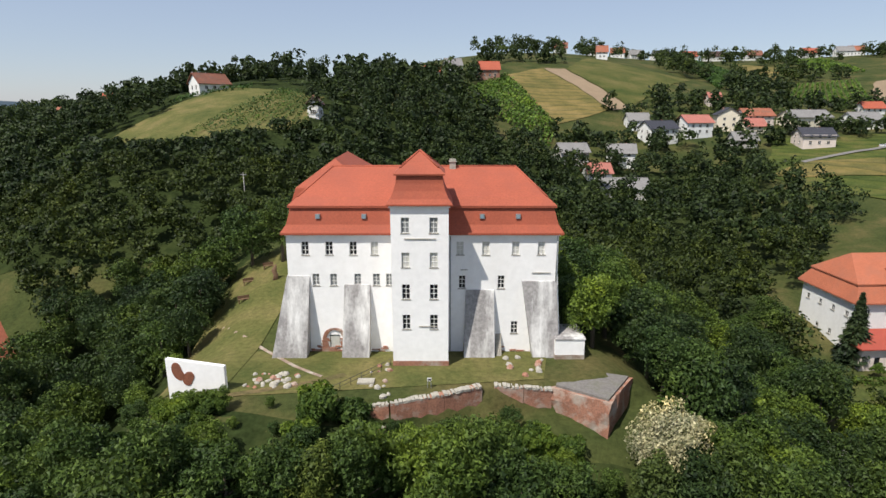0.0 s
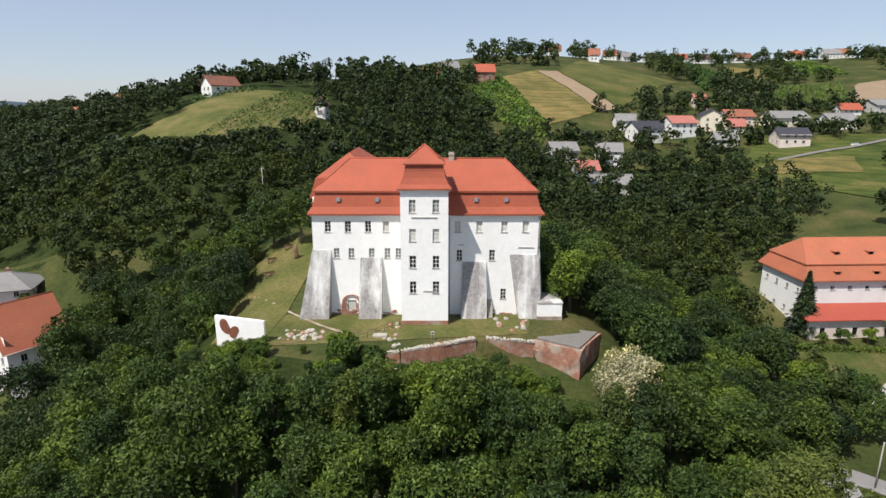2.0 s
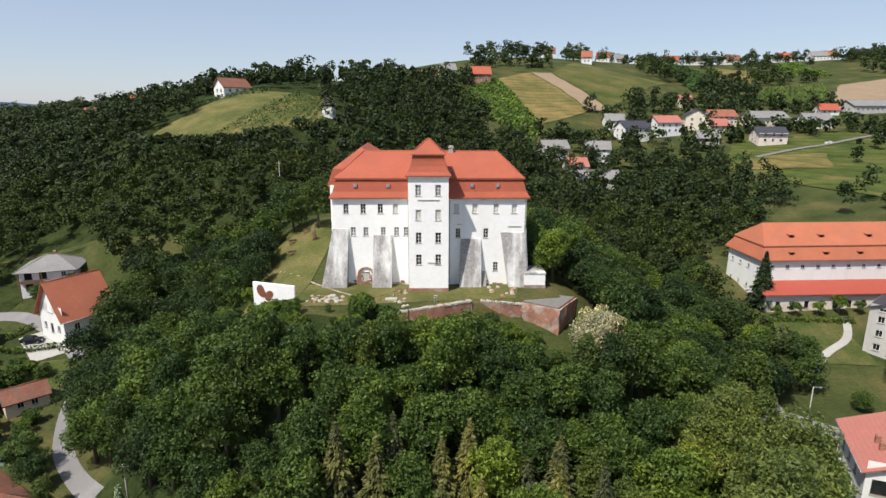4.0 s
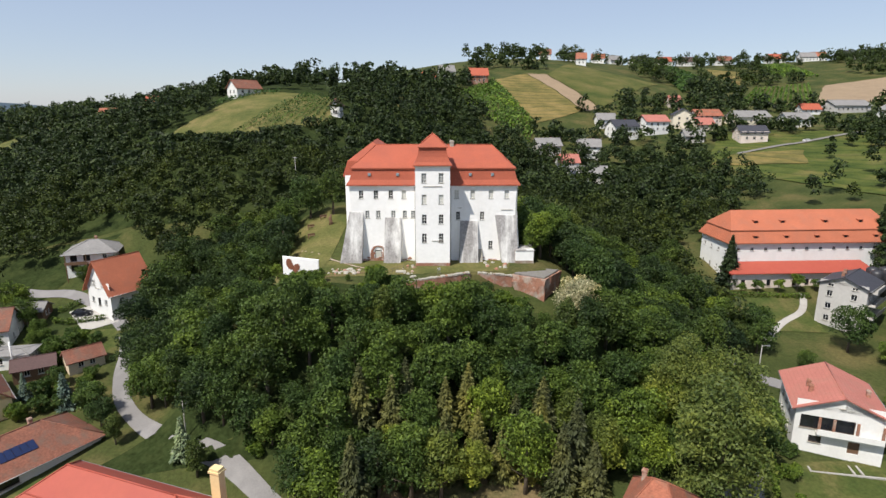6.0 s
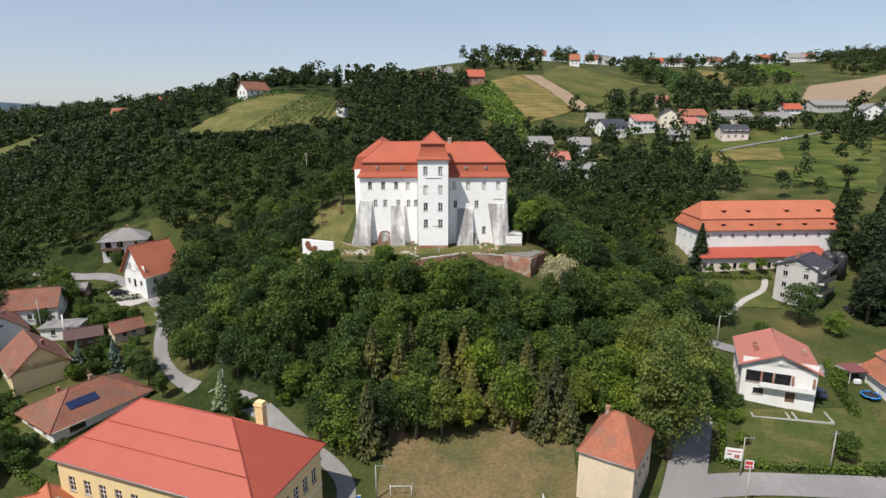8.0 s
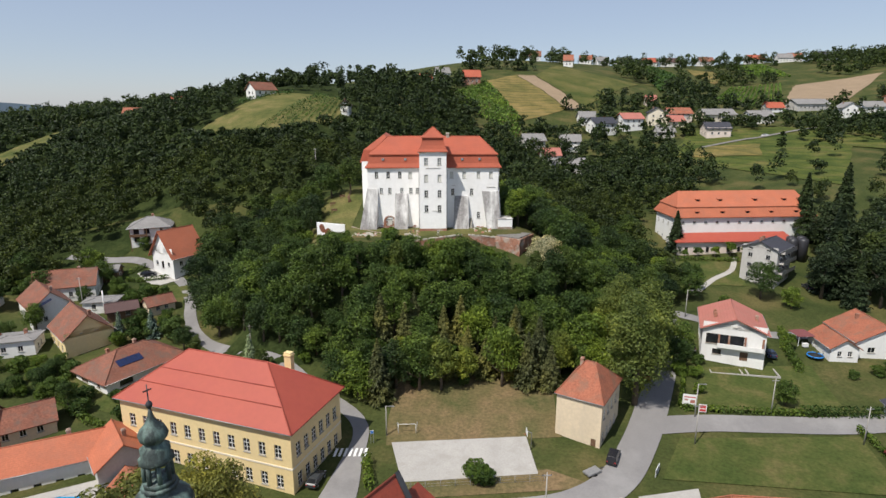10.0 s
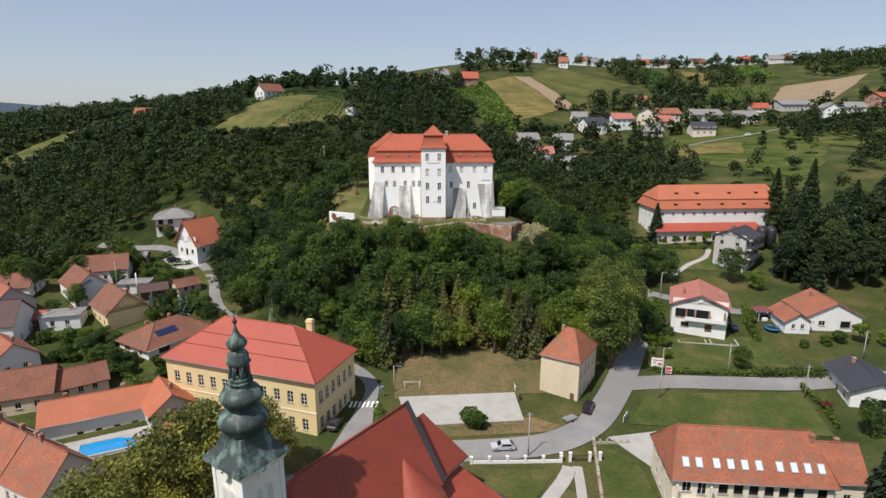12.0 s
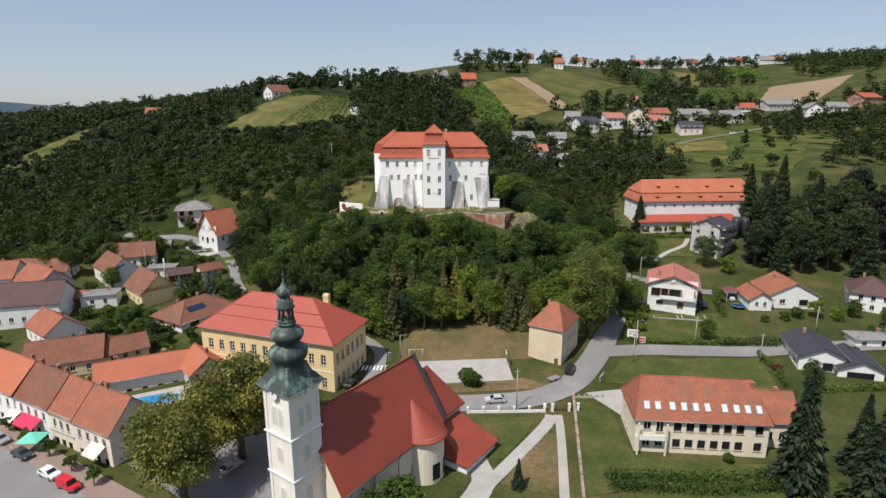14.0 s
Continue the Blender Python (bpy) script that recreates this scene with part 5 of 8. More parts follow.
ribbon("road", [(35.7, 13.1), (47.6, 13.8), (59.5, 13.1), (74.4, 12.5), (94.3, 14.2), (139.1, 16.3)], 5.0, M["asphalt"], "grey asphalt side street", "road", 0.18)
ribbon("road", [(100, 48), (82, 46), (72, 50), (60, 58)], 3.4, M["asphalt"], "narrow access lane", "road")
sheet("ball_court", [(-10.7, 9.6), (13.5, 10.7), (13.9, 0.8), (-8.4, -0.7)], M["concrete"], "pale worn concrete ball court", "court", 0.14)
sheet("verge", [(-11, 30), (22, 32), (19.8, 10), (-11.9, 9.5)], M["drygrass"], "dry yellowed grass field below the wood", "field", 0.1, wobble=0.3)
sheet("verge", [(-8.9, 0.4), (15.7, 1.9), (23.4, -2.6), (-7.9, -4.4)], M["drygrass"], "dry grass verge by the street", "field", 0.1)
sheet("lawn", [(33.8, -0.9), (70.3, -5.8), (73.8, 9.3), (41.1, 9.6)], M["lawn"], "mown green lawn between streets", "lawn", 0.15)
sheet("lawn", [(47.2, 17.5), (76.5, 16.3), (80, 33), (56, 33)], M["lawn"], "mown garden lawn before the house", "lawn", 0.14)
sheet("lawn", [(25.2, -6.0), (31.5, -11.5), (31.0, -34.6), (20.0, -36.4)], M["lawn"], "green church lawn", "lawn", 0.12)
sheet("lawn", [(29.2, -26.7), (62.1, -30.4), (61.7, -38.4), (27, -38.4)], M["lawn"], "green school lawn", "lawn", 0.11)
sheet("lawn", [(4.7, -13), (17.4, -13.4), (8.0, -26.5), (4.9, -26.5)], M["lawn"], "dry grass between the church paths", "lawn", 0.1)
sheet("yard", [(28.4, -4.8), (38.6, -3.2), (35.0, -16.4), (32.0, -11.0)], M["concrete"], "grey yard beside the school", "yard", 0.13)
sheet("lawn", [(66, 76), (88, 74), (90, 90), (66, 93)], M["lawn"], "green park lawn below the barracks", "lawn", 0.14)
sheet("lawn", [(-80, 66), (-70, 64), (-72, 78), (-84, 76)], M["lawn"], "sloping green lawn by the lane", "lawn", 0.14)
sheet("yard", [(-84, 88), (-77, 80), (-83, 76), (-91, 84)], M["concrete"], "grey forecourt on the slope", "yard", 0.16)
sheet("lawn", [(-90, 28), (-59.7, 17.3), (-56, 28), (-88, 40)], M["lawn"], "garden lawn", "lawn", 0.12)
ribbon("path", [(19.4, -12.8), (17.6, -16.4), (8.6, -28.2), (3.0, -35.2)], 2.4, M["concrete"], "pale paved church path", "path", 0.15)
ribbon("path", [(20.8, -12.8), (19.6, -20.5), (16.1, -38.5), (15.4, -43)], 1.6, M["concrete"], "pale paved footpath", "path", 0.15)
sheet("lawn", [(17.6, -18.6), (19.0, -19.4), (15.6, -36.5), (6.5, -33.0)], M["drygrass"], "dry brown grass between the church paths", "lawn", 0.1)
ribbon("path", [(4.2, -18.4), (3.1, -26.1), (4, -32.5), (-0.3, -40.2)], 4.0, M["concrete"], "pale church forecourt", "path", 0.14)
ribbon("path", [(72, 71), (80, 78.5), (88, 84), (93, 92)], 1.6, M["concrete"], "pale park path", "path", 0.18)
ribbon("street", [(-44.4, -48.7), (-62.2, -36.5), (-84.2, -23.4), (-117.3, -6.4)], 11.0, M["asphalt"], "asphalt town street with parking bays", "road", 0.12)
ribbon("pavement", [(-49.1, -37.9), (-59.7, -31.7), (-87.1, -15.7), (-116.1, 0.4)], 4.2, M["paving"], "reddish paved pavement", "pavement", 0.2)
sheet("forecourt", [(-57.3, -26.1), (-26.6, -47.7), (-17.2, -34.6), (-25.4, -12.8)], M["asphalt"], "shaded asphalt square by the church", "road", 0.1)
for k in range(7):
    sheet("crossing_stripe", [(-20.5 + 0.86 * k, 5.8), (-20.05 + 0.86 * k, 5.8), (-19.8 + 0.86 * k, 8), (-20.25 + 0.86 * k, 8)], M["paint_white"], "white zebra crossing stripe", "road marking", 0.24, 1.0)
for k in range(14):
    p = Vector((-62, -31)) + Vector((-0.88, 0.475)) * 3.0 * k
    sheet("bay_line", [(p.x, p.y), (p.x - 1.4, p.y + 0.76), (p.x - 1.4 + 0.07, p.y + 0.9), (p.x + 0.07, p.y + 0.14)], M["paint_white"], "white painted parking line", "road marking", 0.2, 1.0)

FIELDS = [[Vector(p) for p in c] for c in ([(60, 262), (96, 300), (104, 316), (56, 282)],)]


def field(corners, mat, label):
    FIELDS.append([Vector(p) for p in corners])
    return sheet("field", corners, M[mat], label, "field", 0.35, 6.0, 0.5)


field([(-112, 186), (-92, 238), (-54, 224), (-78, 166)], "meadow", "sloping dry meadow below the hilltop house")
field([(-78, 167), (-44, 184), (-46, 225), (-62, 230)], "meadow", "grassy ground between the vine rows")
field([(66, 389), (80, 392), (102, 316), (90, 311)], "soil", "bare tilled strip of field")
field([(81, 392), (113, 462), (170, 408), (103, 318)], "pasture", "sloping green-brown meadow")
field([(39, 363), (65, 389), (89, 312), (54, 280)], "hay", "mown hay field on the slope")
field([(207, 351), (271, 450), (322, 461), (254, 342)], "ground", "green vineyard slope")
field([(269, 526), (285, 580), (310, 545), (266, 469)], "hay", "pale dry field")
field([(274, 374), (331, 453), (410, 450), (318, 364)], "soil", "brown ploughed field")
sheet("field", [(125, 226), (156, 268), (254, 262), (160, 140)], M["slope"], "broad green meadow slope", "field", 0.35, 6.0, 0.5)
FIELDS.append([Vector(p) for p in ((127, 221), (143, 233), (174, 226), (163, 203))])
sheet("field", [(127, 221), (143, 233), (174, 226), (163, 203)], M["hay"], "mown hay meadow patch below the lane", "field", 0.6, 6.0, 0.5)
sheet("field", [(190, 215), (240, 262), (330, 298), (246, 190)], M["slope"], "scrubby green hillside", "field", 0.48, 6.0, 0.5)
field([(-262, 228), (-236, 240), (-222, 385), (-250, 345)], "meadow", "long strip of meadow between woods")
ribbon("lane", [(146, 232), (171, 238), (188, 242), (249, 268), (322, 293), (420, 330)], 2.4, M["slab"], "pale country lane across the slope", "road", 0.75)

# floor sheets under the woods, tree shade painted into their dark green
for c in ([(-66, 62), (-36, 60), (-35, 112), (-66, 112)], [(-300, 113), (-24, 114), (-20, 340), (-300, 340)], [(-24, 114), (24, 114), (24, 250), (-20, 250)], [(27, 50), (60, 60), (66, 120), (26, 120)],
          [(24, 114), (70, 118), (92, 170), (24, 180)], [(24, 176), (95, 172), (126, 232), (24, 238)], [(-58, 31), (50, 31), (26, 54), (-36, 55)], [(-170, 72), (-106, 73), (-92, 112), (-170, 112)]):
    sheet("forest_floor", c, M["undergrowth_shade"], "undergrowth beneath the wood, shade put into its dark green", "forest floor", 0.09, 4.0, 0.6)

# ---- vegetation ----
def leaf_cloud(rng, clumps, n, size, flat=0.32):
    """Many small leaf quads over a set of clumps (centre, radii)."""
    c = np.array([k[0] for k in clumps], float)
    r = np.array([k[1] for k in clumps], float)
    w = (r[:, 0] * r[:, 2]) / (r[:, 0] * r[:, 2]).sum()
    pick = rng.choice(len(clumps), n, p=w)
    d = rng.normal(size=(n, 3))
    d /= np.linalg.norm(d, axis=1, keepdims=True)
    d[:, 2] = np.where(d[:, 2] < -0.35, -d[:, 2], d[:, 2])
    p = c[pick] + d * r[pick] * rng.uniform(0.62, 1.14, (n, 1))
    nrm = d + rng.normal(size=(n, 3)) * flat
    nrm /= np.linalg.norm(nrm, axis=1, keepdims=True)
    a = np.cross(nrm, rng.normal(size=(n, 3)))
    a /= np.linalg.norm(a, axis=1, keepdims=True)
    b = np.cross(nrm, a)
    s = rng.uniform(0.6, 1.25, (n, 1)) * size
    k = rng.uniform(0.45, 0.8, (n, 1))
    v = np.stack([p - a * s, p - b * s * k, p + a * s, p + b * s * k], 1)
    v[:, 1] += nrm * s * 0.25
    v[:, 3] += nrm * s * 0.25
    return v.reshape(-1, 3)


def quads_of(v):
    return np.arange(len(v)).reshape(-1, 4)


def tri_leaves(name, v, material):
    """Leaves of three corners each, from the arrays of leaf_cloud."""
    q = v.reshape(-1, 4, 3)
    t = np.stack([q[:, 0], (q[:, 1] * 1.35 - q[:, 0] * 0.35 + q[:, 2] * 0.0), q[:, 2]], 1).reshape(-1, 3)
    me = bpy.data.meshes.new(name)
    k = len(t) // 3
    me.vertices.add(3 * k)
    me.vertices.foreach_set("co", np.asarray(t, np.float32).ravel())
    me.loops.add(3 * k)
    me.loops.foreach_set("vertex_index", np.arange(3 * k, dtype=np.int32))
    me.polygons.add(k)
    me.polygons.foreach_set("loop_start", np.arange(0, 3 * k, 3, dtype=np.int32))
    me.update(calc_edges=True)
    me.materials.append(material)
    return me


def trunk_mesh(h, r, limbs, seed, spread=0.35, mat="bark"):
    rg = random.Random(seed)
    bm = bmesh.new()
    tube(bm, [(0, 0, -0.8), (0.05, 0.02, h * 0.3), (rg.uniform(-0.2, 0.2), rg.uniform(-0.2, 0.2), h * 0.6), (0, 0, h * 0.9)], [r * 1.25, r, r * 0.65, r * 0.15], 7)
    for k in range(limbs):
        t, z = 2 * math.pi * (k / limbs + rg.uniform(-0.1, 0.1)), h * rg.uniform(0.3, 0.6)
        L = h * spread * rg.uniform(0.7, 1.1)
        tube(bm, [(0, 0, z), (math.cos(t) * L * 0.5, math.sin(t) * L * 0.5, z + L * 0.35), (math.cos(t) * L, math.sin(t) * L, z + L * 0.8)], [r * 0.45, r * 0.3, r * 0.08], 5)
    return mesh_of("trunk", bm, M[mat])


def broad_crown(seed, h, r, n, size, mat, low=0.25, k=38):
    rng = np.random.default_rng(seed)
    clumps = []
    for j in range(k):
        d = rng.normal(size=3)
        d /= np.linalg.norm(d)
        q = rng.uniform(0.45, 0.85)
        z = h * (low + 1) / 2 + d[2] * q * h * (1 - low) / 2
        rr = r * rng.uniform(0.18, 0.40)
        clumps.append(((d[0] * q * r, d[1] * q * r, z), (rr, rr, rr * rng.uniform(0.6, 1.1))))
    clumps.append(((0, 0, h * (low + 1) / 2), (r * 0.62, r * 0.62, h * (1 - low) * 0.36)))
    v = leaf_cloud(rng, clumps, int(n * 1.9), size * 0.78, 0.55)
    return tri_leaves("crown", v, M[mat])


def spruce_crown(seed, h, r, n, size, mat, low=0.06):
    rng = np.random.default_rng(seed)
    t = rng.uniform(0, 1, n) ** 0.7
    z = h * (1 - t * (1 - low))
    tier = 1 - 0.32 * ((t * 11) % 1.0)
    ang = rng.uniform(0, 2 * np.pi, n)
    lobe = 1 + 0.18 * np.sin(ang * 5 + np.floor(t * 11) * 1.7)
    rad = r * t * tier * lobe * rng.uniform(0.55, 1.03, n)
    p = np.stack([rad * np.cos(ang), rad * np.sin(ang), z - 0.25 * rad], 1)
    out = np.stack([np.cos(ang), np.sin(ang), -0.45 + 0 * ang], 1) + rng.normal(size=(n, 3)) * 0.25
    out /= np.linalg.norm(out, axis=1, keepdims=True)
    b = np.cross(out, rng.normal(size=(n, 3)) + np.array([0, 0, 2.0]))
    b /= np.linalg.norm(b, axis=1, keepdims=True)
    s = rng.uniform(0.6, 1.3, (n, 1)) * size
    v = np.stack([p - out * s, p - b * s * 0.4, p + out * s, p + b * s * 0.4], 1).reshape(-1, 3)
    return np_mesh("crown", v, quads_of(v), M[mat])


KINDS = {}


def kind_of_tree(key, trunk, crown, label, category="tree"):
    KINDS[key] = (trunk, crown, label, category)


N = 2300
kind_of_tree("k1", trunk_mesh(8, 0.28, 5, 21), broad_crown(21, 12.0, 4.5, N, 0.37, "leaf_dark", 0.12), "dense tree on the slope, shade painted as blackish green")
kind_of_tree("k2", trunk_mesh(9, 0.28, 5, 22), broad_crown(22, 13.5, 4.0, N, 0.37, "leaf_dark", 0.1), "tall tree on the slope, shade painted as blackish green")
kind_of_tree("a", trunk_mesh(8, 0.28, 5, 1), broad_crown(1, 11.5, 4.4, N, 0.37, "leaf", 0.12), "dense dark green broadleaf tree on the wooded slope")
kind_of_tree("b", trunk_mesh(9, 0.3, 5, 2), broad_crown(2, 13.5, 4.2, N, 0.37, "leaf", 0.15), "tall dark green broadleaf tree on the wooded slope")
kind_of_tree("c", trunk_mesh(6, 0.24, 5, 3), broad_crown(3, 9.0, 3.9, N, 0.33, "leaf", 0.08), "low rounded green broadleaf tree on the wooded slope")
kind_of_tree("d", trunk_mesh(8, 0.26, 4, 4), broad_crown(4, 12.5, 3.6, N, 0.35, "leaf_light", 0.1, 20), "yellow-green broadleaf tree on the wooded slope")
kind_of_tree("e", trunk_mesh(7, 0.26, 6, 5), broad_crown(5, 10.5, 5.0, N, 0.39, "leaf", 0.1, 30), "wide spreading green broadleaf tree on the wooded slope")
kind_of_tree("plane", trunk_mesh(12, 0.5, 6, 6), broad_crown(6, 16.5, 6.3, 8500, 0.36, "leaf_plane", 0.1, 60), "large sunlit plane tree with olive-green leaves")
kind_of_tree("lime", trunk_mesh(16, 0.5, 6, 7, 0.25), broad_crown(7, 23.0, 6.2, 7500, 0.38, "leaf_lime", 0.05, 80), "very tall light green lime tree beside the street")
kind_of_tree("pale", trunk_mesh(10, 0.2, 0, 8), spruce_crown(8, 12.5, 3.8, 3000, 0.42, "leaf_pale", 0.08), "slim pale olive larch at the edge of the wood")
kind_of_tree("bloom", trunk_mesh(6, 0.25, 5, 9), broad_crown(9, 9.5, 4.3, 5000, 0.24, "leaf_cream", 0.1, 40), "tree covered in cream-white blossom beside the bastion")
kind_of_tree("spruce", trunk_mesh(12, 0.3, 0, 10), spruce_crown(10, 17.0, 4.3, 3400, 0.6, "needle"), "tall dark green spruce with drooping branches")
kind_of_tree("cedar", trunk_mesh(16, 0.45, 0, 11), spruce_crown(11, 21.0, 5.4, 6500, 0.55, "needle", 0.03), "tall dark conifer in the park")
kind_of_tree("pine", trunk_mesh(15, 0.45, 6, 31), broad_crown(31, 18.5, 4.4, 4200, 0.44, "needle", 0.05, 70), "dense blackish conifer with ragged crown in the park")
kind_of_tree("blue", trunk_mesh(5, 0.14, 0, 12), spruce_crown(12, 7.0, 2.1, 1300, 0.36, "needle_blue"), "small blue-grey garden spruce tree")
kind_of_tree("small", trunk_mesh(3.2, 0.12, 4, 13), broad_crown(13, 4.6, 1.7, 800, 0.30, "hedge", 0.25, 14), "small round-crowned green tree")
kind_of_tree("bush", trunk_mesh(1.4, 0.1, 4, 14), broad_crown(14, 2.4, 1.7, 700, 0.26, "hedge", 0.0, 14), "low rounded green garden bush", "bush")
kind_of_tree("redbush", trunk_mesh(1.2, 0.08, 4, 15), broad_crown(15, 1.9, 1.2, 500, 0.22, "hedge_red", 0.0, 12), "dark red-leaved garden bush", "bush")


def plant(key, x, y, s=1.0, turn=0.0, z=None, group=""):
    trunk, crown, label, cat = KINDS[key]
    m = pose(x, y, (gz(x, y) if z is None else z), 0, 0, turn) @ Matrix.Diagonal((s, s, s * (0.92 + 0.16 * ((x * 7.3 + y * 3.1) % 1)), 1))
    e = thing("bush" if cat == "bush" else "tree", m, label, cat, group)
    part("trunk", trunk, None, e)
    part("crown", crown, None, e)
    return e


def inside(p, poly):
    x, y = p
    hit, n = False, len(poly)
    for k in range(n):
        a, b = poly[k], poly[(k + 1) % n]
        if (a[1] > y) != (b[1] > y) and x < (b[0] - a[0]) * (y - a[1]) / (b[1] - a[1]) + a[0]:
            hit = not hit
    return hit


LANE = [(-118, 96), (-104, 92), (-92.5, 90.3), (-77, 80), (-69.6, 69), (-65.2, 58), (-59.2, 48.2), (-46.6, 37.5), (-31.9, 29.4), (-17.6, 16.3)]


def off_lane(x, y):
    best = 99.0
    for (ax, ay), (bx, by) in zip(LANE, LANE[1:]):
        t = max(0, min(1, ((x - ax) * (bx - ax) + (y - ay) * (by - ay)) / ((bx - ax) ** 2 + (by - ay) ** 2)))
        best = min(best, math.hypot(x - ax - t * (bx - ax), y - ay - t * (by - ay)))
    return best


def lane_side(x, y):
    """True on the knoll's side of the lane."""
    if y > 68:
        return x > -66 - (y - 68) * 0.0
    for (ax, ay), (bx, by) in zip(LANE, LANE[1:]):
        if by <= y <= ay:
            return x > ax + (bx - ax) * (ay - y) / (ay - by)
    return True


def wooded_near(x, y):
    """Where the knoll's wood stands."""
    if -27.5 < x < 20 and 56.5 < y < 113:
        return x < -24.5 and y > 104 or (x > 16.5 and y > 72)
    if -42 < x < -20 and 56.5 < y < 98:
        return x < -35 - 0.09 * (y - 56)
    if -39 < x < -23 and 55.5 < y < 66:
        return False
    if 11 < x < 27 and 50.0 < y < 68.5:
        return False
    if off_lane(x, y) < 2.4:
        return False
    if y < 62:
        if not lane_side(x, y) or x > 52 - max(0, (y - 40)) * 0.0:
            return False
        low = 25.5 if -14 < x < 24 else (22 if x <= -14 else 30)
        return y > low
    if x > 20:
        return x < 62 and y < 130
    if x < -27:
        return x > (-70 if y > 76 else -66)
    return y > 112


rg = random.Random(11)
taken = []


def free(x, y, r):
    return all((x - a) ** 2 + (y - b) ** 2 > r * r for a, b in taken)


for k in range(14000):
    x, y = rg.uniform(-72, 62), rg.uniform(18, 102)
    if not wooded_near(x, y):
        continue
    near = y < 66 and -60 < x < 60
    if not free(x, y, 3.9 if near else 4.6):
        continue
    taken.append((x, y))
    key = rg.choice("aaabbccccdeee")
    s = rg.uniform(0.72, 1.08)
    # outer slopes take many trees whose leaf colour carries the shade
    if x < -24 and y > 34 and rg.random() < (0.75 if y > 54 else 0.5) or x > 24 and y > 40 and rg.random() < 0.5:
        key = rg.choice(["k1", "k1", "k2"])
    if y < 38 and -16 < x < 26:
        key, s = rg.choice(["pale", "pale", "b", "d"]), rg.uniform(0.8, 1.1)
    if -46 < x < 14 and y < 58:
        # kept low below the terrace
        room = 62 - 34.5 * y / 58 - gz(x, y) - (1.5 if x < -20 and y > 50 else 0.0)
        full = {"a": 11.5, "b": 13.5, "c": 9.0, "d": 12.5, "e": 10.5, "pale": 12.5, "k1": 12.0, "k2": 13.5}
        if room < 5:
            key = "c"
        s = min(s, max(0.16, room / full[key]))
    if -52 < x < -30 and 58 < y < 74:
        key, s = "c", rg.uniform(0.35, 0.5)
    plant(key, x, y, s, rg.uniform(0, 360), group="trees of the castle wood")
    if len(taken) > 350:
        break
for x, y in ((-24.0, 55.8), (-27.2, 55.2), (-30.4, 55.0), (-33.6, 56.0)):
    plant("c", x, y, max(0.3, (31.2 - gz(x, y)) / 9.0), x * 37 % 360, group="trees of the castle wood")
plant("k1", -10.8, 26.4, 1.05, 15, group="trees of the castle wood")
plant("k1", -15.6, 27.8, 0.8, 200, group="trees of the castle wood")
plant("bloom", 24.4, 53.5, 1.0, 40)
plant("c", 17.5, 52.0, 0.4, 20)
plant("c", 13.0, 53.5, 0.35, 90)
plant("lime", 36.4, 19.9, 1.08, 10)
plant("lime", 41, 30, 1.02, 80)
plant("lime", 38, 40, 0.85, 150)
plant("spruce", 76, 97.5, 0.85, 0)
for x, y, s in ((81.5, 92.6, 0.9), (87, 92.8, 0.8), (92, 93.0, 1.0), (77, 92.4, 0.7), (97, 93.2, 0.8)):
    plant("small", x, y, s, x * 30, group="clipped trees before the barracks")
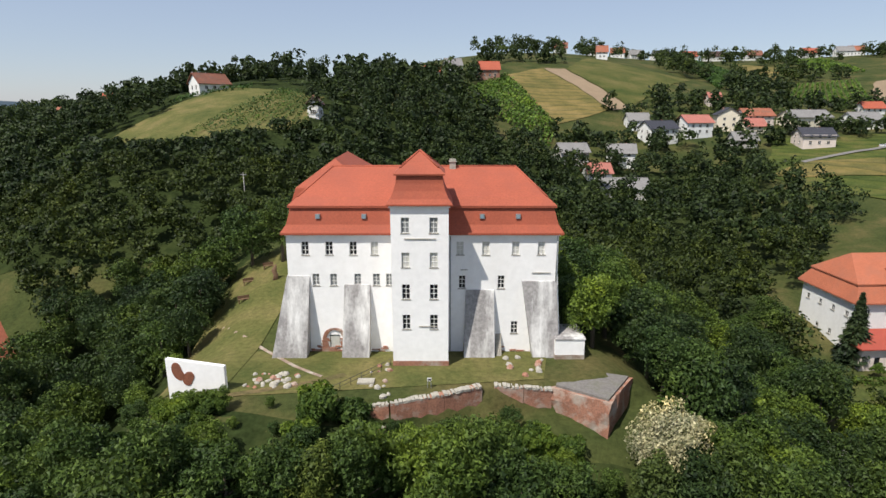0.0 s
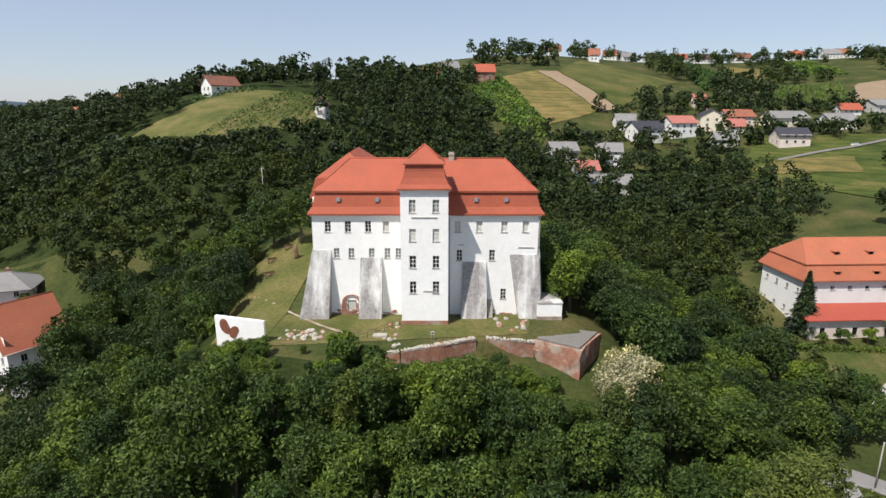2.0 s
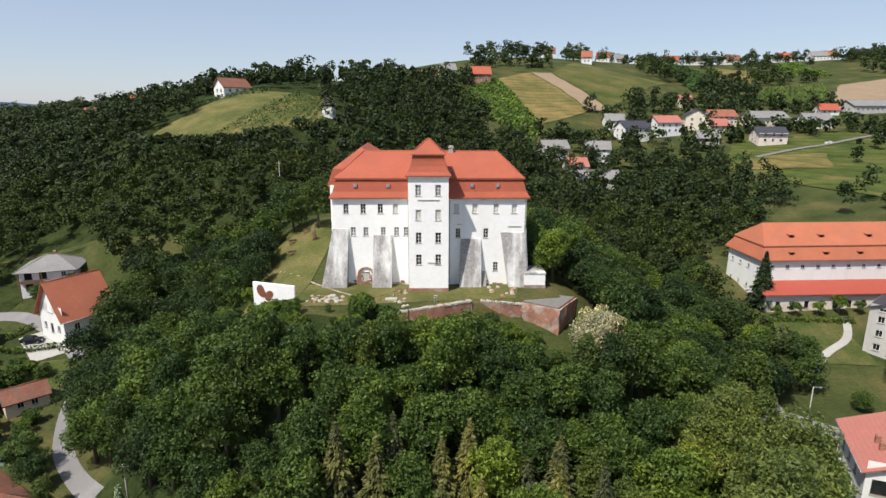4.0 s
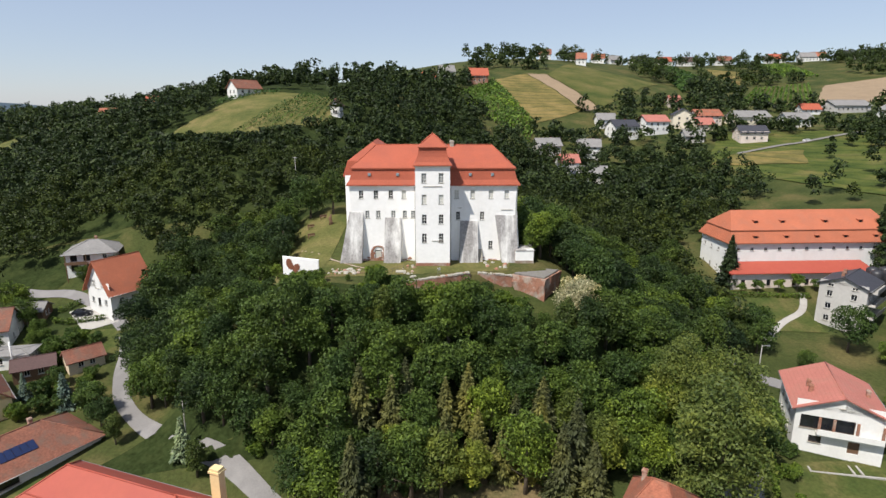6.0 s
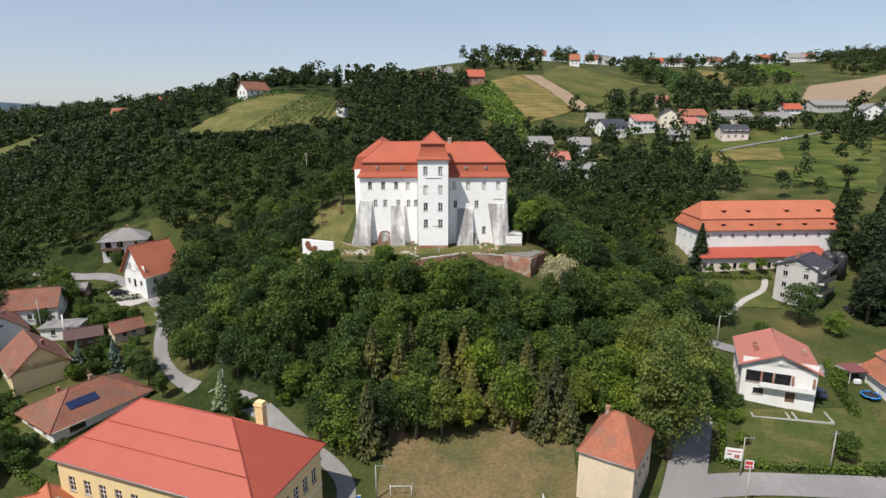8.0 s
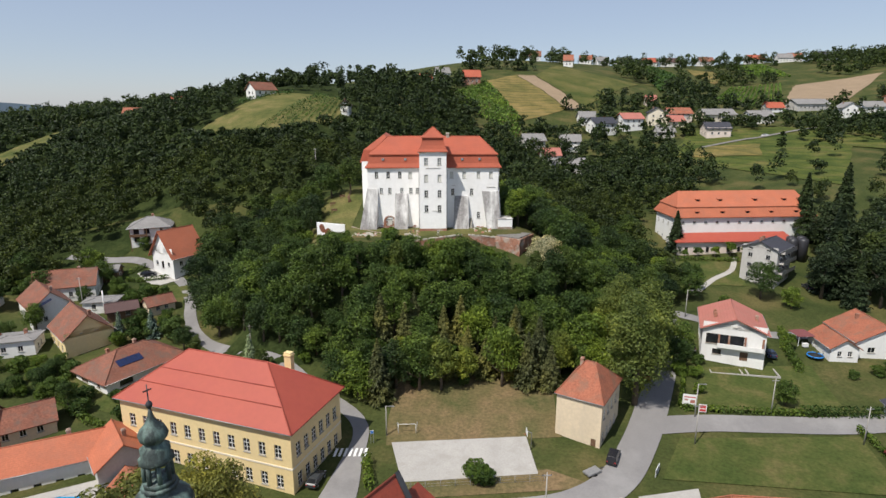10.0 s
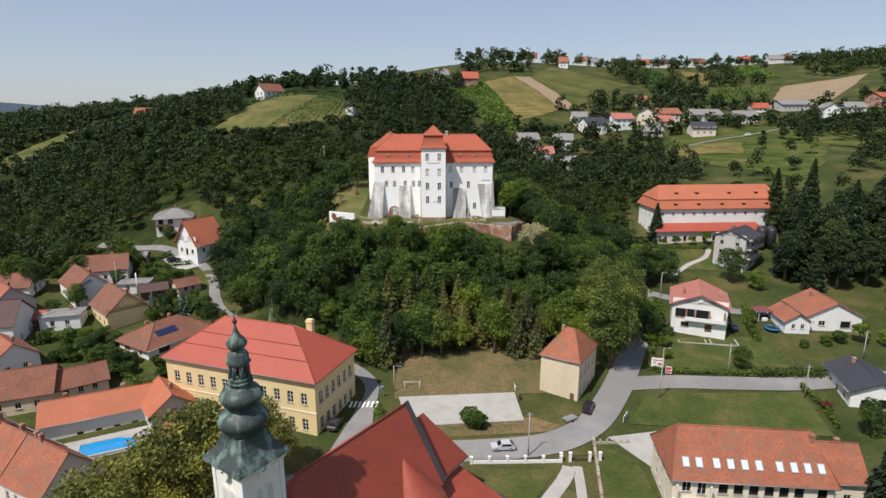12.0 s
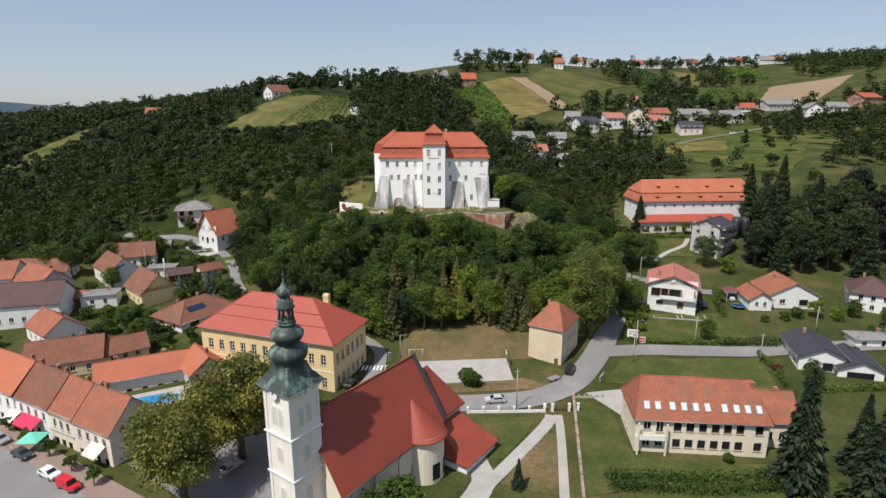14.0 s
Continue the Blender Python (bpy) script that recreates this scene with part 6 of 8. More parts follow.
for key, x, y, s in (("plane", -43.4, -35.8, 1.18), ("plane", -37.8, -25, 1.22), ("plane", -31.9, -17.9, 1.0), ("small", -9.2, -42.1, 1.9), ("small", -12.5, -44.9, 1.7), ("spruce", 55.1, -34.6, 1.12), ("spruce", 62.2, -41.2, 1.1), ("spruce", 67.6, -31.5, 0.8),
                     ("a", 76.6, -5.3, 0.62), ("redbush", 74.3, 2.9, 1.1), ("bush", 46.9, -28.6, 0.7), ("c", 65.9, 18.9, 0.62), ("bush", 52.6, 29.5, 1.1), ("bush", 55.5, 34.6, 1.0), ("bush", 50.8, 23.5, 0.9), ("bush", 3.6, -0.9, 1.6), ("bush", 4.8, -1.4, 1.3),
                     ("spruce", 9.4, -34.1, 0.3), ("bush", -43.1, -5.3, 1.6), ("blue", -70.2, 48.4, 1.0), ("blue", -79.6, 51.3, 0.7), ("c", -63.5, 46, 0.8), ("a", -60.5, 42.5, 0.55), ("d", -56, 38.5, 0.5), ("c", -83, 27, 0.55), ("c", -78.7, 23.5, 0.6), ("b", -73.7, 20.4, 0.5), ("c", -84, 32, 0.5), ("bush", -65.8, 23, 1.0),
                     ("bush", -61.7, 17.3, 1.3), ("c", -76, 55, 0.5), ("c", -87.8, 25.6, 0.5), ("bush", -70.7, 19.4, 1.4), ("blue", -42.5, 33.5, 1.0), ("d", -39, 30, 0.6), ("bush", -51.8, 21.5, 1.4), ("c", -46.9, 25.6, 0.5), ("c", -56.8, 23.5, 0.45), ("a", 87, 66, 0.95), ("c", 92, 60, 0.7), ("e", 67, 66, 0.9), ("e", 62, 70, 0.95), ("a", 70, 72, 0.8), ("c", 74, 60, 0.5),
                     ("small", 101, 30, 1.2), ("c", 106, 28, 0.5), ("c", 112, 30, 0.6), ("a", 115.6, 23.5, 0.5), ("c", 121.5, 21.5, 0.6), ("bush", 96, 30, 1.2), ("bush", 92, 29, 1.0), ("bush", 109.4, 19.4, 1.3), ("b", 135, 34, 0.7), ("bush", 86, 28, 0.8), ("small", 79, 40, 0.9), ("redbush", 98.2, 11.1, 1.0), ("c", 117, 11.1, 0.5), ("c", 126.6, 6.8, 0.6), ("a", 139, 13.1, 0.7),
                     ("c", -96, 66, 0.6), ("a", -100, 52, 0.7), ("c", -104, 47, 0.6), ("c", -90, 70, 0.5), ("e", -97, 78, 0.7), ("c", -92, 74, 0.5), ("e", -103, 84, 0.8), ("c", -94, 96, 0.5), ("c", -88, 100, 0.4), ("bush", -84, 66, 1.4), ("bush", -80, 63, 1.2), ("e", -110, 68, 0.8), ("a", -118, 62, 0.9), ("a", -125, 64, 0.9), ("e", -132, 66, 0.9), ("b", -118, 76, 0.9)):
    plant(key, x, y, s, (x * 13 + y * 7) % 360)
for k, (x, y, s) in enumerate(((112, 74, 1.25), (104, 66, 0.9), (119, 68, 1.1), (128, 74, 1.3), (126, 62, 0.95), (137, 66, 1.2), (142, 76, 1.25), (150, 66, 1.1), (133, 84, 1.1), (118, 82, 0.9), (146, 56, 1.0), (156, 80, 1.25), (109, 60, 0.7), (160, 60, 1.1), (150, 92, 1.2), (168, 74, 1.2), (140, 95, 1.0), (121, 90, 1.15), (130, 98, 1.2), (116, 60, 0.9), (160, 98, 1.2), (134, 56, 0.95), (123, 77, 1.2), (145, 84, 1.3), (108, 68, 0.95), (176, 88, 1.2), (165, 86, 1.3), (120, 102, 1.1))):
    plant("pine" if k % 3 else "cedar", x, y, s, k * 47, group="dark conifers of the park")
for x, y in ((-84.7, -15.3), (-78.7, -19.5), (-71.9, -23.7), (-65.5, -27.9), (-59.8, -31.5)):
    plant("small", x, y, 0.72, x * 20, group="small street trees on the pavement")
# low brush along the foot of the wood and round the ruins
for k in range(70):
    x, y = rg.uniform(-46, 50), rg.uniform(26, 57)
    if wooded_near(x, y) and not (-14 < x < 12 and y > 52):
        plant("bush", x, y, rg.uniform(0.7, 1.4), rg.uniform(0, 360), group="bushes under the trees")
for x, y, s in ((7.6, 57.2, 0.42), (9.6, 56.2, 0.36), (-8.4, 56.6, 0.18), (-3.5, 56.0, 0.16), (9.0, 55.0, 0.3)):
    plant("c", x, y, s, x * 40)

for k in range(95):
    x, y = rg.uniform(-16, 16), rg.uniform(44.5, 56.2)
    if rg.random() < 0.35 and y < 53:
        plant("c", x, y, rg.uniform(0.3, 0.45), rg.uniform(0, 360), group="bushes under the trees")
    else:
        plant("bush", x, y, rg.uniform(0.8, 1.5), rg.uniform(0, 360), group="bushes under the trees")
for k in range(26):
    plant("bush", rg.uniform(-38, -24), rg.uniform(49, 56), rg.uniform(0.5, 0.9), rg.uniform(0, 360), group="bushes under the trees")

# ---- houses on the hills ----
FAR = []


def far_house(label, x, y, w, d, rot, wall_h, rise, roof="gable", wall="white", tile="tile_worn", **kw):
    w = w * 0.84
    FAR.append((x, y, max(w, d) * 0.75))
    n = max(2, int(w / 3.5))
    floors = (1.0,) if wall_h < 4.5 else (1.0, 3.7)
    win = {"S": spread_windows(n, w, floors, 1.2, 1.3), "W": spread_windows(2, d, floors, 1.2, 1.3), "E": spread_windows(2, d, floors, 1.2, 1.3)}
    return house(label, x, y, w, d, rot, wall_h, rise, roof, wall, tile, sunk=4.0, windows=win, group="houses on the hills", over=0.7, gutter=False, **kw)


far_house("white hilltop house with red gabled roof", -93.5, 236, 15, 9, 48, 3.4, 3.6, tile="tile_old")
far_house("red-roofed cottage between trees", -158, 283, 11, 9, 20, 4, 4, tile="tile_castle")
far_house("orange-roofed cottage on the ridge", -205, 320, 12, 9, 10, 4, 3.5, tile="tile_worn")
far_house("narrow white vineyard hut with dark roof", -43.5, 199, 5, 4, 80, 4.6, 1.8, tile="tile_brown")
far_house("red wooden house with red roof", 27, 352, 14, 10, 5, 5, 4.5, wall="brick", tile="tile_castle")
far_house("small red-roofed house on the ridge", -6, 345, 10, 8, 0, 3.5, 3, tile="tile_castle")
far_house("grey-roofed house on the ridge", 6, 372, 12, 9, 15, 4, 4, tile="roof_grey")
for x, y, w, t, lab in ((127, 478, 10, "tile_worn", "pink"), (178, 610, 16, "tile_worn", "orange"), (205, 640, 18, "roof_grey", "grey"), (234, 640, 24, "roof_dark", "dark"), (266, 648, 20, "tile_castle", "red"), (294, 650, 22, "tile_brown", "brown"), (340, 655, 20, "tile_old", "brown"),
                        (404, 660, 24, "tile_castle", "red"), (436, 650, 20, "roof_grey", "grey"), (452, 655, 18, "tile_worn", "orange"), (470, 630, 20, "roof_dark", "dark"), (560, 560, 20, "tile_worn", "orange"), (150, 600, 14, "tile_old", "brown"), (110, 560, 14, "tile_old", "brown")):
    far_house("distant ridge house with %s tiled roof" % lab, x, y, w, 12, (x * 7) % 40 - 20, 5.0, 5.0, tile=t)
for x, y, w, d, rot, hh, t, wl, lab in ((53, 237, 14, 9, 10, 4.5, "roof_grey", "grey_wall", "grey-walled house with grey roof among trees"), (75, 242, 13, 9, -10, 5.2, "roof_grey", "white", "white two-storey house with grey roof"), (60, 222, 11, 8, 5, 3.0, "tile_pink", "white", "low house with faded pink roof"), (66, 208, 20, 9, 0, 3.0, "roof_grey", "grey_wall", "long low shed with grey roof"),
                                        (96, 288, 12, 9, 0, 4.0, "roof_grey", "white", "white house with flat grey roof"), (101, 272, 17, 11, 15, 6.0, "roof_dark", "white", "white two-storey house with dark roof"), (121, 280, 16, 11, 10, 6.0, "tile_pink", "white", "white two-storey house with faded pink roof"), (141, 289, 15, 11, 75, 6.5, "roof_dark", "cream", "cream gabled house with dark roof"),
                                        (156, 292, 18, 10, 5, 5.0, "tile_worn", "pinkish", "long pinkish house with orange roof"), (150, 282, 12, 8, 5, 3.0, "tile_pink", "cream", "low house with faded pink roof"), (136, 262, 12, 8, 0, 3.0, "roof_grey", "grey_wall", "low shed with grey roof"), (180, 290, 26, 11, 10, 4.2, "roof_grey", "cream", "long barn with grey roof"), (163, 254, 16, 11, -5, 4.6, "roof_dark", "pinkish", "house with dark blue-grey roof"),
                                        (203, 282, 18, 10, 5, 4.0, "roof_grey", "white", "white house with grey roof"), (236, 323, 14, 8, 0, 3.0, "tile_castle", "white", "low white house with red roof"), (266, 332, 30, 14, 5, 4.0, "roof_grey", "grey_wall", "large barn with grey-brown roof"), (270, 297, 14, 10, 80, 6.0, "roof_grey", "white", "white two-storey gabled house"), (297, 312, 18, 10, 0, 3.5, "roof_grey", "white", "low white house with grey roof"), (328, 324, 24, 12, 20, 6.0, "tile_castle", "brick", "red-roofed house with brick walls"), (152, 330, 8, 7, 0, 4, "tile_pink", "pinkish", "small pink house among dense trees")):
    far_house(lab, x, y, w, d, rot, hh, 3.2, "gable", wl, t)
# left quarter of the town
for lab, x, y, w, d, rot, hh, rise, rf, wl, t in (("white house with dark brown roof and arched windows", -114, 35, 20, 12, 12, 5.5, 4.5, "gable", "white", "tile_brown"), ("white workshop with orange roof", -99.5, 23.5, 12, 9, -38, 3.6, 3.4, "gable", "white", "tile_worn"), ("old low house with brown tile roof", -88, 9.5, 15, 10, 20, 3.4, 3.8, "gable", "beige", "tile_old"),
                                              ("old shed with dark tile roof", -78, 14, 10, 7, 35, 2.6, 2.6, "gable", "beige", "tile_old"), ("grey gabled house with worn orange roof", -118, 49, 15, 10, -35, 4.8, 4.2, "gable", "grey_wall", "tile_worn"), ("white house with orange roof", -136, 53, 16, 11, 10, 4.8, 4.0, "gable", "white", "tile_worn"), ("low house with brown tile roof", -126, 62, 16, 9, 8, 3.0, 3.2, "gable", "white", "tile_old"),
                                              ("old farmhouse with worn clay roof", -104, 72, 15, 9, 18, 3.8, 3.6, "gable", "white", "tile_old"), ("old house with worn clay roof", -102.5, 60, 14, 9, -45, 4.2, 3.8, "gable", "white", "tile_old"), ("white extension with flat roof", -98.5, 43, 9, 6, 15, 3.4, 0.3, "hip", "white", "roof_grey"), ("low shed with orange roof", -107, 42.5, 9, 5, 12, 2.6, 1.4, "gable", "wood", "tile_worn"),
                                              ("low white shed with flat roof", -90, 63.5, 8, 5, 10, 2.8, 0.3, "hip", "white", "roof_grey"), ("garden shed with dark brown roof", -83, 59.5, 7, 5, 30, 2.4, 1.4, "gable", "wood", "tile_brown"), ("small garden shed with tiled roof", -75, 62.5, 6.5, 4.5, 45, 2.4, 1.7, "gable", "beige", "tile_old"), ("wooden shed with grey roof", -98, 82, 6, 5, 10, 2.6, 1.4, "gable", "wood", "roof_grey")):
    FAR.append((x, y, max(w, d) * 0.7))
    n = max(2, int(w / 3.2))
    house(lab, x, y, w, d, rot, hh, rise, rf, wl, t, sunk=2.5, windows={"S": spread_windows(n, w, (0.9,), 1.0, 1.3), "E": spread_windows(2, d, (0.9,), 0.9, 1.2)}, group="houses of the lower town", over=0.4, gutter=False, chimneys=((0.2, 0.12),) if hh > 3.2 else ())

for k in range(1100):
    x, y = rg.uniform(-128, -60), rg.uniform(14, 84)
    if lane_side(x, y) and x > -70 or off_lane(x, y) < 5 or any((x - a) ** 2 + (y - b) ** 2 < (r + 1.5) ** 2 for a, b, r in FAR + [(-69, 35.7, 10), (-86.3, 47.4, 8), (-87, 83, 7), (-82, 91, 8), (-60, 18, 10)]) or not free(x, y, 2.9):
        continue
    taken.append((x, y))
    key = rg.choice(["bush", "bush", "bush", "bush", "bush", "bush", "c"])
    plant(key, x, y, {"bush": 1.2, "small": 0.9, "c": 0.45, "a": 0.42}[key] * rg.uniform(0.8, 1.25), rg.uniform(0, 360), group="garden shrubs of the lower town")
    if len(taken) > 570:
        break

# ---- vineyards and far woods ----
def vineyard(corners, gap, label, size=0.8):
    a, b, c, d = [np.array(p, float) for p in corners]
    rng = np.random.default_rng(int(abs(a[0]) + abs(a[1])))
    rows = int(max(np.linalg.norm(b - a), np.linalg.norm(c - d)) / gap)
    out = []
    for k in range(rows + 1):
        t = k / rows
        p, q = a * (1 - t) + b * t, d * (1 - t) + c * t
        n = int(np.linalg.norm(q - p) / (size * 0.45))
        s = rng.uniform(0, 1, (n, 1))
        xy = p * (1 - s) + q * s + rng.normal(size=(n, 2)) * 0.22
        z = ground(xy[:, 0], xy[:, 1]) + rng.uniform(0.5, 2.0, n) * (0.7 + 0.3 * size)
        out.append(np.concatenate([xy, z[:, None]], 1))
    p = np.concatenate(out)
    n = len(p)
    nrm = rng.normal(size=(n, 3)) + np.array([-0.2, -0.5, 0.5])
    nrm /= np.linalg.norm(nrm, axis=1, keepdims=True)
    u = np.cross(nrm, rng.normal(size=(n, 3)))
    u /= np.linalg.norm(u, axis=1, keepdims=True)
    w = np.cross(nrm, u)
    s = rng.uniform(0.5, 1.0, (n, 1)) * size
    v = np.stack([p - u * s, p - w * s * 0.7, p + u * s, p + w * s * 0.7], 1).reshape(-1, 3)
    FIELDS.append([Vector(k) for k in corners])
    return tagged(new("vineyard", np_mesh("vineyard", v, quads_of(v), M["vine"])), label, "vineyard", kind="stuff")


vineyard([(-78, 172), (-45, 186), (-47, 224), (-62, 229)], 3.3, "rows of green vines on the slope below the hilltop house", 0.42)
vineyard([(6, 302), (45, 246), (54, 280), (39, 363)], 3.2, "rows of green vines on the hillside", 1.0)
vineyard([(207, 351), (254, 342), (322, 461), (271, 450)], 4.2, "rows of green vines on the hillside", 1.3)
vineyard([(180, 383), (240, 480), (250, 598), (232, 597)], 4.6, "rows of green vines below the ridge", 1.5)
vineyard([(325, 510), (350, 492), (378, 600), (345, 606)], 4.6, "rows of green vines below the ridge", 1.5)
vineyard([(-104, 222), (-78, 230), (-76, 236), (-100, 232)], 2.4, "short rows of vines before the hilltop house", 0.7)

PATCHES = ((118, 262, 42, 12), (190, 268, 42, 10), (150, 318, 40, 20), (205, 392, 30, 40), (222, 330, 26, 14), (285, 482, 42, 20), (75, 525, 80, 20), (500, 570, 90, 60), (575, 430, 100, 70), (100, 300, 18, 24), (250, 250, 34, 12), (310, 270, 40, 14), (230, 232, 16, 8),
           (170, 440, 18, 22), (130, 420, 10, 12), (260, 620, 60, 12), (380, 640, 50, 12), (330, 400, 16, 10), (440, 480, 60, 30), (360, 345, 40, 20), (185, 470, 12, 40), (60, 285, 8, 22), (75, 255, 22, 16), (62, 418, 44, 14), (268, 246, 58, 20), (120, 425, 16, 7), (215, 500, 30, 26), (330, 560, 50, 14), (188, 108, 38, 34), (222, 140, 44, 30), (262, 190, 40, 26), (206, 226, 13, 9), (236, 230, 18, 9), (180, 205, 9, 5))


def wooded_far(x, y, chance):
    if any(inside((x, y), f) for f in FIELDS) or any((x - a) ** 2 + (y - b) ** 2 < r * r for a, b, r in FAR):
        return False
    if -42 < x < 26 and y < 113.5:
        return False
    if -42 < x < -19 and y < 106:
        return False
    if x < -66 and y < 114:
        if off_lane(x, y) < 6 or (x + 82) ** 2 + (y - 91) ** 2 < 130 or (x + 96) ** 2 + (y - 105) ** 2 < 80 or (-97 < x < -72 and y < 92):
            return False
        return (x < -104 and y > 68) or y > 82
    if x < 62 and y < 102:
        return False
    if 150 > x > 66 and y < 122:
        return False
    if x < 24:
        return (y < 348 or (x < -110 and y < 560)) and not (-88 < x < -42 and 228 < y < 330 and chance > 0.3) and not (-130 < x < -90 and 212 < y < 300 and chance > 0.35)
    if y < 238 and x < 50 + (y - 113) * 0.0 + 20:
        return True
    if x < 128 and y < 236:
        return x < 60 + 68 * min(1.0, (y - 100) / 75) if y < 175 else True
    if any(((x - a) / rx) ** 2 + ((y - b) / ry) ** 2 < 1 for a, b, rx, ry in PATCHES):
        return chance < 0.8
    if y > 660:
        return chance < 0.05
    return chance < 0.06


def woodland(name, x0, x1, y0, y1, gap, leaves, size, label):
    rng = np.random.default_rng(int(y0))
    rr = random.Random(int(y0) + 5)
    trees = []
    for gy_ in np.arange(y0, y1, gap):
        for gx_ in np.arange(x0, x1, gap):
            x, y = gx_ + rr.uniform(-0.45, 0.45) * gap, gy_ + rr.uniform(-0.45, 0.45) * gap
            if abs(x) > 0.86 * (y + 125) + 12:
                continue
            if wooded_far(x, y, rr.random()):
                trees.append((x, y))
    t = np.array(trees)
    n = len(t)
    z = ground(t[:, 0], t[:, 1])
    h = rng.uniform(5.5, 14.0, n) * (1 + 0.012 * max(0, gap - 6) * 10)
    h = np.where((t[:, 0] < -30) & (t[:, 0] > -118) & (t[:, 1] > 116) & (t[:, 1] < 178), h * 0.7, h)
    low = (t[:, 0] < -36) & (t[:, 0] > -124) & (t[:, 1] > 152 - 0.4 * np.minimum(0, t[:, 0] + 80)) & (t[:, 1] < 192)
    strip = (t[:, 0] > -285) & (t[:, 0] < -185) & (t[:, 1] > 180) & (t[:, 1] < 335)
    h = np.where(strip, h * 0.5, h)
    h = np.where(low, np.minimum(h, 10) * 0.32, h)
    r = gap * rng.uniform(0.40, 0.74, n)
    C = 9
    d = rng.normal(size=(n, C, 3))
    d /= np.linalg.norm(d, axis=2, keepdims=True)
    q = rng.uniform(0.3, 0.72, (n, C, 1))
    cen = np.stack([t[:, 0], t[:, 1], z + h * (0.55 if gap < 8 else 0.36)], 1)[:, None] + d * q * np.stack([r, r, h * 0.5], 1)[:, None]
    pick = rng.integers(0, C, (n, leaves))
    c = np.take_along_axis(cen, pick[..., None].repeat(3, 2), 1)
    d = rng.normal(size=(n, leaves, 3))
    d /= np.linalg.norm(d, axis=2, keepdims=True)
    d[..., 2] = np.where(d[..., 2] < -0.3, -d[..., 2], d[..., 2])
    p = (c + d * (r * 0.46)[:, None, None] * rng.uniform(0.62, 1.15, (n, leaves, 1))).reshape(-1, 3)
    d = d.reshape(-1, 3)
    nrm = d + rng.normal(size=d.shape) * 0.5
    nrm /= np.linalg.norm(nrm, axis=1, keepdims=True)
    u = np.cross(nrm, rng.normal(size=d.shape))
    u /= np.linalg.norm(u, axis=1, keepdims=True)
    w = np.cross(nrm, u)
    s = rng.uniform(0.6, 1.25, (len(d), 1)) * size
    v = np.stack([p - u * s, p - w * s * 0.7, p + u * s, p + w * s * 0.7], 1).reshape(-1, 3)
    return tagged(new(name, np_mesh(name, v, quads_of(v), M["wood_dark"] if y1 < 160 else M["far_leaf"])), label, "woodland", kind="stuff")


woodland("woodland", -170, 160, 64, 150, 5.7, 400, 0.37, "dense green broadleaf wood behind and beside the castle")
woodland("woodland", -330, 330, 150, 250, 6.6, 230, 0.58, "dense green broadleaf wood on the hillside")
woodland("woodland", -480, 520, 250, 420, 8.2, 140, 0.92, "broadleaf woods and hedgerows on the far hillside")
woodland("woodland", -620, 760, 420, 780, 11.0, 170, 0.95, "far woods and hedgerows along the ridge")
# ring of far hills; the distance haze is painted as their blue colour
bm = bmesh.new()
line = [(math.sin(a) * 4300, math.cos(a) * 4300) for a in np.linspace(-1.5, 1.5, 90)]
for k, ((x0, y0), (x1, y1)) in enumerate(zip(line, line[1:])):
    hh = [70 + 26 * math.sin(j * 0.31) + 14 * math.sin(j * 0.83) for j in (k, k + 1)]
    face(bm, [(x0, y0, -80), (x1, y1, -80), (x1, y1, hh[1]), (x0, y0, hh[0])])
tagged(new("backdrop", mesh_of("backdrop", bm, surface("hills with haze painted blue", (0.27, 0.34, 0.42), 1.0, 0.08, 0.002, 0.01))), "distant hills on the horizon, haze painted in as blue", "backdrop", kind="structure")


# ---- hedges, walls and fences ----
def hedge(points, w, h, label, mat="hedge"):
    """A clipped hedge along a line."""
    rng = np.random.default_rng(int(abs(points[0][0]) * 10 + abs(points[0][1])))
    line = smooth_path(points, 0.9)
    o = line[0]
    oz = gz(o.x, o.y)
    clumps = []
    for p in line:
        z = gz(p.x, p.y) - oz
        for zz in np.arange(0.3, h, 0.7):
            clumps.append(((p.x - o.x, p.y - o.y, z + zz), (w * 0.55, w * 0.55, 0.5)))
    v = leaf_cloud(rng, clumps, int(len(line) * 46 * max(1, h / 1.4)), 0.24, 0.4)
    e = tagged(new("hedge", np_mesh("hedge", v, quads_of(v), M[mat])), label, "hedge", "garden hedges")
    e.matrix_basis = Matrix.Translation((o.x, o.y, oz))
    return e


hedge([(45.7, 17.9), (55.6, 16.7), (67, 15.6)], 1.0, 1.2, "clipped green hedge along the side street")
hedge([(67.5, 15.6), (81.4, 15), (87.4, 15.7)], 1.6, 1.9, "tall green hedge along the side street")
hedge([(45.1, 18.9), (49.5, 28), (53.6, 37.9), (55.5, 44)], 0.9, 1.2, "clipped green hedge beside the street")
hedge([(74.6, 10.6), (74.2, 4), (72.6, -3.1)], 1.0, 1.3, "clipped green hedge between lawns")
hedge([(81.5, 47), (78.5, 40), (76, 31)], 1.8, 2.2, "tall green hedge between gardens")
hedge([(25.2, -32), (39.3, -33.1), (52.5, -32.7)], 2.2, 1.6, "broad green hedge behind the school lawn")
hedge([(25.1, -34.6), (39.2, -36.1), (53.2, -35.5)], 2.2, 1.8, "broad yellow-green hedge behind the school lawn")
hedge([(77.1, -5.9), (85.9, -5.5), (94.8, -4.9)], 1.4, 1.2, "clipped green hedge by the modern house")
hedge([(70, 91.4), (82, 90.6), (93, 89.8)], 1.4, 1.4, "clipped green hedge below the barracks")
hedge([(-92, 80), (-88.5, 79.2), (-81, 80.6)], 1.2, 1.5, "clipped dark hedge round the forecourt")
